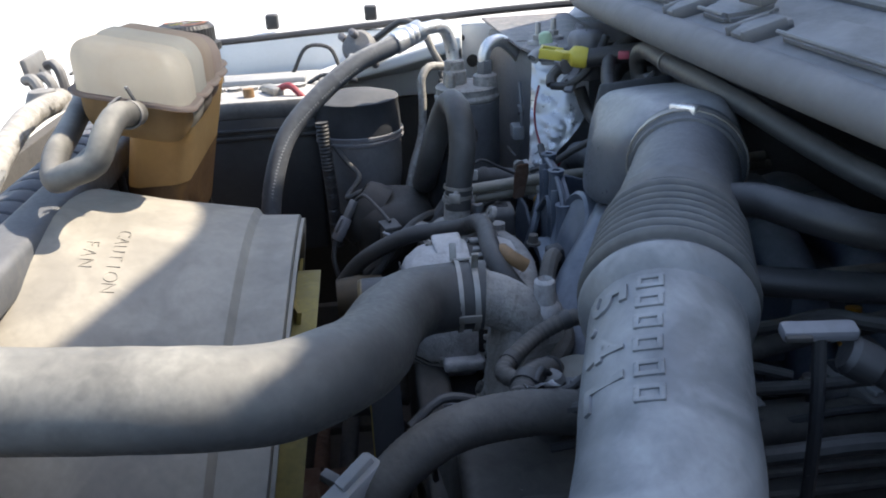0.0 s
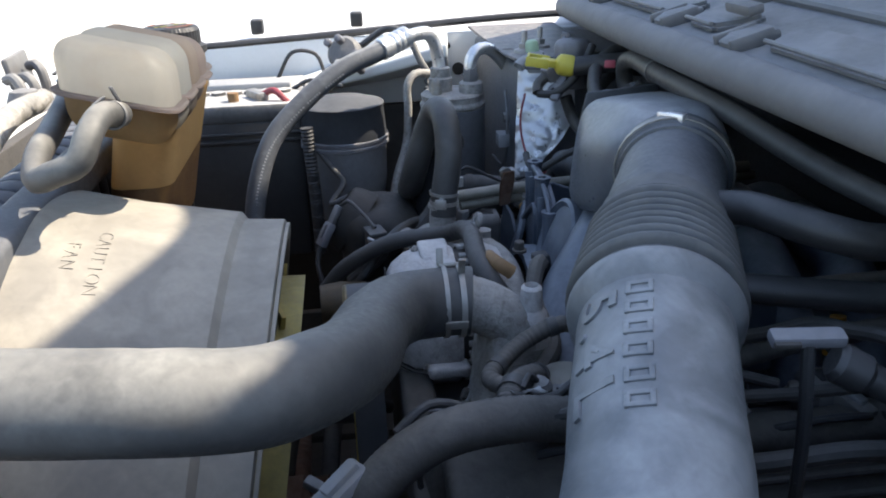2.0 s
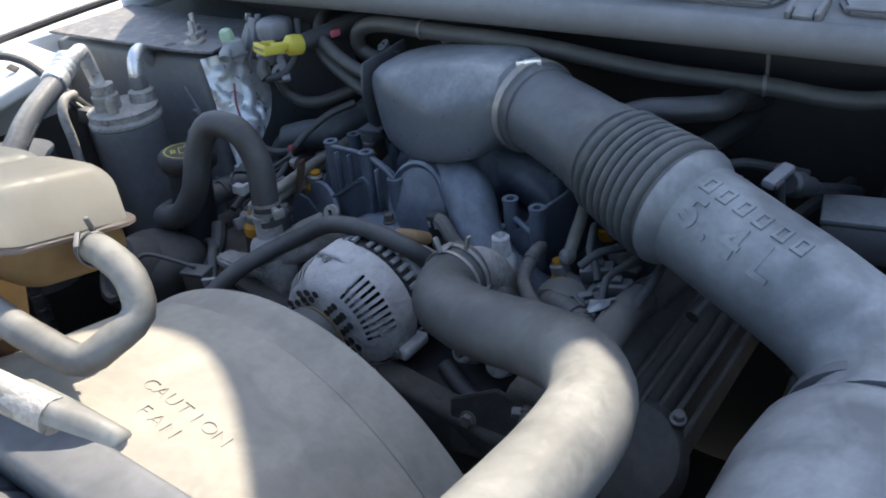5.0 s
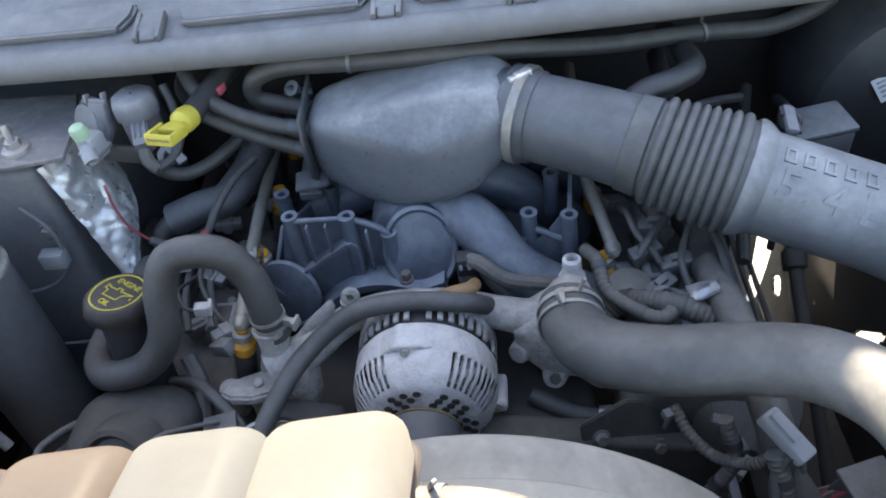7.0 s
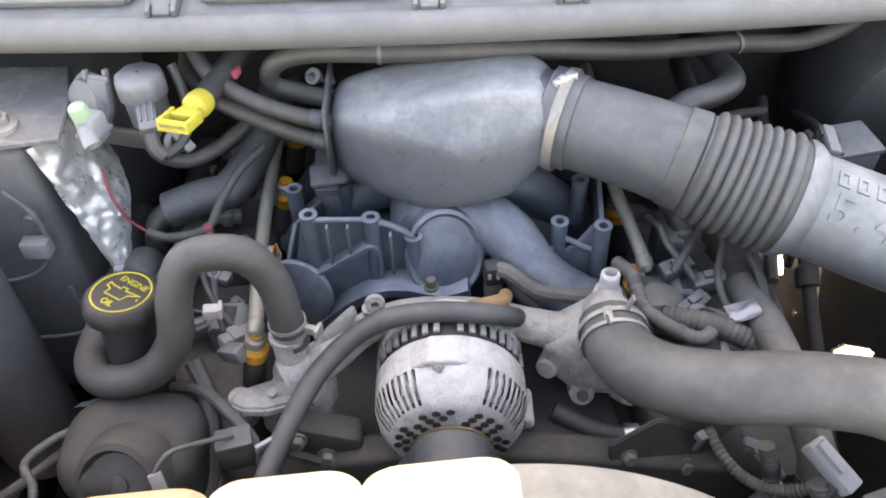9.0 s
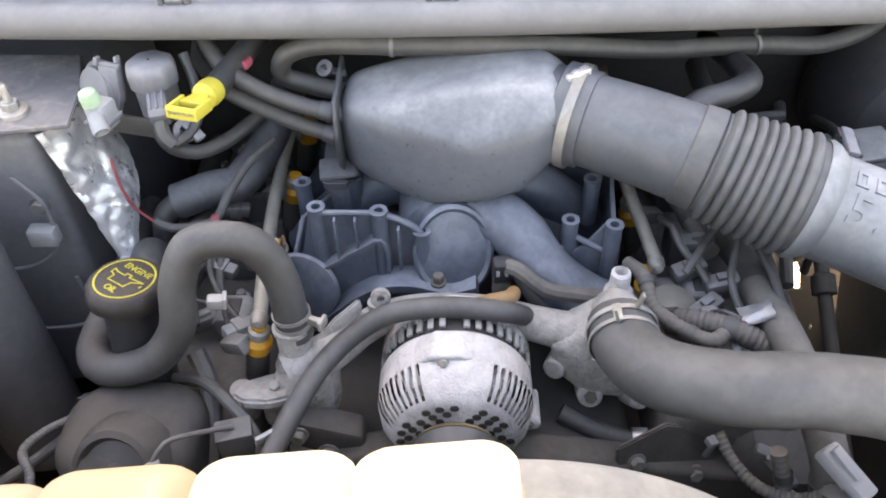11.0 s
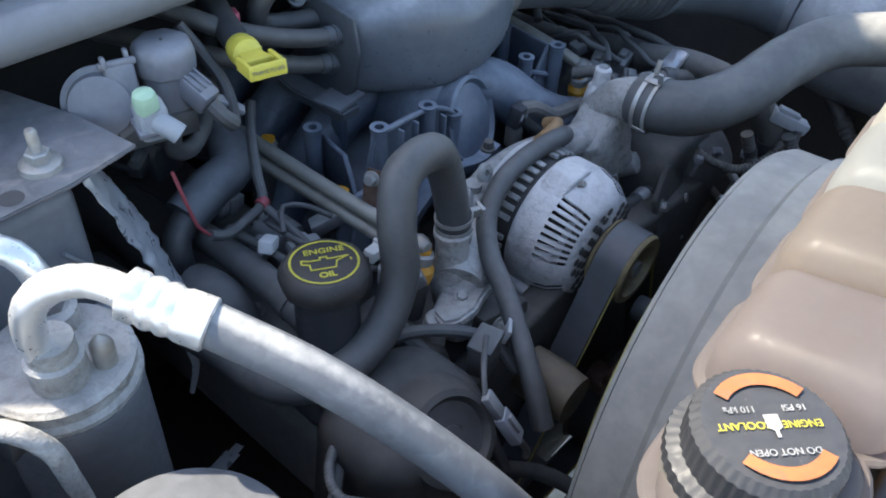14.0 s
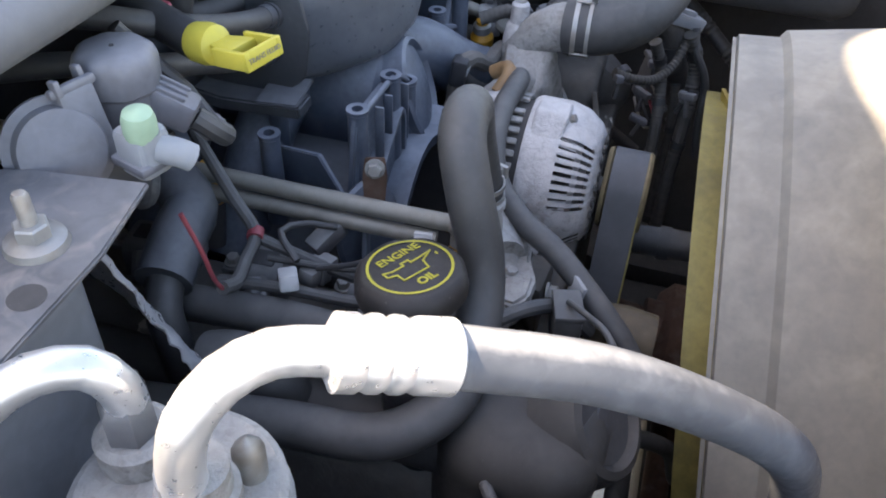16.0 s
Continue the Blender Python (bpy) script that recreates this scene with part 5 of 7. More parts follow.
        for k in range(4):
            bm.faces.new((p[k], p[(k + 1) % 4], q[(k + 1) % 4], q[k]))
    part("belt", bm, "belt", b)
    edge = bmesh.new()
    for i in range(0, n, 1):
        (x0, z0), (x1, z1) = pts[i], pts[(i + 1) % n]
        L = math.hypot(x1 - x0, z1 - z0)
        if L > 0.001:
            nx, nz = (z1 - z0) / L * 0.0045, -(x1 - x0) / L * 0.0045
            block((L, 0.0025, 0.001), along((x0 + nx, -0.0945, z0 + nz), (x1 + nx, -0.0945, z1 + nz), (nx, 0, nz)) @ pose(L / 2, 0, 0), 0, bm=edge)
    part("worn_edge", edge, "nylon", b, "frayed yellowish edge")
    for c, r in ctr[1:]:
        p = thing("pulley", (c[0], -0.08, c[1]), "dark steel belt pulley", "pulley")
        part("pulley_wheel", turned([(0.02, -0.055), (r, -0.056), (r + 0.004, -0.058), (r - 0.001, -0.062), (r - 0.001, -0.094), (r + 0.004, -0.098), (r - 0.008, -0.098), (r - 0.014, -0.075), (0.02, -0.072), (0.02, -0.045)], (c[0], 0, c[1]), (0, 1, 0), 44), "grime", p)
    p = thing("idler_pulley", (-0.135, -0.10, 0.878), "tan dusty idler pulley", "pulley")
    part("wheel", turned([(0.012, -0.04), (0.026, -0.042), (0.028, -0.075), (0.025, -0.10), (0.012, -0.10)], (-0.137, -0.03, 0.876), (0, 1, 0), 32), "brass_dark", p)
    # steering pump: domed body
    s = thing("steering_pump", (-0.26, -0.06, 0.85), "dark dusty power steering pump with a round recess", "pump")
    part("body", loft([(cx, cy + 0.10 * (0.958 - z), hx, hy, cr, z) for cx, cy, hx, hy, cr, z in dome(-0.292, -0.050, 0.068, 0.058, 0.044, 0.76, 0.958, 0.030)]), "pump", s, "", 50)
    ax, c = Vector((-0.15, -0.77, 0.62)).normalized(), Vector((-0.290, -0.100, 0.947))
    part("recess_ring", turned([(0.050, -0.030), (0.046, -0.010), (0.041, 0.002), (0.035, 0.004), (0.031, -0.001), (0.0295, -0.010)], c, ax, 40), "pump", s, "rounded rim of the pulley recess")
    part("recess", turned([(0.0305, -0.002), (0.028, -0.006), (0.012, -0.007), (0.010, 0.000), (0.0, 0.001)], c, ax, 40), "rubber_clean", s, "dark round recess with a shaft end")


belt_drive()


def oil_filler():
    o = thing("oil_filler", (-0.30, 0.03, 0.95), "black oil filler tube with a yellow printed cap", "oil filler")
    ax = Vector((0.06, 0.10, 1)).normalized()
    top = Vector((-0.293, 0.043, 1.050))
    part("filler_tube", turned([(0.029, -0.17), (0.027, -0.03), (0.030, -0.028), (0.030, -0.020), (0.026, -0.018)], top, ax, 30), "cap", o)
    cap = part("cap", turned([(0.025, -0.030), (0.028, -0.028), (0.031, -0.022), (0.0362, -0.020), (0.0378, -0.012), (0.0365, -0.006), (0.033, -0.001), (0.031, 0.0), (0.0, 0.0)], top, ax, 96, lobes=8, depth=0.016), "oil_cap", o, "black cap printed with a yellow oil can")
    m = facing(top, ax, (0.62, 1, 0))
    bm = bmesh.new()
    for k in range(40):
        a0, a1 = 2 * math.pi * k / 40, 2 * math.pi * (k + 1) / 40
        vs = [bm.verts.new(m @ Vector((r * math.cos(a), r * math.sin(a), 0.0006))) for r, a in ((0.0266, a0), (0.0285, a0), (0.0285, a1), (0.0266, a1))]
        bm.faces.new(vs)
    part("print_ring", bm, "yellow_print", cap)
    writing("ENGINE", m @ pose(0.002, 0.0145, 0.0005), 0.0095, 0.0002, "yellow_print", cap, "print", extra=0.0001)
    writing("OIL", m @ pose(0.0, -0.017, 0.0005), 0.009, 0.0002, "yellow_print", cap, "print", extra=0.0003)
    outline = [(-0.012, -0.008), (0.008, -0.008), (0.010, 0.0), (0.020, 0.005), (0.008, 0.004), (0.003, 0.004), (0.003, 0.007), (-0.003, 0.007), (-0.003, 0.004), (-0.012, 0.004), (-0.018, 0.006), (-0.018, 0.001), (-0.012, -0.001)]
    can = bmesh.new()
    for k, (x0, y0) in enumerate(outline):
        x1, y1 = outline[(k + 1) % len(outline)]
        d = math.hypot(x1 - x0, y1 - y0)
        block((d + 0.0011, 0.0013, 0.0004), m @ pose((x0 + x1) / 2, (y0 + y1) / 2 - 0.001, 0.0006 + 0.00003 * (k % 2), 0, 0, math.degrees(math.atan2(y1 - y0, x1 - x0))), 0, bm=can)
    block((0.0014, 0.0030, 0.0004), m @ pose(0.0215, -0.001, 0.0006), 0, bm=can)
    part("print", can, "yellow_print", cap, "yellow oil can symbol")


oil_filler()


def heater_hose():
    h = thing("heater_hose", (-0.25, 0.03, 1.0), "dusty dark grey heater hose bent in an S", "hose")
    pts = [(-0.140, 0.030, 0.985), (-0.142, 0.032, 1.010), (-0.149, 0.040, 1.062), (-0.170, 0.039, 1.098), (-0.215, 0.033, 1.101), (-0.233, 0.021, 1.070), (-0.242, 0.007, 1.022), (-0.272, 0.0, 0.984), (-0.323, 0.005, 0.964), (-0.353, 0.040, 0.950), (-0.359, 0.110, 0.942), (-0.364, 0.20, 0.93), (-0.37, 0.30, 0.92)]
    part("hose", tube(pts, 0.0165, 18, 0.005), "rubber", h)
    bm = ring_on((-0.1415, 0.0315, 1.002), (-0.03, 0.05, 1), 0.0172, 0.005)
    ring_on((-0.142, 0.032, 1.013), (-0.05, 0.08, 1), 0.0172, 0.004, bm=bm)
    block((0.02, 0.006, 0.010), pose(-0.120, 0.026, 1.008, 0, 0, -20), 0.001, bm=bm)
    block((0.004, 0.014, 0.012), pose(-0.112, 0.024, 1.008, 0, 0, -20), 0.001, bm=bm)
    part("hose_clamp", bm, "steel", h, "steel spring clamp")


heater_hose()


# ---- air conditioning and passenger side ----
def accumulator():
    a = thing("ac_accumulator", (-0.487, 0.088, 0.9), "black air conditioning accumulator with an aluminium top", "accumulator")
    c = (-0.492, 0.090, 0)
    part("can", turned([(0.046, 0.72), (0.051, 0.74), (0.051, 1.035), (0.052, 1.04), (0.052, 1.043)], c, (0, 0, 1), 40), "can", a)
    part("top", turned([(0.050, 1.043), (0.053, 1.046), (0.053, 1.050), (0.050, 1.054), (0.050, 1.060), (0.051, 1.064), (0.047, 1.067), (0.0, 1.068)], c, (0, 0, 1), 40), "alu", a, "cast aluminium top")
    part("port", turned([(0.019, 1.066), (0.019, 1.088), (0.016, 1.09), (0.016, 1.104), (0.0, 1.105)], (-0.499, 0.072, 0), (0, 0, 1), 24), "alu", a)
    part("port", turned([(0.019, 1.066), (0.019, 1.082), (0.015, 1.085)], (-0.478, 0.118, 0), (0, 0, 1), 24), "alu", a)
    part("switch", turned([(0.008, 1.066), (0.008, 1.085), (0.005, 1.09), (0.0, 1.095)], (-0.472, 0.062, 0), (0, 0, 1), 12), "steel", a)
    p = thing("ac_suction_hose", (-0.43, -0.03, 1.1), "aluminium pipe crimped to a thick sunlit rubber hose", "hose")
    part("pipe", tube([(-0.503, 0.073, 1.085), (-0.507, 0.070, 1.118), (-0.503, 0.064, 1.144), (-0.491, 0.054, 1.159), (-0.475, 0.040, 1.162), (-0.466, 0.022, 1.160), (-0.458, 0.006, 1.157)], 0.0103, 18), "alu_pipe", p, "bent bare aluminium pipe")
    d = Vector((0.0245, -0.041, -0.0143)).normalized()
    c0 = Vector((-0.464, 0.0165, 1.1592))
    part("crimp", turned([(0.012, -0.0048), (0.0165, -0.0024), (0.0165, 0.0060), (0.015, 0.0084), (0.0165, 0.0120), (0.0165, 0.0156), (0.015, 0.0186), (0.0165, 0.0216), (0.0165, 0.0252), (0.015, 0.0288), (0.0165, 0.0324), (0.0168, 0.0480), (0.0155, 0.0492)], c0, d, 28), "alu_pipe", p, "ribbed aluminium crimp")
    part("rubber_hose", tube([(-0.442, -0.018, 1.1465), (-0.434, -0.034, 1.141), (-0.412, -0.082, 1.125), (-0.384, -0.138, 1.089), (-0.356, -0.189, 1.040), (-0.328, -0.215, 0.977), (-0.315, -0.225, 0.91), (-0.315, -0.22, 0.82), (-0.33, -0.19, 0.72)], 0.0142, 20), "ac_hose", p)
    q = thing("ac_liquid_pipe", (-0.5, 0.15, 1.1), "bent bare aluminium pipe into the evaporator", "pipe")
    part("pipe", tube([(-0.478, 0.118, 1.08), (-0.478, 0.118, 1.115), (-0.483, 0.128, 1.130), (-0.495, 0.145, 1.132), (-0.515, 0.165, 1.118), (-0.54, 0.19, 1.09)], 0.0098, 18), "alu_pipe", q)
    part("nut", turned([(0.013, 0), (0.013, 0.02), (0.010, 0.024)], (-0.478, 0.118, 1.083), (0, 0, 1), 6), "connector", q)
    r = thing("ac_tube", (-0.52, 0.02, 1.0), "thin bent dull aluminium tube", "pipe")
    part("tube", tube([(-0.56, 0.06, 1.085), (-0.545, 0.035, 1.088), (-0.535, 0.022, 1.075), (-0.53, 0.02, 1.03), (-0.525, 0.015, 0.98), (-0.50, -0.005, 0.93), (-0.47, -0.02, 0.88)], 0.0068, 12), "alu", r)


accumulator()


def evaporator():
    e = thing("evaporator_case", (-0.55, 0.28, 0.8), "dusty blue-black plastic evaporator case with moulded ribs", "evaporator case")
    part("case", hull([(-0.78, 0.175, 0.70), (-0.41, 0.185, 0.72), (-0.78, 0.170, 1.115), (-0.41, 0.182, 1.112), (-0.78, 0.48, 0.70), (-0.38, 0.48, 0.72), (-0.78, 0.48, 1.115), (-0.38, 0.48, 1.112), (-0.40, 0.26, 1.112), (-0.40, 0.26, 0.72)], 0.012, 3), "evap", e)
    part("rib", tube([(-0.44, 0.166, 1.075), (-0.42, 0.165, 1.04), (-0.425, 0.165, 0.98), (-0.46, 0.165, 0.95), (-0.55, 0.165, 0.94)], 0.0024, 8), "evap", e)
    part("rib", tube([(-0.42, 0.166, 0.93), (-0.42, 0.165, 0.86), (-0.56, 0.165, 0.84)], 0.0024, 8), "evap", e)
    part("bracket", block((0.03, 0.018, 0.022), pose(-0.43, 0.160, 1.0), 0.003), "grey", e, "pale cast bracket")
    pl = thing("mounting_plate", (-0.55, 0.24, 1.12), "flat dull grey steel plate with studs and a hole", "plate")
    bm = plate([(-0.76, 0.155), (-0.42, 0.160), (-0.362, 0.170), (-0.372, 0.235), (-0.395, 0.305), (-0.76, 0.32)], pose(0, 0, 1.134), 0.004, 0.0012)
    part("plate", bm, "worn_plate", pl)
    for x, y in ((-0.425, 0.193), (-0.462, 0.225)):
        bm = turned([(0.016, 0.0), (0.015, 0.004), (0.010, 0.006)], (x, y, 1.134), (0, 0, 1), 24)
        turned([(0.009, 0.005), (0.009, 0.013), (0.008, 0.014)], (x, y, 1.134), (0, 0, 1), 6, bm)
        turned([(0.0042, 0.012), (0.0042, 0.030), (0.003, 0.032)], (x, y, 1.134), (0, 0, 1), 12, bm)
        part("stud", bm, "steel", pl, "steel stud with a flanged nut")
    part("hole_rim", turned([(0.009, 0.0003), (0.0, 0.0005)], (-0.458, 0.174, 1.134), (0, 0, 1), 24), "dark", pl)
    # crinkled foil heat shield hung on the engine side of the case
    fs = thing("foil_shield", (-0.37, 0.21, 1.05), "crinkled silver foil heat shield on the case edge", "heat shield")
    f = bmesh.new()
    n, k = 46, 26
    sheets = []
    for off in (0.0, -0.0012):
        rows = []
        for i in range(n):
            v = i / (n - 1)
            row = []
            for j in range(k):
                u = j / (k - 1)
                fore = Vector((-0.404, 0.182, 1.116)).lerp(Vector((-0.360, 0.166, 0.958)), v)
                aft = Vector((-0.378 + 0.034 * min(v * 1.6, 1.0), 0.258 - 0.008 * v - 0.078 * (max(0.0, v - 0.40) / 0.60) ** 1.4, 1.118 - 0.16 * v))
                p = fore.lerp(aft, u)
                w = 0.007 * abs(noise.noise(p * 45)) + 0.003 * abs(noise.noise(p * 95 + Vector((3, 1, 2)))) + 0.0006 * noise.noise(p * 230)
                row.append(f.verts.new(p + Vector((1, -0.35, 0.1)) * (0.7 * w + off + 0.006 * math.sin(math.pi * u)) + Vector((-0.35, -1, 0)) * 0.009 * math.exp(-((u - 0.22) / 0.2) ** 2) * (1 - 0.4 * v)))
            rows.append(row)
        for a, b in zip(rows, rows[1:]):
            for j in range(k - 1):
                f.faces.new((a[j], a[j + 1], b[j + 1], b[j]))
        sheets.append(rows)
    edge = lambda r: r[0] + [q[-1] for q in r[1:-1]] + r[-1][::-1] + [q[0] for q in r[-2:0:-1]]
    ea, eb = edge(sheets[0]), edge(sheets[1])
    for i in range(len(ea)):
        f.faces.new((ea[i - 1], ea[i], eb[i], eb[i - 1]))
    part("foil", f, "foil", fs, "", 24)
    part("torn_strip", tube([(-0.352, 0.160, 0.965), (-0.362, 0.158, 0.92), (-0.360, 0.158, 0.88), (-0.368, 0.16, 0.845)], lambda u: 0.006 - 0.003 * u, 6, wobble=0.5), "foil", fs, "torn foil strip")


evaporator()


def vacuum_valve():
    v = thing("vacuum_valve", (-0.31, 0.21, 1.12), "dusty grey vacuum valve with a pale green cap", "valve")
    mt = part("motor", turned([(0.019, 1.105), (0.021, 1.11), (0.0215, 1.142), (0.0245, 1.145), (0.025, 1.160), (0.023, 1.166), (0.019, 1.169), (0.0, 1.1695)], (-0.291, 0.231, 0), (0, 0, 1), 64, lobes=8, depth=0.028), "motor", v, "ribbed round motor", 40)
    part("vent_dot", turned([(0.0015, 0), (0.0015, 0.0006)], (-0.291, 0.231, 1.1695), (0, 0, 1), 8), "dark", mt)
    part("diaphragm", turned([(0.012, -0.016), (0.026, -0.012), (0.031, -0.008), (0.031, -0.003), (0.026, -0.001), (0.024, 0.006), (0.012, 0.009), (0.0, 0.010)], (-0.352, 0.232, 1.134), (-0.55, -0.75, 0.35), 36), "motor", v)
    fp = part("flat_plug", block((0.024, 0.013, 0.040), pose(-0.333, 0.228, 1.145, -14, 0, -18), 0.004), "motor", v)
    for dx in (-0.010, 0.010):
        part("hook", block((0.004, 0.008, 0.010), pose(-0.333 + dx, 0.232, 1.168, -14, 0, -18), 0.0015), "motor", fp)
    part("top_bar", block((0.030, 0.006, 0.006), pose(-0.333, 0.230, 1.165, -14, 0, -18), 0.002), "motor", fp)
    sb = part("sensor_body", block((0.024, 0.024, 0.030), pose(-0.335, 0.190, 1.134, 0, 0, -18), 0.005), "grey", v)
    part("collar", block((0.028, 0.028, 0.006), pose(-0.335, 0.190, 1.128, 0, 0, -18), 0.002), "motor", sb)
    part("elbow", tube([(-0.336, 0.180, 1.137), (-0.332, 0.170, 1.134), (-0.328, 0.164, 1.129)], 0.0085, 14, hollow=0.004), "grey", v)
    part("stem", turned([(0.009, 1.13), (0.009, 1.148)], (-0.338, 0.185, 0), (0, 0, 1), 14), "grey", v)
    part("cap", turned([(0.0088, -0.013), (0.0096, -0.009), (0.0096, -0.001), (0.0082, 0.004), (0.005, 0.0062), (0.0, 0.007)], (-0.340, 0.185, 1.158), (-0.1, -0.1, 1), 24), "green", v, "pale green rubber cap")
    pg = part("plug", block((0.020, 0.030, 0.022), pose(-0.283, 0.203, 1.130, 28, 0, 15), 0.004), "motor", v)
    for dx in (-0.006, 0.0, 0.006):
        part("rib", block((0.0025, 0.024, 0.004), pose(-0.283 + dx, 0.203 + 0.25 * dx, 1.1425, 28, 0, 15), 0.001), "motor", pg)
    part("boot", tube([(-0.280, 0.190, 1.122), (-0.276, 0.180, 1.113), (-0.268, 0.178, 1.104)], 0.0075, 10, hollow=0.003), "rubber", pg)
    ear = turned([(0.006, -0.003), (0.012, -0.003), (0.012, 0.003), (0.006, 0.003), (0.006, -0.003)], (-0.262, 0.200, 1.105), (0.5, -0.7, 0.5), 20)
    block((0.05, 0.012, 0.006), along((-0.262, 0.206, 1.112), (-0.29, 0.225, 1.135)), 0.002, bm=ear)
    part("ear", ear, "motor", v)
    part("bracket", block((0.07, 0.006, 0.022), pose(-0.318, 0.215, 1.102, 0, 0, -15), 0.002), "rubber", v)
    part("loom", tube([(-0.262, 0.25, 1.165), (-0.252, 0.235, 1.14), (-0.248, 0.215, 1.118), (-0.256, 0.195, 1.104), (-0.268, 0.178, 1.103)], 0.0055, 10), "rubber_clean", v, "thin corrugated tube")
    h = thing("vacuum_hose", (-0.25, 0.27, 1.03), "thin dark rubber vacuum hose", "hose", "vacuum hoses")
    part("hose", tube([(-0.30, 0.225, 1.09), (-0.295, 0.235, 1.06), (-0.275, 0.245, 1.045), (-0.25, 0.26, 1.045), (-0.22, 0.285, 1.055), (-0.19, 0.32, 1.065), (-0.16, 0.36, 1.07)], 0.0085, 12), "rubber", h)
    for pts in ([(-0.095, 0.220, 1.108), (-0.14, 0.222, 1.118), (-0.19, 0.232, 1.135), (-0.225, 0.25, 1.15), (-0.25, 0.29, 1.16), (-0.27, 0.36, 1.15)],
                [(-0.095, 0.225, 1.075), (-0.14, 0.232, 1.085), (-0.19, 0.24, 1.105), (-0.23, 0.255, 1.12), (-0.26, 0.29, 1.13), (-0.28, 0.36, 1.12)]):
        h = thing("vacuum_hose", pts[1], "dusty rubber hose plugged into the resonator box", "hose", "vacuum hoses")
        part("hose", tube(pts, 0.0088, 12), "rubber", h)
    f = thing("heater_pipe", (-0.25, 0.25, 1.0), "thick foam covered heater pipe beside the engine", "pipe")
    part("sleeve", tube([(-0.304, 0.226, 0.990), (-0.262, 0.234, 1.002), (-0.236, 0.240, 1.004), (-0.222, 0.258, 1.011), (-0.214, 0.284, 1.013), (-0.205, 0.316, 1.022), (-0.19, 0.37, 1.05)], 0.021, 18), "plastic", f, "foam sleeve")
    part("end", tube([(-0.300, 0.226, 0.990), (-0.318, 0.220, 0.978), (-0.326, 0.21, 0.94), (-0.328, 0.20, 0.88)], 0.0135, 14), "rubber_clean", f)


vacuum_valve()


def dipstick():
    d = thing("transmission_dipstick", (-0.22, 0.22, 1.14), "bright yellow dipstick handle on a dark tube", "dipstick")
    ax = Vector((-0.25, -0.9, 0.15)).normalized()
    c = Vector((-0.230, 0.205, 1.146))
    part("plug", turned([(0.011, -0.012), (0.0132, -0.010), (0.0142, 0.0), (0.0132, 0.008), (0.0075, 0.013), (0.0, 0.014)], c, ax, 24), "yellow", d)
    m = along(c + ax * 0.010, c + ax * 0.05)
    bm = hull([m @ Vector(q) for q in ((0, -0.008, -0.005), (0, 0.008, -0.005), (0, -0.008, 0.005), (0, 0.008, 0.005), (0.022, -0.0145, -0.004), (0.022, 0.0145, -0.004), (0.022, -0.0145, 0.004), (0.022, 0.0145, 0.004))], 0.002, 2)
    for y in (-0.0145, 0.0145):
        block((0.030, 0.004, 0.012), m @ pose(0.026, y, 0), 0.001, bm=bm)
    block((0.003, 0.033, 0.013), m @ pose(0.039, 0, 0), 0.001, bm=bm)
    g = part("handle", bm, "yellow", d)
    end = m @ Matrix(((0, 0, 1, 0.0412), (1, 0, 0, 0), (0, 1, 0, 0), (0, 0, 0, 1)))
    writing("TRANS FLUID", end, 0.0048, 0.0002, "brass", g, "print")
    part("tube", tube([c + Vector((0.003, 0.010, -0.002)), c + Vector((0.02, 0.06, 0.004)), c + Vector((0.045, 0.13, 0.008)), c + Vector((0.06, 0.22, -0.02))], 0.0125, 16), "rubber_clean", d, "dark filler tube")
    part("tag", block((0.006, 0.014, 0.010), pose(c.x + 0.030, c.y + 0.050, c.z + 0.004, 0, 0, -18), 0.002), "pink", d, "pink paint mark")


dipstick()


def battery_side():
    b = thing("battery", (-0.63, -0.25, 0.9), "black battery with a top painted pale as sunlit and copper terminal", "battery")
    part("case", block((0.24, 0.19, 0.24), pose(-0.63, -0.25, 0.915), 0.008), "rubber_clean", b)
    part("lid", block((0.245, 0.195, 0.03), pose(-0.63, -0.25, 1.045), 0.006), "lid", b, "black lid with its top painted pale as sunlit")
    for z in (1.012, 1.0):
        part("ledge", block((0.25, 0.20, 0.006), pose(-0.63, -0.25, z), 0.002), "rubber_clean", b)
    for k in range(6):
        part("vent_cap", turned([(0.012, 0), (0.012, 0.005), (0.0, 0.006)], (-0.60, -0.32 + 0.027 * k, 1.060), (0, 0, 1), 16), "lid", b)
    part("terminal", turned([(0.009, 0), (0.009, 0.014), (0.0, 0.015)], (-0.54, -0.262, 1.06), (0, 0, 1), 16), "copper", b, "copper terminal")
    part("clamp", block((0.05, 0.02, 0.014), pose(-0.555, -0.225, 1.066, 0, 0, 30), 0.003), "steel", b)
    part("cell_cap", block((0.05, 0.15, 0.012), pose(-0.66, -0.25, 1.064), 0.004), "grey", b)
    c = thing("battery_cable", (-0.53, -0.2, 1.0), "red insulated cable clamped to the battery", "cable")
    part("cable", tube([(-0.545, -0.215, 1.068), (-0.532, -0.195, 1.076), (-0.522, -0.178, 1.062), (-0.530, -0.160, 1.035), (-0.56, -0.150, 1.02)], 0.0055, 10), "red", c)
    v = thing("vacuum_reservoir", (-0.52, -0.06, 1.0), "round dusty dark grey vacuum reservoir with a domed lid", "reservoir")
    c = (-0.523, -0.088, 0)
    part("canister", turned([(0.048, 0.86), (0.061, 0.89), (0.067, 0.93), (0.0685, 0.984), (0.066, 0.986)], c, (0, 0, 1), 48), "can", v)
    part("rim", turned([(0.066, 0.984), (0.073, 0.986), (0.073, 0.990), (0.071, 0.992), (0.073, 0.994), (0.073, 0.999), (0.066, 1.001)], c, (0, 0, 1), 48), "motor", v, "pale seam ring")
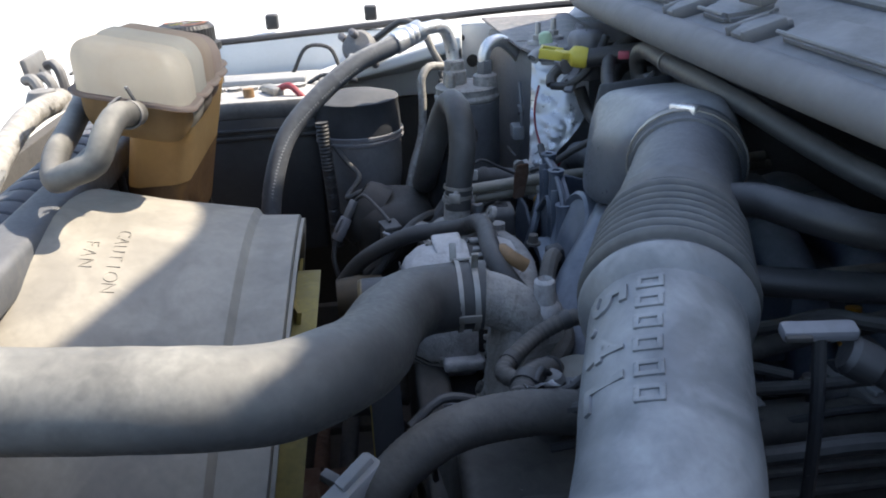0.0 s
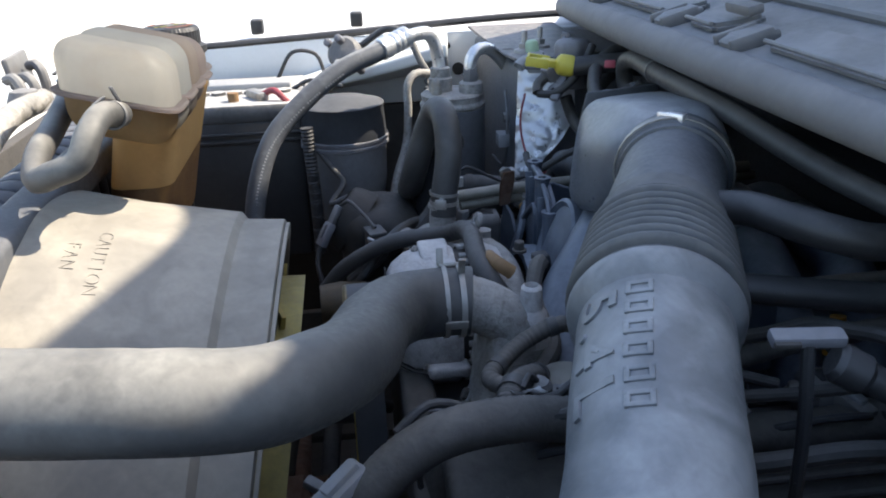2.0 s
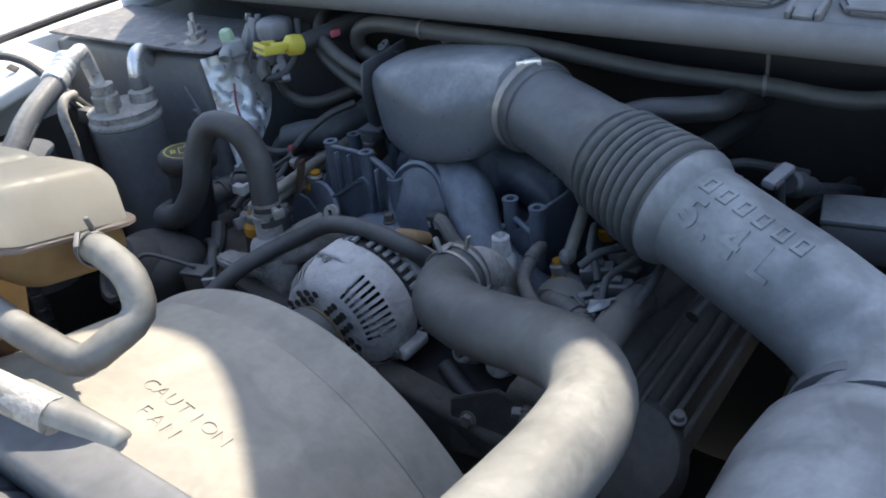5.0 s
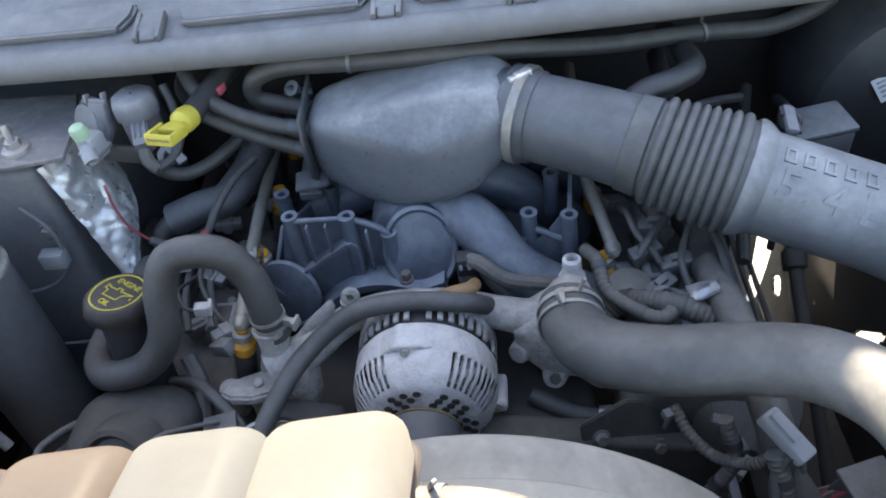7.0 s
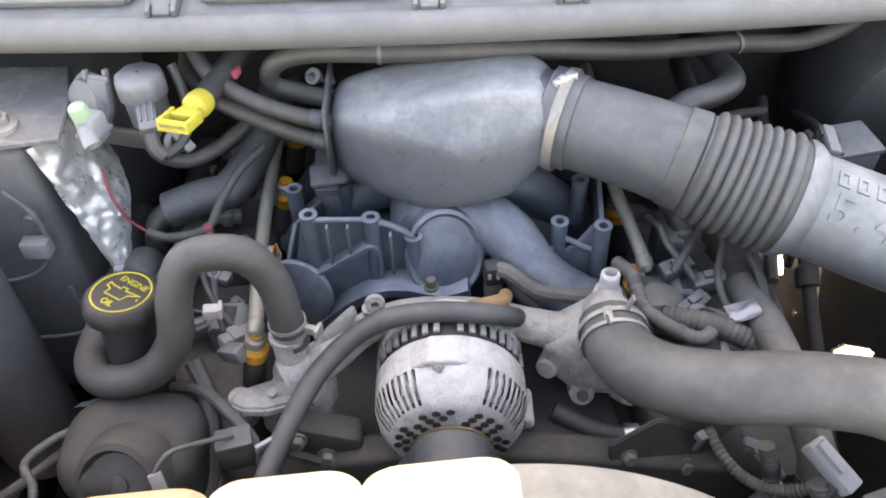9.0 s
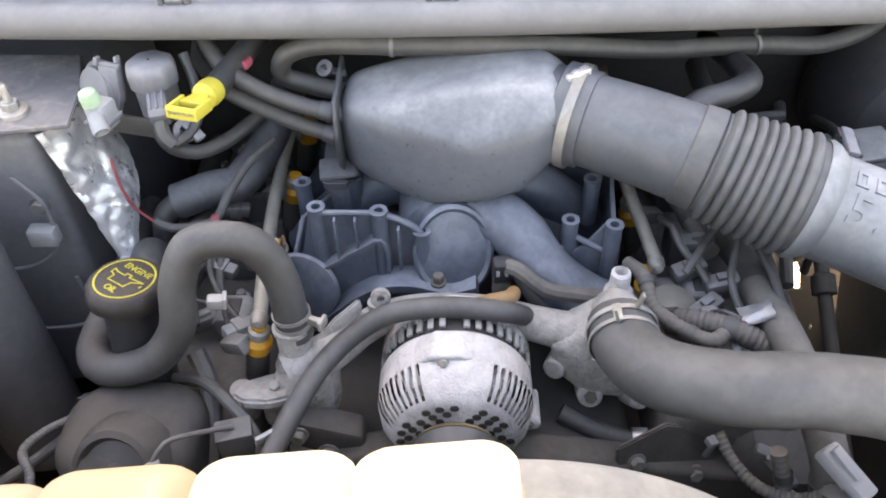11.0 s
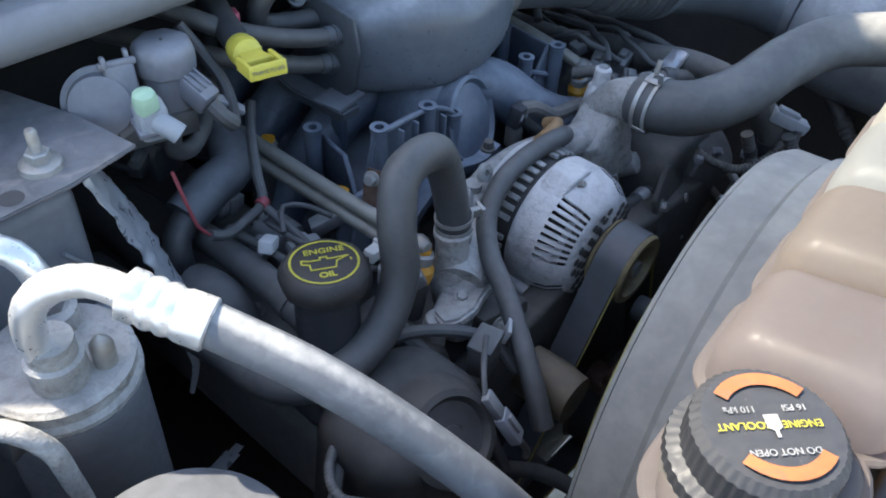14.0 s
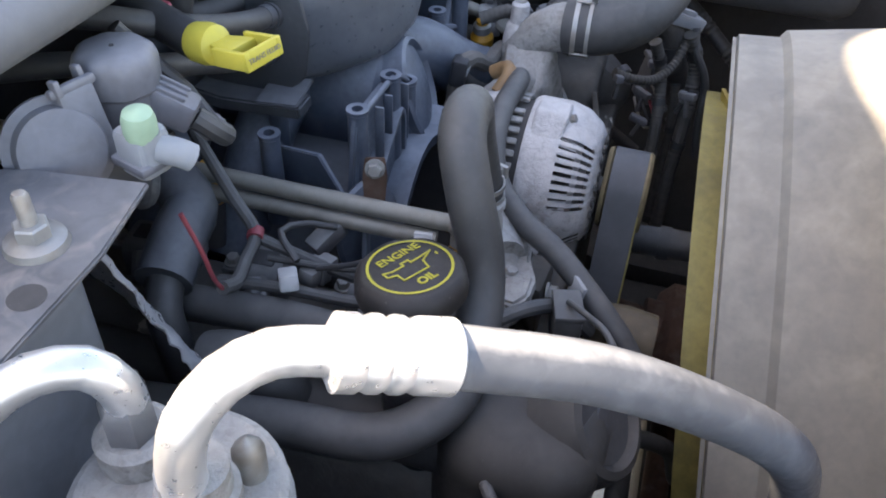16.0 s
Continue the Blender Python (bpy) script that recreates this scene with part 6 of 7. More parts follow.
    part("lid", turned([(0.070, 1.000), (0.069, 1.022), (0.067, 1.045), (0.0685, 1.048), (0.0685, 1.0515), (0.067, 1.0525), (0.060, 1.0535), (0.040, 1.060), (0.020, 1.064), (0.0, 1.065)], c, (0, 0, 1), 48), "reservoir", v, "dusty shallow lid with a thin raised edge")
    w = thing("fender_brace", (-0.72, -0.02, 1.08), "pale painted sheet metal brace along the fender", "brace")
    part("brace", hull([(-0.70, -0.17, 1.045), (-0.79, -0.17, 1.05), (-0.62, 0.10, 1.125), (-0.79, 0.12, 1.13), (-0.70, -0.17, 1.03), (-0.62, 0.10, 1.10), (-0.79, 0.12, 1.05)], 0.006), "paint", w)
    h = thing("fender_grommet", (-0.785, 0.1, 1.05), "dark round holes in the inner fender", "grommet", kind="stuff")
    bm = bmesh.new()
    for y, z, r in ((-0.05, 1.06, 0.010), (0.05, 1.07, 0.012), (0.14, 1.05, 0.012), (0.2, 1.09, 0.008), (0.12, 1.095, 0.006), (0.26, 1.07, 0.009)):
        turned([(r, 0), (r, 0.004), (0, 0.005)], (-0.79, y, z), (1, 0, 0), 16, bm)
    part("hole", bm, "dark", h)


battery_side()


# ---- driver side and rear ----
def purge_hose():
    p = thing("purge_hose", (0.1, 0.28, 1.15), "long straight dusty hose under the cowl with clips", "hose")
    part("hose", tube([(-0.10, 0.251, 1.115), (-0.142, 0.269, 1.115), (-0.168, 0.266, 1.128), (-0.163, 0.261, 1.152), (-0.134, 0.259, 1.166), (-0.031, 0.257, 1.166), (0.105, 0.266, 1.159), (0.231, 0.300, 1.133), (0.341, 0.335, 1.117), (0.436, 0.360, 1.103), (0.503, 0.395, 1.110), (0.54, 0.45, 1.12)], 0.0104, 16), "rubber", p)
    for x, y, z in ((-0.05, 0.257, 1.1665), (0.345, 0.336, 1.1165)):
        bm = ring_on((x, y, z), (1, 0.3 if x > 0 else 0, 0), 0.0108, 0.004)
        block((0.004, 0.004, 0.045), pose(x, y + 0.006, z + 0.030), 0.001, bm=bm)
        part("clip", bm, "connector", p)
    b = thing("brake_booster", (0.62, 0.38, 1.0), "large round black brake booster with a white label", "brake booster")
    part("shell", turned([(0.10, -0.10), (0.145, -0.085), (0.160, -0.06), (0.162, 0.0), (0.165, 0.01), (0.162, 0.02), (0.155, 0.06), (0.10, 0.09)], (0.63, 0.42, 0.98), (0, 1, 0), 56), "rubber_clean", b)
    lab = block((0.055, 0.028, 0.0008), facing((0.572, 0.318, 1.036), (-0.1, -1, 0.9)) @ pose(0, 0, 0.004, 0, 0, 25), 0)
    l = part("label", lab, "white", b, "white paper label")
    bm = bmesh.new()
    for k in range(4):
        block((0.042, 0.0025, 0.0006), facing((0.572, 0.318, 1.036), (-0.1, -1, 0.9)) @ pose(0, 0, 0.004, 0, 0, 25) @ pose(-0.002, -0.008 + 0.0055 * k, 0.0008), 0, bm=bm)
    part("print_bar", bm, "connector", l)
    o = thing("oil_dipstick", (0.41, 0.19, 1.0), "oil dipstick with a flat pale grey handle", "dipstick")
    part("handle", block((0.013, 0.046, 0.009), pose(0.408, 0.190, 1.088, 0, 12, -8), 0.003), "motor", o)
    for dy in (-0.014, 0.014):
        part("slot", block((0.0145, 0.016, 0.004), pose(0.408, 0.190 + dy, 1.088, 0, 12, -8), 0.001), "dark", o)
    part("stem", tube([(0.410, 0.190, 1.085), (0.414, 0.193, 1.03), (0.415, 0.195, 0.9)], 0.0045, 10), "rubber_clean", o)


purge_hose()


def fuel_rails():
    for side, pts, inj in ((-1, [(-0.177, 0.045, 0.995), (-0.182, 0.10, 0.998), (-0.188, 0.20, 1.002), (-0.192, 0.45, 1.005)], (-0.180, 0.036, 0.975)), (1, [(0.220, 0.128, 0.985), (0.210, 0.17, 1.0), (0.200, 0.22, 1.012), (0.20, 0.45, 1.02)], (0.213, 0.122, 0.962))):
        r = thing("fuel_rail", pts[0], "dull yellowed steel fuel rail with amber injectors", "fuel rail", "fuel rails")
        part("rail", tube(pts, 0.0072, 12), "brass", r)
        if side < 0:
            part("rail", tube([(p[0] - 0.006, p[1] + 0.012, p[2] - 0.014) for p in pts], 0.0066, 12), "brass", r)
        part("rail_end", turned([(0.0, -0.009), (0.006, -0.007), (0.009, 0.0), (0.009, 0.006), (0.006, 0.01)], Vector(pts[0]) + Vector((0, -0.006, 0)), (0, 1, 0), 16), "steel", r)
        for k in range(4):
            c = Vector(inj) + Vector((side * -0.002 * k, 0.112 * k, 0.004 * k))
            i = part("injector", turned([(0.012, -0.018), (0.0135, -0.012), (0.0135, -0.004), (0.011, -0.001), (0.007, 0.003), (0.007, 0.018)], c, (side * -0.2, 0, 1), 18), "amber", r, "amber plastic injector")
            part("cup", turned([(0.0105, 0.003), (0.0105, 0.012), (0.008, 0.014)], c, (side * -0.2, 0, 1), 18), "steel", i)
            part("body", turned([(0.012, -0.06), (0.012, -0.0185)], c, (side * -0.2, 0, 1), 16), "dark", i)
            part("plug", block((0.032, 0.017, 0.016), pose(c.x + side * 0.022, c.y - 0.004, c.z - 0.006, 0, side * 25, side * 30), 0.003), "connector", i)
    b = thing("rail_bracket", (-0.15, 0.085, 1.0), "rusty flat steel bracket bolted to the manifold", "bracket")
    part("bracket", plate([(-0.008, -0.035), (0.007, -0.035), (0.010, 0.0), (0.008, 0.016), (-0.008, 0.016), (-0.010, 0.0)], facing((-0.165, 0.115, 1.015), (-1, -0.3, 0.3)), 0.003, 0.0008), "rust", b)
    bolt("bolt", (-0.167, 0.114, 1.025), (-1, -0.3, 0.3), 0.006, 0.008, "steel", b)


fuel_rails()


def wiring():
    def cable(name, pts, r, mat, label, cat="cable", group="", seg=10):
        c = thing(name, pts[0], label, cat, group)
        part("sheath", tube(pts, r, seg), mat, c)
        return c

    def corrugated(name, pts, r, label, mat="harness", pitch=0.006, ribs=0.05):
        c = thing(name, pts[0], label, "wiring loom", "wiring looms")
        line = spline(pts, 0.0016)
        n = len(line)
        L = sum((b - a).length for a, b in zip(line, line[1:]))
        part("conduit", tube(line, lambda f: r * (1 + ribs * math.cos(2 * math.pi * f * L / pitch)), 12, raw=True), mat, c)
        for f in (0.3, 0.74):
            i = int(f * (n - 1))
            part("tape_band", ring_on(line[i], line[min(i + 1, n - 1)] - line[i - 1], r * 1.03, max(0.008, r * 1.1), 0.0008), "rubber", c, "black tape wrap")
        return c
    c = cable("alternator_cable", [(-0.182, -0.125, 0.875), (-0.172, -0.101, 0.907), (-0.155, -0.067, 0.935), (-0.136, -0.032, 0.956), (-0.117, 0.003, 0.967), (-0.087, 0.032, 0.981), (-0.053, 0.043, 0.998), (-0.009, 0.046, 1.005), (0.034, 0.043, 1.006), (0.066, 0.048, 0.995), (0.081, 0.064, 0.972)], 0.0105, "rubber", "thick dusty alternator cable over the crossover", seg=14)
    k = thing("cable_boot", (0.055, 0.065, 0.995), "tan looped cable boot", "boot")
    part("boot", tube([(0.035, 0.062, 0.992), (0.048, 0.055, 1.004), (0.066, 0.060, 1.004), (0.070, 0.075, 0.994)], 0.0075, 12), "copper", k)
    s = thing("temperature_sensor", (0.06, 0.1, 0.99), "small black sensor plug on the manifold", "sensor")
    part("plug", block((0.020, 0.017, 0.030), pose(0.060, 0.108, 0.994, 8, 0, 6), 0.004), "cap", s)
    part("base", turned([(0.010, 0.955), (0.010, 0.975), (0.008, 0.980)], (0.060, 0.110, 0), (0, 0, 1), 20), "grime", s)
    # two slots in the black plug, coloured grey to look lit
    for dx in (-0.0045, 0.0045):
        part("lit_pin_slot", block((0.0035, 0.002, 0.009), pose(0.060 + dx, 0.0988, 0.997, 8, 0, 6), 0.0006), "grey", s)
    cable("sensor_wire", [(0.062, 0.108, 1.0), (0.075, 0.10, 1.002), (0.10, 0.09, 0.985), (0.14, 0.092, 0.972), (0.18, 0.09, 0.965), (0.21, 0.07, 0.955), (0.25, 0.06, 0.95)], 0.0085, "harness", "taped sensor wire along the manifold", "cable")
    corrugated("wiring_loom", [(0.305, 0.40, 0.945), (0.312, 0.22, 0.948), (0.320, 0.145, 0.966), (0.316, 0.085, 0.978), (0.321, 0.026, 0.990), (0.328, -0.037, 0.983), (0.341, -0.085, 0.948), (0.352, -0.100, 0.90), (0.378, -0.118, 0.85), (0.39, -0.125, 0.78)], 0.0175, "thick dusty corrugated wiring loom over the cam cover", pitch=0.0055, ribs=0.018)
    corrugated("wiring_loom", [(0.31, 0.02, 0.975), (0.275, 0.035, 0.985), (0.25, 0.05, 0.978), (0.22, 0.065, 0.962), (0.20, 0.055, 0.95)], 0.0115, "taped branch loom beside the thermostat housing")
    corrugated("wiring_loom", [(0.275, 0.035, 0.985), (0.255, 0.02, 0.985), (0.235, 0.03, 0.985), (0.205, 0.06, 0.99), (0.20, 0.09, 1.0), (0.19, 0.12, 0.99)], 0.0075, "thin corrugated loom climbing to the intake")
    corrugated("wiring_loom", [(0.28, 0.14, 0.985), (0.265, 0.20, 0.985), (0.25, 0.28, 0.99), (0.25, 0.38, 1.0)], 0.009, "thin loom along the fuel rail")
    g = thing("grey_connector", (0.33, -0.09, 0.97), "pale grey plastic connector on a loom", "connector")
    part("housing", block((0.052, 0.020, 0.016), along((0.345, -0.105, 0.958), (0.318, -0.07, 0.975)), 0.003), "grey", g)
    part("latch", block((0.03, 0.010, 0.006), along((0.343, -0.103, 0.970), (0.318, -0.07, 0.987)), 0.001), "grey", g)
    cable("connector_wire", [(0.31, -0.06, 0.98), (0.295, -0.035, 0.992), (0.29, -0.01, 0.985), (0.30, 0.01, 0.975)], 0.004, "rubber_clean", "thin black connector wire")
    t = thing("ignition_coil", (0.232, 0.087, 0.96), "round tarnished cap on the coil", "cap")
    part("disc", turned([(0.024, 0.0), (0.026, 0.003), (0.024, 0.006), (0.008, 0.008), (0.0, 0.009)], (0.234, 0.086, 0.960), (0.15, -0.15, 1), 28), "brass", t)
    for p, a in (((0.255, 0.125, 0.975), 20), ((0.27, 0.16, 0.98), -10), ((0.265, 0.08, 0.965), 35), ((0.285, 0.105, 0.975), 10)):
        c = thing("coil_connector", p, "small dark ignition coil connector", "connector", "coil connectors")
        part("housing", block((0.036, 0.018, 0.016), pose(*p, 5, -8, a), 0.003), "connector", c)
        part("latch", block((0.014, 0.008, 0.006), pose(p[0], p[1], p[2] + 0.010, 5, -8, a), 0.001), "connector", c)
    w = thing("white_connector", (-0.27, 0.143, 0.99), "small white plug on a black wire", "connector")
    part("housing", block((0.020, 0.014, 0.013), pose(-0.272, 0.143, 0.990, 0, 20, 30), 0.002), "white", w)
    w = thing("white_connector", (-0.221, 0.058, 1.0), "small white plug hanging behind the heater hose", "connector")
    part("housing", block((0.018, 0.012, 0.012), pose(-0.221, 0.058, 1.002, 0, 8, 8), 0.002), "white", w)
    part("collar", block((0.004, 0.014, 0.014), pose(-0.213, 0.059, 1.003, 0, 8, 8), 0.001), "white", w)
    cable("plug_wire", [(-0.229, 0.057, 1.001), (-0.242, 0.060, 1.004), (-0.250, 0.075, 1.012), (-0.252, 0.10, 1.0), (-0.25, 0.13, 0.985)], 0.0022, "rubber_clean", "thin black wire behind a white plug", "wire")
    cable("red_wire", [(-0.335, 0.175, 1.09), (-0.332, 0.168, 1.06), (-0.325, 0.168, 1.03), (-0.312, 0.172, 1.008)], 0.0016, "red", "thin red wire beside the foil", "wire")
    cable("black_wire", [(-0.312, 0.172, 1.008), (-0.295, 0.172, 0.998), (-0.27, 0.178, 0.995), (-0.247, 0.180, 1.003), (-0.235, 0.20, 1.02), (-0.215, 0.23, 1.04), (-0.19, 0.26, 1.05)], 0.005, "rubber", "black wire looping to the rear")
    cable("black_wire", [(-0.247, 0.178, 1.0), (-0.24, 0.15, 0.985), (-0.235, 0.11, 0.97), (-0.22, 0.07, 0.955)], 0.0045, "rubber", "black wire along the cam cover")
    r = thing("wire_mark", (-0.247, 0.18, 1.003), "red tape mark on a wire", "tape")
    part("tape", ring_on((-0.247, 0.180, 1.003), (1, 0.3, 0.2), 0.005, 0.008), "red", r)
    cable("ground_cable", [(-0.60, -0.12, 0.86), (-0.50, -0.11, 0.88), (-0.42, -0.08, 0.90), (-0.36, -0.04, 0.92), (-0.33, -0.01, 0.925)], 0.0055, "rubber", "thin black cable across the pump")
    cable("pump_hose", [(-0.245, 0.03, 0.96), (-0.232, 0.01, 0.94), (-0.225, -0.02, 0.92), (-0.225, -0.06, 0.89), (-0.24, -0.09, 0.86)], 0.010, "rubber", "short dark hose behind the pump", "hose")
    corrugated("wiring_loom", [(-0.235, 0.0, 0.93), (-0.222, -0.04, 0.90), (-0.215, -0.08, 0.87), (-0.21, -0.11, 0.82)], 0.006, "thin corrugated loom beside the pump", "rubber_clean", 0.004)
    c = thing("dark_connector", (-0.19, -0.055, 0.955), "square dark connector on a bracket", "connector")
    part("housing", block((0.032, 0.022, 0.034), pose(-0.192, -0.055, 0.930, 0, 0, 15), 0.003), "rubber", c)
    part("lid", block((0.034, 0.024, 0.006), pose(-0.192, -0.055, 0.950, 0, 0, 15), 0.002), "rubber", c)
    cable("thin_wire", [(-0.192, -0.055, 0.955), (-0.215, -0.070, 0.968), (-0.24, -0.088, 0.978), (-0.251, -0.100, 0.966)], 0.0026, "rubber", "thin wire to a hanging plug", "wire")
    c = thing("hanging_plug", (-0.25, -0.105, 0.95), "dark two part plug hanging on a wire", "connector")
    top, end = Vector((-0.251, -0.100, 0.968)), Vector((-0.236, -0.128, 0.920))
    part("plug", block((0.028, 0.013, 0.008), along(top, end) @ pose(0.014, 0, 0), 0.002), "connector", c)
    part("socket", block((0.034, 0.016, 0.011), along(top, end) @ pose(0.043, 0, 0), 0.002), "motor", c)
    part("latch", block((0.020, 0.006, 0.004), along(top, end) @ pose(0.040, 0, 0.007), 0.001), "connector", c)
    part("tail", tube([top.lerp(end, 1.05), top.lerp(end, 1.25) + Vector((0.006, 0, -0.01)), Vector((-0.215, -0.13, 0.87))], 0.0035, 8), "rubber_clean", c)


wiring()


# ---- small things round the engine ----
def ignition_coils():
    sets = [(-1, [(-0.222, 0.095, 0.945), (-0.225, 0.19, 0.948), (-0.228, 0.29, 0.95), (-0.23, 0.39, 0.95)]), (1, [(0.268, 0.115, 0.955), (0.272, 0.205, 0.96), (0.274, 0.30, 0.962), (0.275, 0.39, 0.965)])]
    first = None
    for side, places in sets:
        for k, p in enumerate(places):
            if first is None:
                c = thing("ignition_coil", p, "dusty black ignition coil bolted into the cam cover", "ignition coil", "ignition coils")
                x, y, z = p
                body = part("coil_body", hull([(x + dx, y + dy, z + dz) for dx, dz in ((-0.020, -0.045), (0.020, -0.045), (-0.021, 0.002), (0.021, 0.002), (-0.014, 0.010), (0.014, 0.010)) for dy in (-0.019, 0.019)], 0.004, 2), "connector", c)
                part("top_recess", hull([(x + dx, y + dy, z + dz) for dx in (-0.009, 0.009) for dy in (-0.012, 0.012) for dz in (0.008, 0.0115)], 0.002, 2), "rubber_clean", body)
                part("plug", block((0.030, 0.018, 0.017), pose(x - 0.030, y - 0.006, z - 0.004, 0, -12, 20), 0.003), "connector", c)
                part("latch", block((0.016, 0.008, 0.005), pose(x - 0.030, y - 0.006, z + 0.007, 0, -12, 20), 0.001), "grey", c)
                bolt("bolt", (x + 0.002, y + 0.028, z - 0.004), (0, 0, 1), 0.0055, 0.008, "steel", c)
                part("bolt_ear", block((0.016, 0.020, 0.006), pose(x + 0.002, y + 0.026, z - 0.008), 0.002), "connector", c)
                part("boot", turned([(0.016, -0.08), (0.017, -0.045)], p, (0, 0, 1), 16), "rubber_clean", c)
                part("wire", tube([(x - 0.044, y - 0.010, z - 0.003), (x - 0.052, y + 0.004, z + 0.004), (x - 0.050, y + 0.03, z + 0.003), (x - 0.046, y + 0.07, z - 0.004)], 0.0035, 8), "rubber_clean", c)
                first, base = c, Vector(p)
            else:
                turn = Matrix.Rotation(math.pi if side > 0 else 0.06 * k, 4, "Z")
                copy_thing(first, Matrix.Translation(p) @ turn)


ignition_coils()


def driver_clutter():
    d = thing("coil_stalk", (0.232, 0.081, 0.95), "dark stalk under the tarnished disc", "stalk")
    part("stalk", turned([(0.010, -0.055), (0.009, -0.012), (0.013, -0.009), (0.013, -0.001)], (0.234, 0.086, 0.960), (0.15, -0.15, 1), 16), "rubber_clean", d)
    k = thing("foil_scrap", (-0.40, 0.08, 0.82), "torn crinkled scrap of silver foil below the hose", "scrap")
    bm = bmesh.new()
    grid = [[bm.verts.new(Vector((-0.425 + 0.010 * i, 0.072 + 0.005 * j + 0.002 * i, 0.826 - 0.004 * j)) + Vector((0, -0.5, 1)) * 0.008 * noise.noise(Vector((i * 0.9, j * 1.1, 8)))) for j in range(6)] for i in range(7)]
    for i in range(6):
        for j in range(5):
            if (i, j) not in ((0, 0), (5, 4), (5, 0), (0, 4)):
                bm.faces.new((grid[i][j], grid[i + 1][j], grid[i + 1][j + 1], grid[i][j + 1]))
    bmesh.ops.delete(bm, geom=[v for v in bm.verts if not v.link_faces], context="VERTS")
    bmesh.ops.solidify(bm, geom=list(bm.faces), thickness=0.0006)
    part("scrap", bm, "foil", k)
    s = thing("foil_scrap", (0.298, 0.039, 0.997), "torn scrap of pale foil tape on the loom", "scrap")
    bm = bmesh.new()
    grid = [[bm.verts.new(Vector((0.283 + 0.007 * i, 0.030 + 0.006 * j, 0.990)) + Vector((0, 0, 0.006)) * noise.noise(Vector((i * 1.7, j * 1.9, 5))) + Vector((0.002 * (j % 2), 0, 0.004 * i))) for j in range(5)] for i in range(5)]
    for i in range(4):
        for j in range(4):
            bm.faces.new((grid[i][j], grid[i + 1][j], grid[i + 1][j + 1], grid[i][j + 1]))
    bmesh.ops.solidify(bm, geom=list(bm.faces), thickness=0.0006)
    part("scrap", bm, "foil", s)
    t = thing("oil_pressure_sender", (0.262, 0.055, 0.96), "small round dusty sender with a wire", "sender")
    part("body", turned([(0.011, 0.925), (0.011, 0.968), (0.0135, 0.970), (0.0135, 0.980), (0.010, 0.984), (0.0, 0.985)], (0.262, 0.056, 0), (0, 0, 1), 18), "connector", t)
    part("wire", tube([(0.262, 0.056, 0.984), (0.270, 0.048, 0.994), (0.285, 0.04, 0.992)], 0.003, 8), "rubber_clean", t)
    w = thing("water_pump_hose", (0.2, 0.0, 0.86), "dark bypass hose with a pale clamp below the thermostat", "hose")
    part("hose", tube([(0.12, 0.02, 0.872), (0.155, 0.005, 0.862), (0.19, -0.005, 0.858), (0.24, -0.005, 0.860), (0.29, 0.01, 0.85)], 0.0105, 14), "rubber", w)
    part("clamp", ring_on((0.20, -0.005, 0.858), (1, -0.05, 0.05), 0.0115, 0.016, 0.0015), "alu_pipe", w, "pale metal sleeve")
    c = thing("crank_sensor", (0.275, -0.01, 0.80), "grey sensor plug with a pale tip", "sensor")
    part("plug", block((0.036, 0.026, 0.030), pose(0.272, -0.012, 0.815, 10, 8, 20), 0.004), "connector", c)
    part("collar", block((0.044, 0.032, 0.008), pose(0.272, -0.012, 0.833, 10, 8, 20), 0.003), "connector", c)
    part("tip", tube([(0.275, -0.02, 0.80), (0.282, -0.035, 0.775), (0.286, -0.042, 0.76)], lambda f: 0.009 - 0.004 * f, 12), "grey", c, "pale tip")
    lines = [([(0.30, 0.24, 0.985), (0.285, 0.16, 1.0), (0.262, 0.125, 1.002), (0.245, 0.105, 0.99)], 0.0045, "dark wire arching over the connectors"),
             ([(0.32, 0.22, 0.985), (0.300, 0.13, 1.005), (0.285, 0.085, 0.998), (0.292, 0.05, 0.985)], 0.0038, "thin dark wire between the connectors"),
             ([(0.235, 0.19, 0.99), (0.238, 0.15, 1.012), (0.25, 0.118, 1.0), (0.268, 0.10, 0.982)], 0.004, "thin dark wire beside the fuel rail"),
             ([(0.33, 0.02, 0.995), (0.328, 0.09, 0.998), (0.325, 0.18, 0.995), (0.322, 0.30, 0.99)], 0.005, "black cable tied along the loom"),
             ([(0.25, 0.22, 1.0), (0.29, 0.27, 1.03), (0.34, 0.30, 1.04), (0.40, 0.34, 1.02)], 0.006, "dark cable crossing behind the intake duct"),
             ([(0.36, 0.12, 0.955), (0.38, 0.20, 0.975), (0.40, 0.30, 0.985), (0.43, 0.42, 0.98)], 0.0075, "dark hose along the driver side"),
             ([(0.345, -0.12, 0.95), (0.335, -0.14, 0.90), (0.325, -0.15, 0.85), (0.32, -0.16, 0.78)], 0.0055, "black wire dropping from the grey connector")]
    for j, (pts, r, lab) in enumerate(lines):
        k = thing("wire", pts[0], lab, "wire", "loose wires")
        way = [Vector(p) for p in pts]
        loose = [way[0]]
        for p, q in zip(way, way[1:]):
            w = noise.noise_vector(p * 31 + Vector((j, 0, 0))) * 0.010
            loose += [p.lerp(q, 0.5) + w, q]
        part("sheath", tube(loose, r, 10), "rubber", k)
    k = thing("corrugated_tube", (0.28, -0.06, 0.9), "thin ribbed grey tube drooping to the connector", "conduit")
    line = spline([(0.262, -0.035, 0.915), (0.272, -0.06, 0.905), (0.292, -0.085, 0.90), (0.318, -0.105, 0.915), (0.335, -0.112, 0.935)], 0.0016)
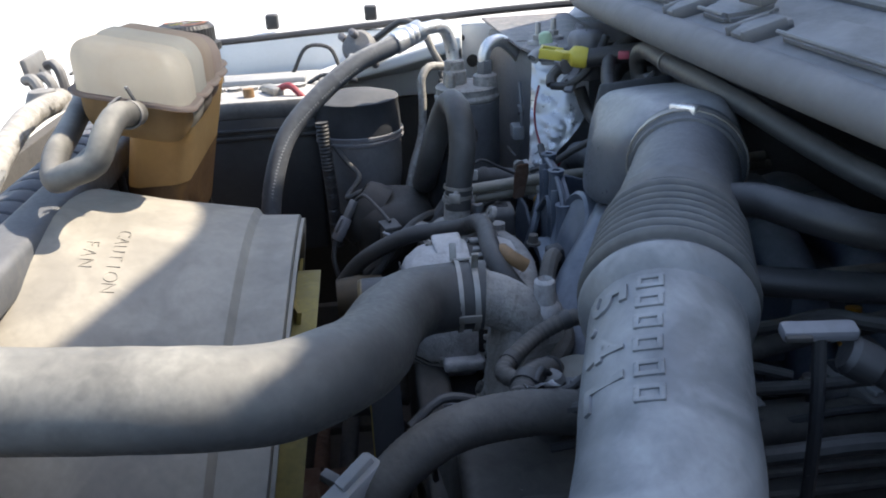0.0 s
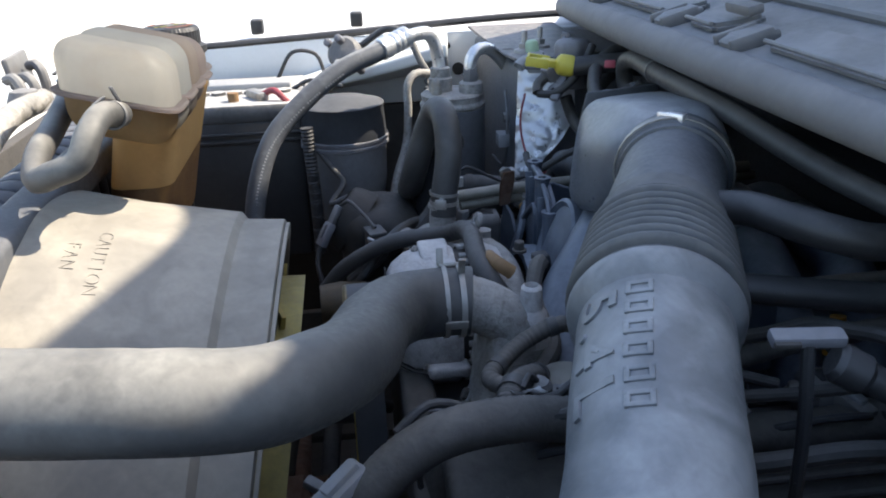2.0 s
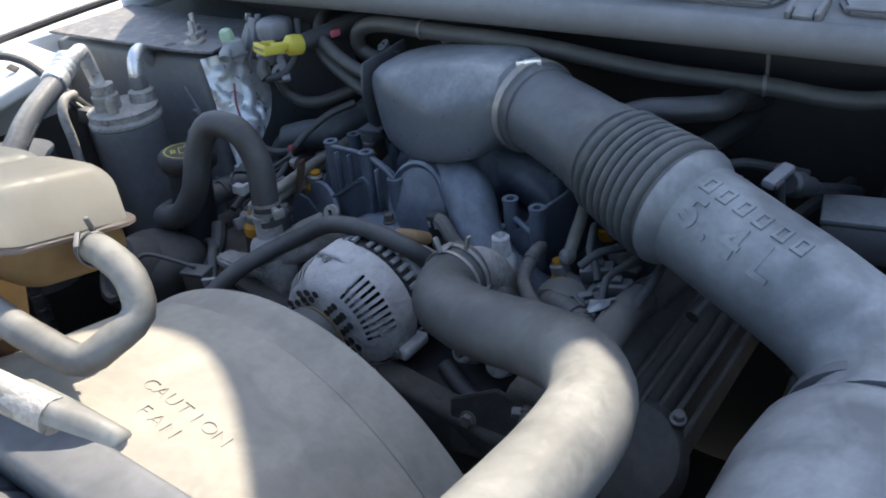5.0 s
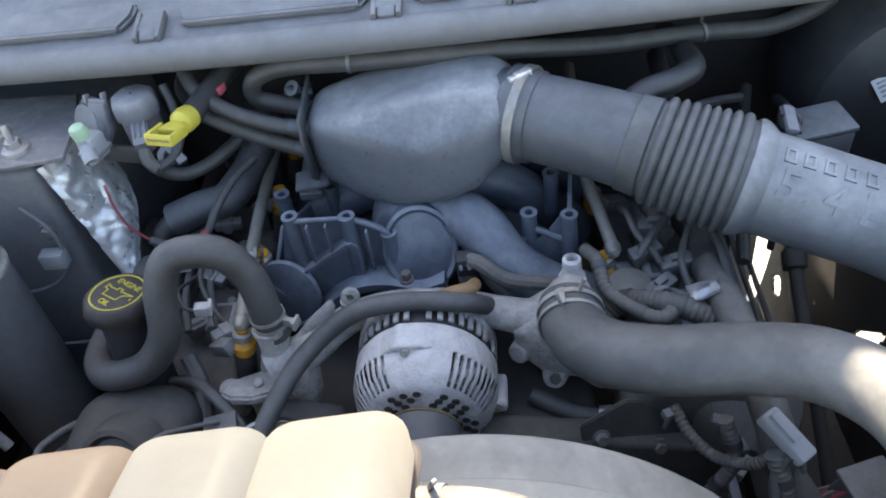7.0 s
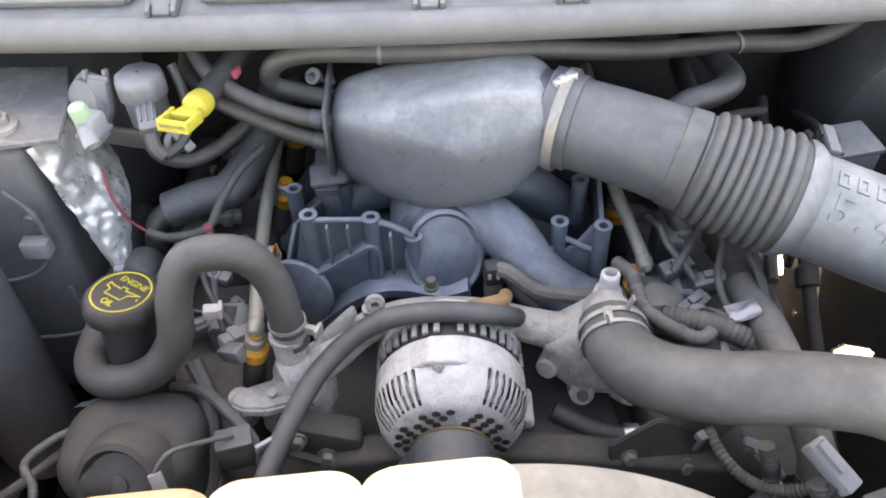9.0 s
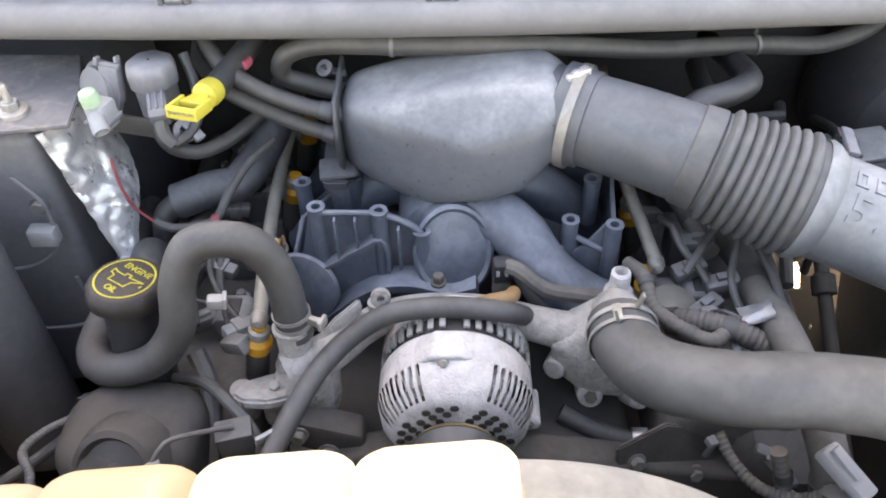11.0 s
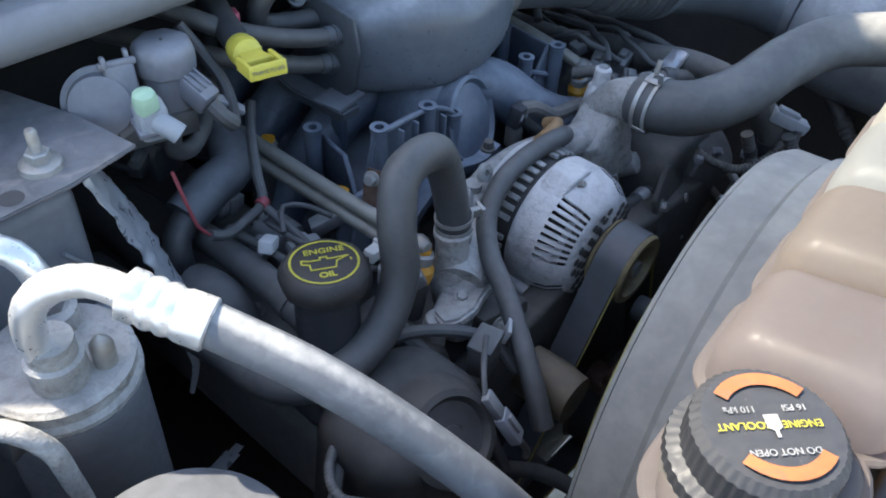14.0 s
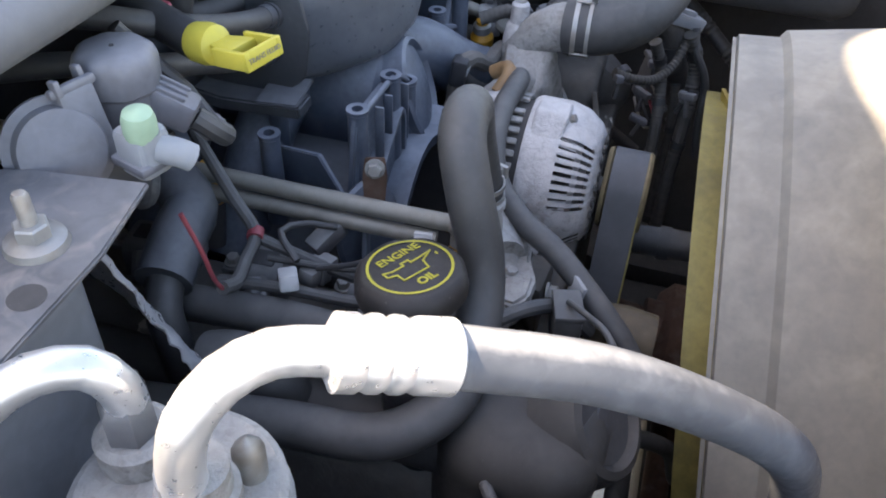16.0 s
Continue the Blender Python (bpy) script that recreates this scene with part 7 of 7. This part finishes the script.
    part("conduit", tube(line, lambda f: 0.0058 * (1 + 0.09 * math.cos(2 * math.pi * f * 24)), 10, raw=True), "harness", k)
    g = thing("black_box", (0.50, 0.30, 0.99), "dark electrical box beside the brake booster", "box")
    part("box", block((0.07, 0.05, 0.045), pose(0.47, 0.27, 1.0, 4, 0, 12), 0.006), "connector", g)
    part("lid", block((0.074, 0.054, 0.008), pose(0.47, 0.27, 1.024, 4, 0, 12), 0.003), "connector", g)
    h = thing("dipstick_plug", (0.425, 0.235, 1.05), "small dark plug beside the oil dipstick", "connector")
    part("plug", turned([(0.010, -0.02), (0.013, -0.016), (0.013, 0.0), (0.010, 0.004), (0.010, 0.02), (0.006, 0.024)], (0.420, 0.222, 1.066), (0.3, 0.8, -0.4), 16), "rubber_clean", h)
    part("wire", tube([(0.427, 0.24, 1.056), (0.44, 0.30, 1.03), (0.45, 0.36, 1.0)], 0.006, 10), "rubber_clean", h)
    # cam cover end on the driver side
    e = thing("cam_cover_end", (0.35, 0.0, 0.9), "dusty rounded cam cover end", "cover")
    part("bulge", turned([(0.062, -0.02), (0.060, 0.012), (0.050, 0.026), (0.030, 0.032), (0.0, 0.033)], (0.345, 0.0, 0.865), (0.25, -0.55, 0.8), 32), "cover", e)
    for dx, dy in ((0.04, 0.03), (-0.03, 0.02)):
        bolt("bolt", (0.345 + dx, 0.0 + dy, 0.905), (0.2, -0.2, 1), 0.006, 0.01, "steel", e)


driver_clutter()


def passenger_clutter():
    b = thing("fender_motor", (-0.66, -0.08, 1.1), "grey cruise motor with hooks on the fender brace", "motor")
    part("body", turned([(0.026, -0.02), (0.030, -0.015), (0.030, 0.012), (0.024, 0.018), (0.010, 0.020), (0.0, 0.021)], (-0.655, -0.075, 1.108), (0.7, -0.3, 0.4), 24), "connector", b)
    for k in range(5):
        a = 2 * math.pi * k / 5
        part("lug", turned([(0.007, -0.012), (0.007, 0.016), (0.004, 0.018)], (-0.655 + 0.02 * math.cos(a), -0.075 + 0.026 * math.cos(a + 0.6), 1.108 + 0.026 * math.sin(a)), (0.7, -0.3, 0.4), 12), "motor", b)
    part("nozzle", tube([(-0.63, -0.09, 1.10), (-0.60, -0.10, 1.085), (-0.585, -0.11, 1.062)], 0.006, 12, hollow=0.004), "grey", b, "pale nozzle")
    part("cable", tube([(-0.66, -0.05, 1.12), (-0.65, 0.0, 1.15), (-0.62, 0.03, 1.14), (-0.58, 0.05, 1.10), (-0.56, 0.08, 1.05)], 0.006, 10), "rubber", b)
    for y, z in ((-0.03, 1.098), (0.0, 1.085), (0.045, 1.112)):
        part("mounting_hole", block((0.016, 0.012, 0.003), pose(-0.685, y, z + 0.004, 15, 25, 20), 0.001), "dark", b, "square dark hole")
    for pts in ([(-0.70, -0.20, 1.065), (-0.70, -0.17, 1.11), (-0.70, -0.13, 1.105), (-0.69, -0.115, 1.07)], [(-0.62, -0.17, 1.06), (-0.61, -0.14, 1.075), (-0.60, -0.11, 1.07), (-0.59, -0.085, 1.066)]):
        k = thing("cable_loop", pts[0], "thin dark cable loop beside the battery", "cable", "cable loops")
        part("sheath", tube(pts, 0.0035, 8), "rubber_clean", k)
    l = thing("hanging_loom", (-0.44, -0.05, 1.0), "thin ribbed loom drooping behind the suction hose", "wiring loom")
    line = spline([(-0.475, -0.136, 0.995), (-0.448, -0.112, 0.966), (-0.423, -0.094, 0.947), (-0.395, -0.110, 0.931), (-0.371, -0.112, 0.931), (-0.371, -0.095, 0.938), (-0.386, -0.071, 0.940), (-0.375, -0.045, 0.935), (-0.341, -0.022, 0.934)], 0.0012)
    part("conduit", tube(line, lambda f: 0.0044 * (1 + 0.08 * math.cos(2 * math.pi * f * 66)), 10, raw=True), "rubber", l)
    line = spline([(-0.455, -0.145, 1.03), (-0.452, -0.142, 0.96), (-0.455, -0.14, 0.90), (-0.46, -0.14, 0.82)], 0.0015)
    part("conduit", tube(line, lambda f: 0.010 * (1 + 0.07 * math.cos(2 * math.pi * f * 36)), 10, raw=True), "rubber_clean", l)
    # flange plate, connector and bracket on the accumulator
    a = thing("accumulator_bracket", (-0.46, 0.12, 1.02), "dark bracket and switch beside the accumulator", "bracket")
    part("switch_plug", block((0.018, 0.018, 0.022), pose(-0.545, 0.060, 1.055, 0, 12, 25), 0.003), "rubber_clean", a)
    part("switch_wire", tube([(-0.548, 0.060, 1.064), (-0.56, 0.055, 1.074), (-0.575, 0.06, 1.07), (-0.585, 0.07, 1.04)], 0.004, 8), "rubber_clean", a)
    bolt("bolt", (-0.425, 0.168, 1.035), (0, -1, 0), 0.008, 0.008, "connector", a)
    # resonator nipples and the hooked clip
    r = thing("resonator_clip", (-0.085, 0.269, 1.12), "dark hooked clip on the resonator side", "clip")
    for p, q in (((-0.125, 0.2215, 1.114), (-0.10, 0.220, 1.108)), ((-0.125, 0.229, 1.081), (-0.10, 0.225, 1.075))):
        part("nipple", tube([p, q], 0.0098, 14), "plastic", r)
        part("nipple_ring", ring_on(Vector(p).lerp(Vector(q), 0.4), Vector(q) - Vector(p), 0.0100, 0.003, 0.0012), "plastic", r)
    bm = turned([(0.004, -0.002), (0.009, -0.002), (0.009, 0.002), (0.004, 0.002), (0.004, -0.002)], (-0.122, 0.262, 1.138), (-0.3, -0.6, 0.7), 16)
    block((0.03, 0.012, 0.003), along((-0.115, 0.264, 1.134), (-0.09, 0.268, 1.125)), 0.001, bm=bm)
    part("hook", bm, "plastic", r)
    part("shelf", plate([(-0.02, -0.016), (0.02, -0.02), (0.022, 0.016), (-0.02, 0.02)], pose(-0.114, 0.214, 1.046, 0, -6, 8), 0.003, 0.001), "plastic", r)
    # connectors and wires on the passenger cam cover
    for p, a0, mat in (((-0.205, 0.055, 0.965), 40, "grey"), ((-0.238, 0.135, 0.972), -15, "connector"), ((-0.245, 0.24, 0.965), 10, "connector")):
        c = thing("plug_connector", p, "small dusty two part wire connector", "connector", "wire connectors")
        part("housing", block((0.034, 0.015, 0.014), pose(*p, 0, 10, a0), 0.003), mat, c)
        part("collar", block((0.012, 0.019, 0.018), pose(p[0], p[1], p[2], 0, 10, a0), 0.002), mat, c)
    lines = [([(-0.20, 0.06, 0.962), (-0.225, 0.085, 0.975), (-0.245, 0.12, 0.985), (-0.25, 0.17, 0.985)], 0.003, "thin black wire over the cam cover"),
             ([(-0.252, 0.145, 0.99), (-0.235, 0.165, 1.0), (-0.215, 0.155, 0.995), (-0.20, 0.135, 0.985)], 0.0028, "thin curled black wire"),
             ([(-0.275, 0.20, 0.975), (-0.268, 0.15, 0.975), (-0.262, 0.10, 0.972), (-0.25, 0.06, 0.965)], 0.0045, "black wire beside the oil filler"),
             ([(-0.27, 0.02, 0.93), (-0.235, 0.005, 0.945), (-0.20, -0.025, 0.945), (-0.175, -0.05, 0.93), (-0.165, -0.075, 0.90)], 0.0062, "dark hose behind the steering pump")]
    for pts, r0, lab in lines:
        k = thing("wire", pts[0], lab, "wire", "loose wires")
        part("sheath", tube(pts, r0, 10), "rubber", k)
    k = thing("breather_hose", (-0.29, 0.14, 0.95), "thick dusty breather hose running to the oil filler", "hose")
    part("hose", tube([(-0.282, 0.26, 0.945), (-0.286, 0.20, 0.957), (-0.290, 0.14, 0.967), (-0.295, 0.09, 0.971), (-0.298, 0.055, 0.968)], 0.0145, 16), "rubber", k)
    part("end_ring", ring_on((-0.2955, 0.086, 0.971), (-0.1, -1, 0), 0.0147, 0.010, 0.0015), "rubber", k)
    t = thing("hose_tag", (-0.155, -0.05, 0.945), "small pale tag clipped on the alternator cable", "tag")
    part("tag", block((0.020, 0.004, 0.018), pose(-0.163, -0.058, 0.942, 15, 0, 35), 0.001), "grey", t)
    c = thing("filler_collar", (-0.30, 0.04, 0.94), "dark breather elbow beside the filler tube", "elbow")
    part("elbow", tube([(-0.33, 0.18, 0.95), (-0.328, 0.16, 0.955), (-0.324, 0.14, 0.945), (-0.322, 0.13, 0.92)], 0.022, 18), "rubber", c)
    part("rim", turned([(0.022, 0), (0.026, 0.002), (0.026, 0.008), (0.022, 0.010)], (-0.328, 0.165, 0.945), (0, 0.2, 1), 24), "rubber", c)
    for y in (0.02, 0.14, 0.26, 0.38):
        k = thing("cover_bolt", (-0.34, y, 0.90), "steel flange bolt on the cam cover", "bolt", "cam cover bolts")
        bolt("head", (-0.295, y, 0.918), (-0.1, 0, 1), 0.006, 0.010, "steel", k)


passenger_clutter()


def steering_shaft():
    k = thing("steering_shaft", (0.45, 0.12, 0.8), "dull brown-black steering shaft beside the wheel arch", "shaft")
    part("rod", tube([(0.450, 0.245, 0.892), (0.450, 0.124, 0.818), (0.450, 0.0, 0.742), (0.450, -0.08, 0.69)], 0.0085, 16), "asphalt", k)
    part("collar", turned([(0.0085, -0.014), (0.0145, -0.012), (0.0145, 0.010), (0.0085, 0.014)], (0.450, 0.206, 0.868), (0, 0.85, 0.52), 20), "asphalt", k)


steering_shaft()


def hose_print():
    h = thing("hose_marking", (-0.355, -0.17, 1.04), "row of pale printed bars along the suction hose", "print")
    line = spline([(-0.412, -0.082, 1.125), (-0.384, -0.138, 1.089), (-0.356, -0.189, 1.040), (-0.328, -0.215, 0.977), (-0.315, -0.225, 0.91)], 0.0045)
    for i, p in enumerate(line[2:-4:1]):
        if i in (8, 9, 16):
            continue
        t = (line[i + 4] - line[i + 1]).normalized()
        out = Vector((1, 0.0, -0.35))
        out = (out - t * out.dot(t)).normalized()
        part("print_bar", block((0.0018, 0.003, 0.0004), along(p + out * 0.0142, p + out * 0.0142 + t, out), 0), "grey", h)


hose_print()


def front_clutter():
    f = thing("fan_clutch", (0.065, -0.15, 0.72), "rusty reddish fan clutch shaft", "fan clutch")
    part("shaft", tube([(0.05, -0.09, 0.72), (0.05, -0.22, 0.70)], 0.022, 18), "rust", f)
    part("collar", turned([(0.022, -0.01), (0.034, -0.008), (0.034, 0.012), (0.022, 0.014)], (0.05, -0.14, 0.712), (0, 1, 0.1), 24), "rust", f)
    h = thing("fan_shaft", (0.02, -0.15, 0.84), "dark tube between the belt drive and the fan shroud", "shaft")
    part("tube", tube([(0.05, -0.095, 0.838), (0.05, -0.16, 0.842), (0.05, -0.23, 0.846)], 0.016, 16), "rubber", h)
    part("collar", ring_on((0.05, -0.13, 0.840), (0, -1, 0.05), 0.0165, 0.012, 0.002), "rubber", h)
    b = thing("pump_bracket", (-0.10, -0.03, 0.86), "grimy cast bracket beside the alternator", "bracket")
    part("arm", hull([(-0.16, -0.03, 0.93), (-0.08, -0.03, 0.90), (-0.16, -0.03, 0.86), (-0.07, -0.03, 0.83), (-0.16, 0.0, 0.93), (-0.07, 0.0, 0.83), (-0.08, 0.0, 0.90)], 0.006, 2), "grime", b)
    bolt("bolt", (-0.115, -0.032, 0.88), (0, -1, 0.1), 0.008, 0.01, "steel", b)
    bolt("bolt", (-0.14, -0.032, 0.91), (0, -1, 0.1), 0.007, 0.01, "steel", b)
    part("rib", hull([(-0.15, -0.034, 0.90), (-0.08, -0.034, 0.86), (-0.15, -0.034, 0.893), (-0.08, -0.034, 0.853), (-0.15, -0.045, 0.90), (-0.08, -0.045, 0.86)], 0.002, 1), "grime", b)


front_clutter()


def underside():
    s = thing("steering_linkage", (0, -0.18, 0.5), "dirty steel steering linkage below the engine", "linkage")
    part("rod", tube([(-0.5, -0.20, 0.52), (-0.1, -0.19, 0.54), (0.3, -0.2, 0.52)], 0.016, 14), "rust", s)
    part("rod", tube([(-0.5, -0.12, 0.60), (-0.1, -0.14, 0.62), (0.2, -0.12, 0.60)], 0.013, 14), "grime", s)
    part("joint", turned([(0.022, -0.02), (0.026, 0.0), (0.018, 0.024)], (-0.10, -0.19, 0.54), (0, 0, 1), 18), "rust", s)
    c = thing("coolant_line", (-0.15, -0.15, 0.75), "grimy steel cooler line under the fan shroud", "pipe")
    part("line", tube([(-0.16, -0.05, 0.70), (-0.14, -0.12, 0.74), (-0.12, -0.17, 0.72), (-0.08, -0.20, 0.62)], 0.009, 12), "grime", c)


underside()


def harness_drop():
    """Looms, clips and brackets that hang between the thermostat housing and the fan shroud."""
    rnd = random.Random(11)
    for k, (x0, y0, x1, y1, r) in enumerate(((0.335, -0.115, 0.305, -0.13, 0.009), (0.355, -0.09, 0.345, -0.12, 0.0065), (0.30, -0.075, 0.27, -0.10, 0.0075))):
        h = thing("wiring_loom", (x0, y0, 0.93), "dark loom dropping past the radiator hose", "wiring loom", "hanging looms")
        line = spline([(x0, y0, 0.945), (x0 + 0.01, y0 - 0.015, 0.90), ((x0 + x1) / 2, (y0 + y1) / 2 - 0.01, 0.84), (x1, y1, 0.76), (x1 - 0.01, y1, 0.66)], 0.0016)
        part("conduit", tube(line, lambda f: r * (1 + 0.07 * math.cos(2 * math.pi * f * 46)), 10, raw=True), "harness", h)
        for f in (0.15, 0.4, 0.62):
            i = int(f * len(line))
            part("tape_band", ring_on(line[i], line[i + 1] - line[i - 1], r * 1.05, 0.009, 0.0008), "rubber_clean", h, "black tape wrap")
    for k in range(9):
        p = Vector((rnd.uniform(0.25, 0.40), rnd.uniform(-0.13, -0.04), rnd.uniform(0.80, 0.915)))
        c = thing("harness_clip", p, "small dusty plastic clip on the hanging looms", "clip", "harness clips")
        turn = (rnd.uniform(-30, 30), rnd.uniform(-30, 30), rnd.uniform(0, 180))
        part("clip_body", block((rnd.uniform(0.014, 0.026), 0.010, 0.009), pose(*p, *turn), 0.002), rnd.choice(("connector", "grey", "motor")), c)
        part("clip_stem", block((0.005, 0.005, 0.03), pose(p.x, p.y, p.z - 0.012, *turn), 0.001), "connector", c)
    b = thing("pump_mount", (0.26, -0.06, 0.84), "grimy steel bracket below the thermostat housing", "bracket")
    part("plate", plate([(-0.05, -0.03), (0.05, -0.035), (0.06, 0.03), (0.0, 0.05), (-0.05, 0.03)], facing((0.22, -0.035, 0.86), (0.2, -1, 0.3)), 0.006, 0.0015), "grime", b)
    for dx, dz in ((-0.03, 0.01), (0.03, -0.01)):
        bolt("bolt", (0.22 + dx, -0.037, 0.86 + dz), (0.2, -1, 0.3), 0.007, 0.009, "steel", b)
    t = thing("loom_tray", (0.28, 0.01, 0.97), "pale dusty strip under the loom", "strip")
    part("strip", block((0.10, 0.008, 0.004), along((0.272, -0.032, 0.973), (0.286, 0.062, 0.973)) @ pose(0.05, 0, 0), 0.0012), "motor", t)
    part("tab", block((0.014, 0.016, 0.004), pose(0.284, 0.05, 0.971, 0, 0, 70), 0.001), "motor", t)
    k = thing("relay_box", (0.441, -0.087, 0.80), "dusty black relay block with thin wires below the hose", "relay")
    part("body", block((0.050, 0.040, 0.060), pose(0.445, -0.085, 0.815, 14, 6, 20), 0.005), "connector", k)
    part("lid", block((0.056, 0.046, 0.008), pose(0.447, -0.091, 0.846, 14, 6, 20), 0.003), "connector", k)
    for j in range(6):
        x = 0.418 - 0.003 * j
        part("wire", tube([(0.425, -0.092 + 0.006 * j, 0.835 - 0.008 * j), (x - 0.008, -0.10 + 0.006 * j, 0.842 - 0.010 * j), (x - 0.022, -0.105 + 0.004 * j, 0.825 - 0.010 * j), (x - 0.020, -0.10, 0.78)], 0.0022, 6), ("red", "rubber_clean", "brass")[j % 3], k)
    f = thing("fender_conduit", (0.55, -0.1, 0.92), "ribbed black conduit along the driver fender panel", "conduit")
    line = spline([(0.60, 0.10, 0.98), (0.58, 0.0, 0.95), (0.55, -0.10, 0.90), (0.52, -0.18, 0.84), (0.50, -0.26, 0.78)], 0.0018)
    part("conduit", tube(line, lambda u: 0.011 * (1 + 0.10 * math.cos(2 * math.pi * u * 46)), 12, raw=True), "rubber", f)
    part("clip", block((0.03, 0.02, 0.012), pose(0.56, -0.07, 0.925, 10, 20, 30), 0.003), "grey", f)


harness_drop()
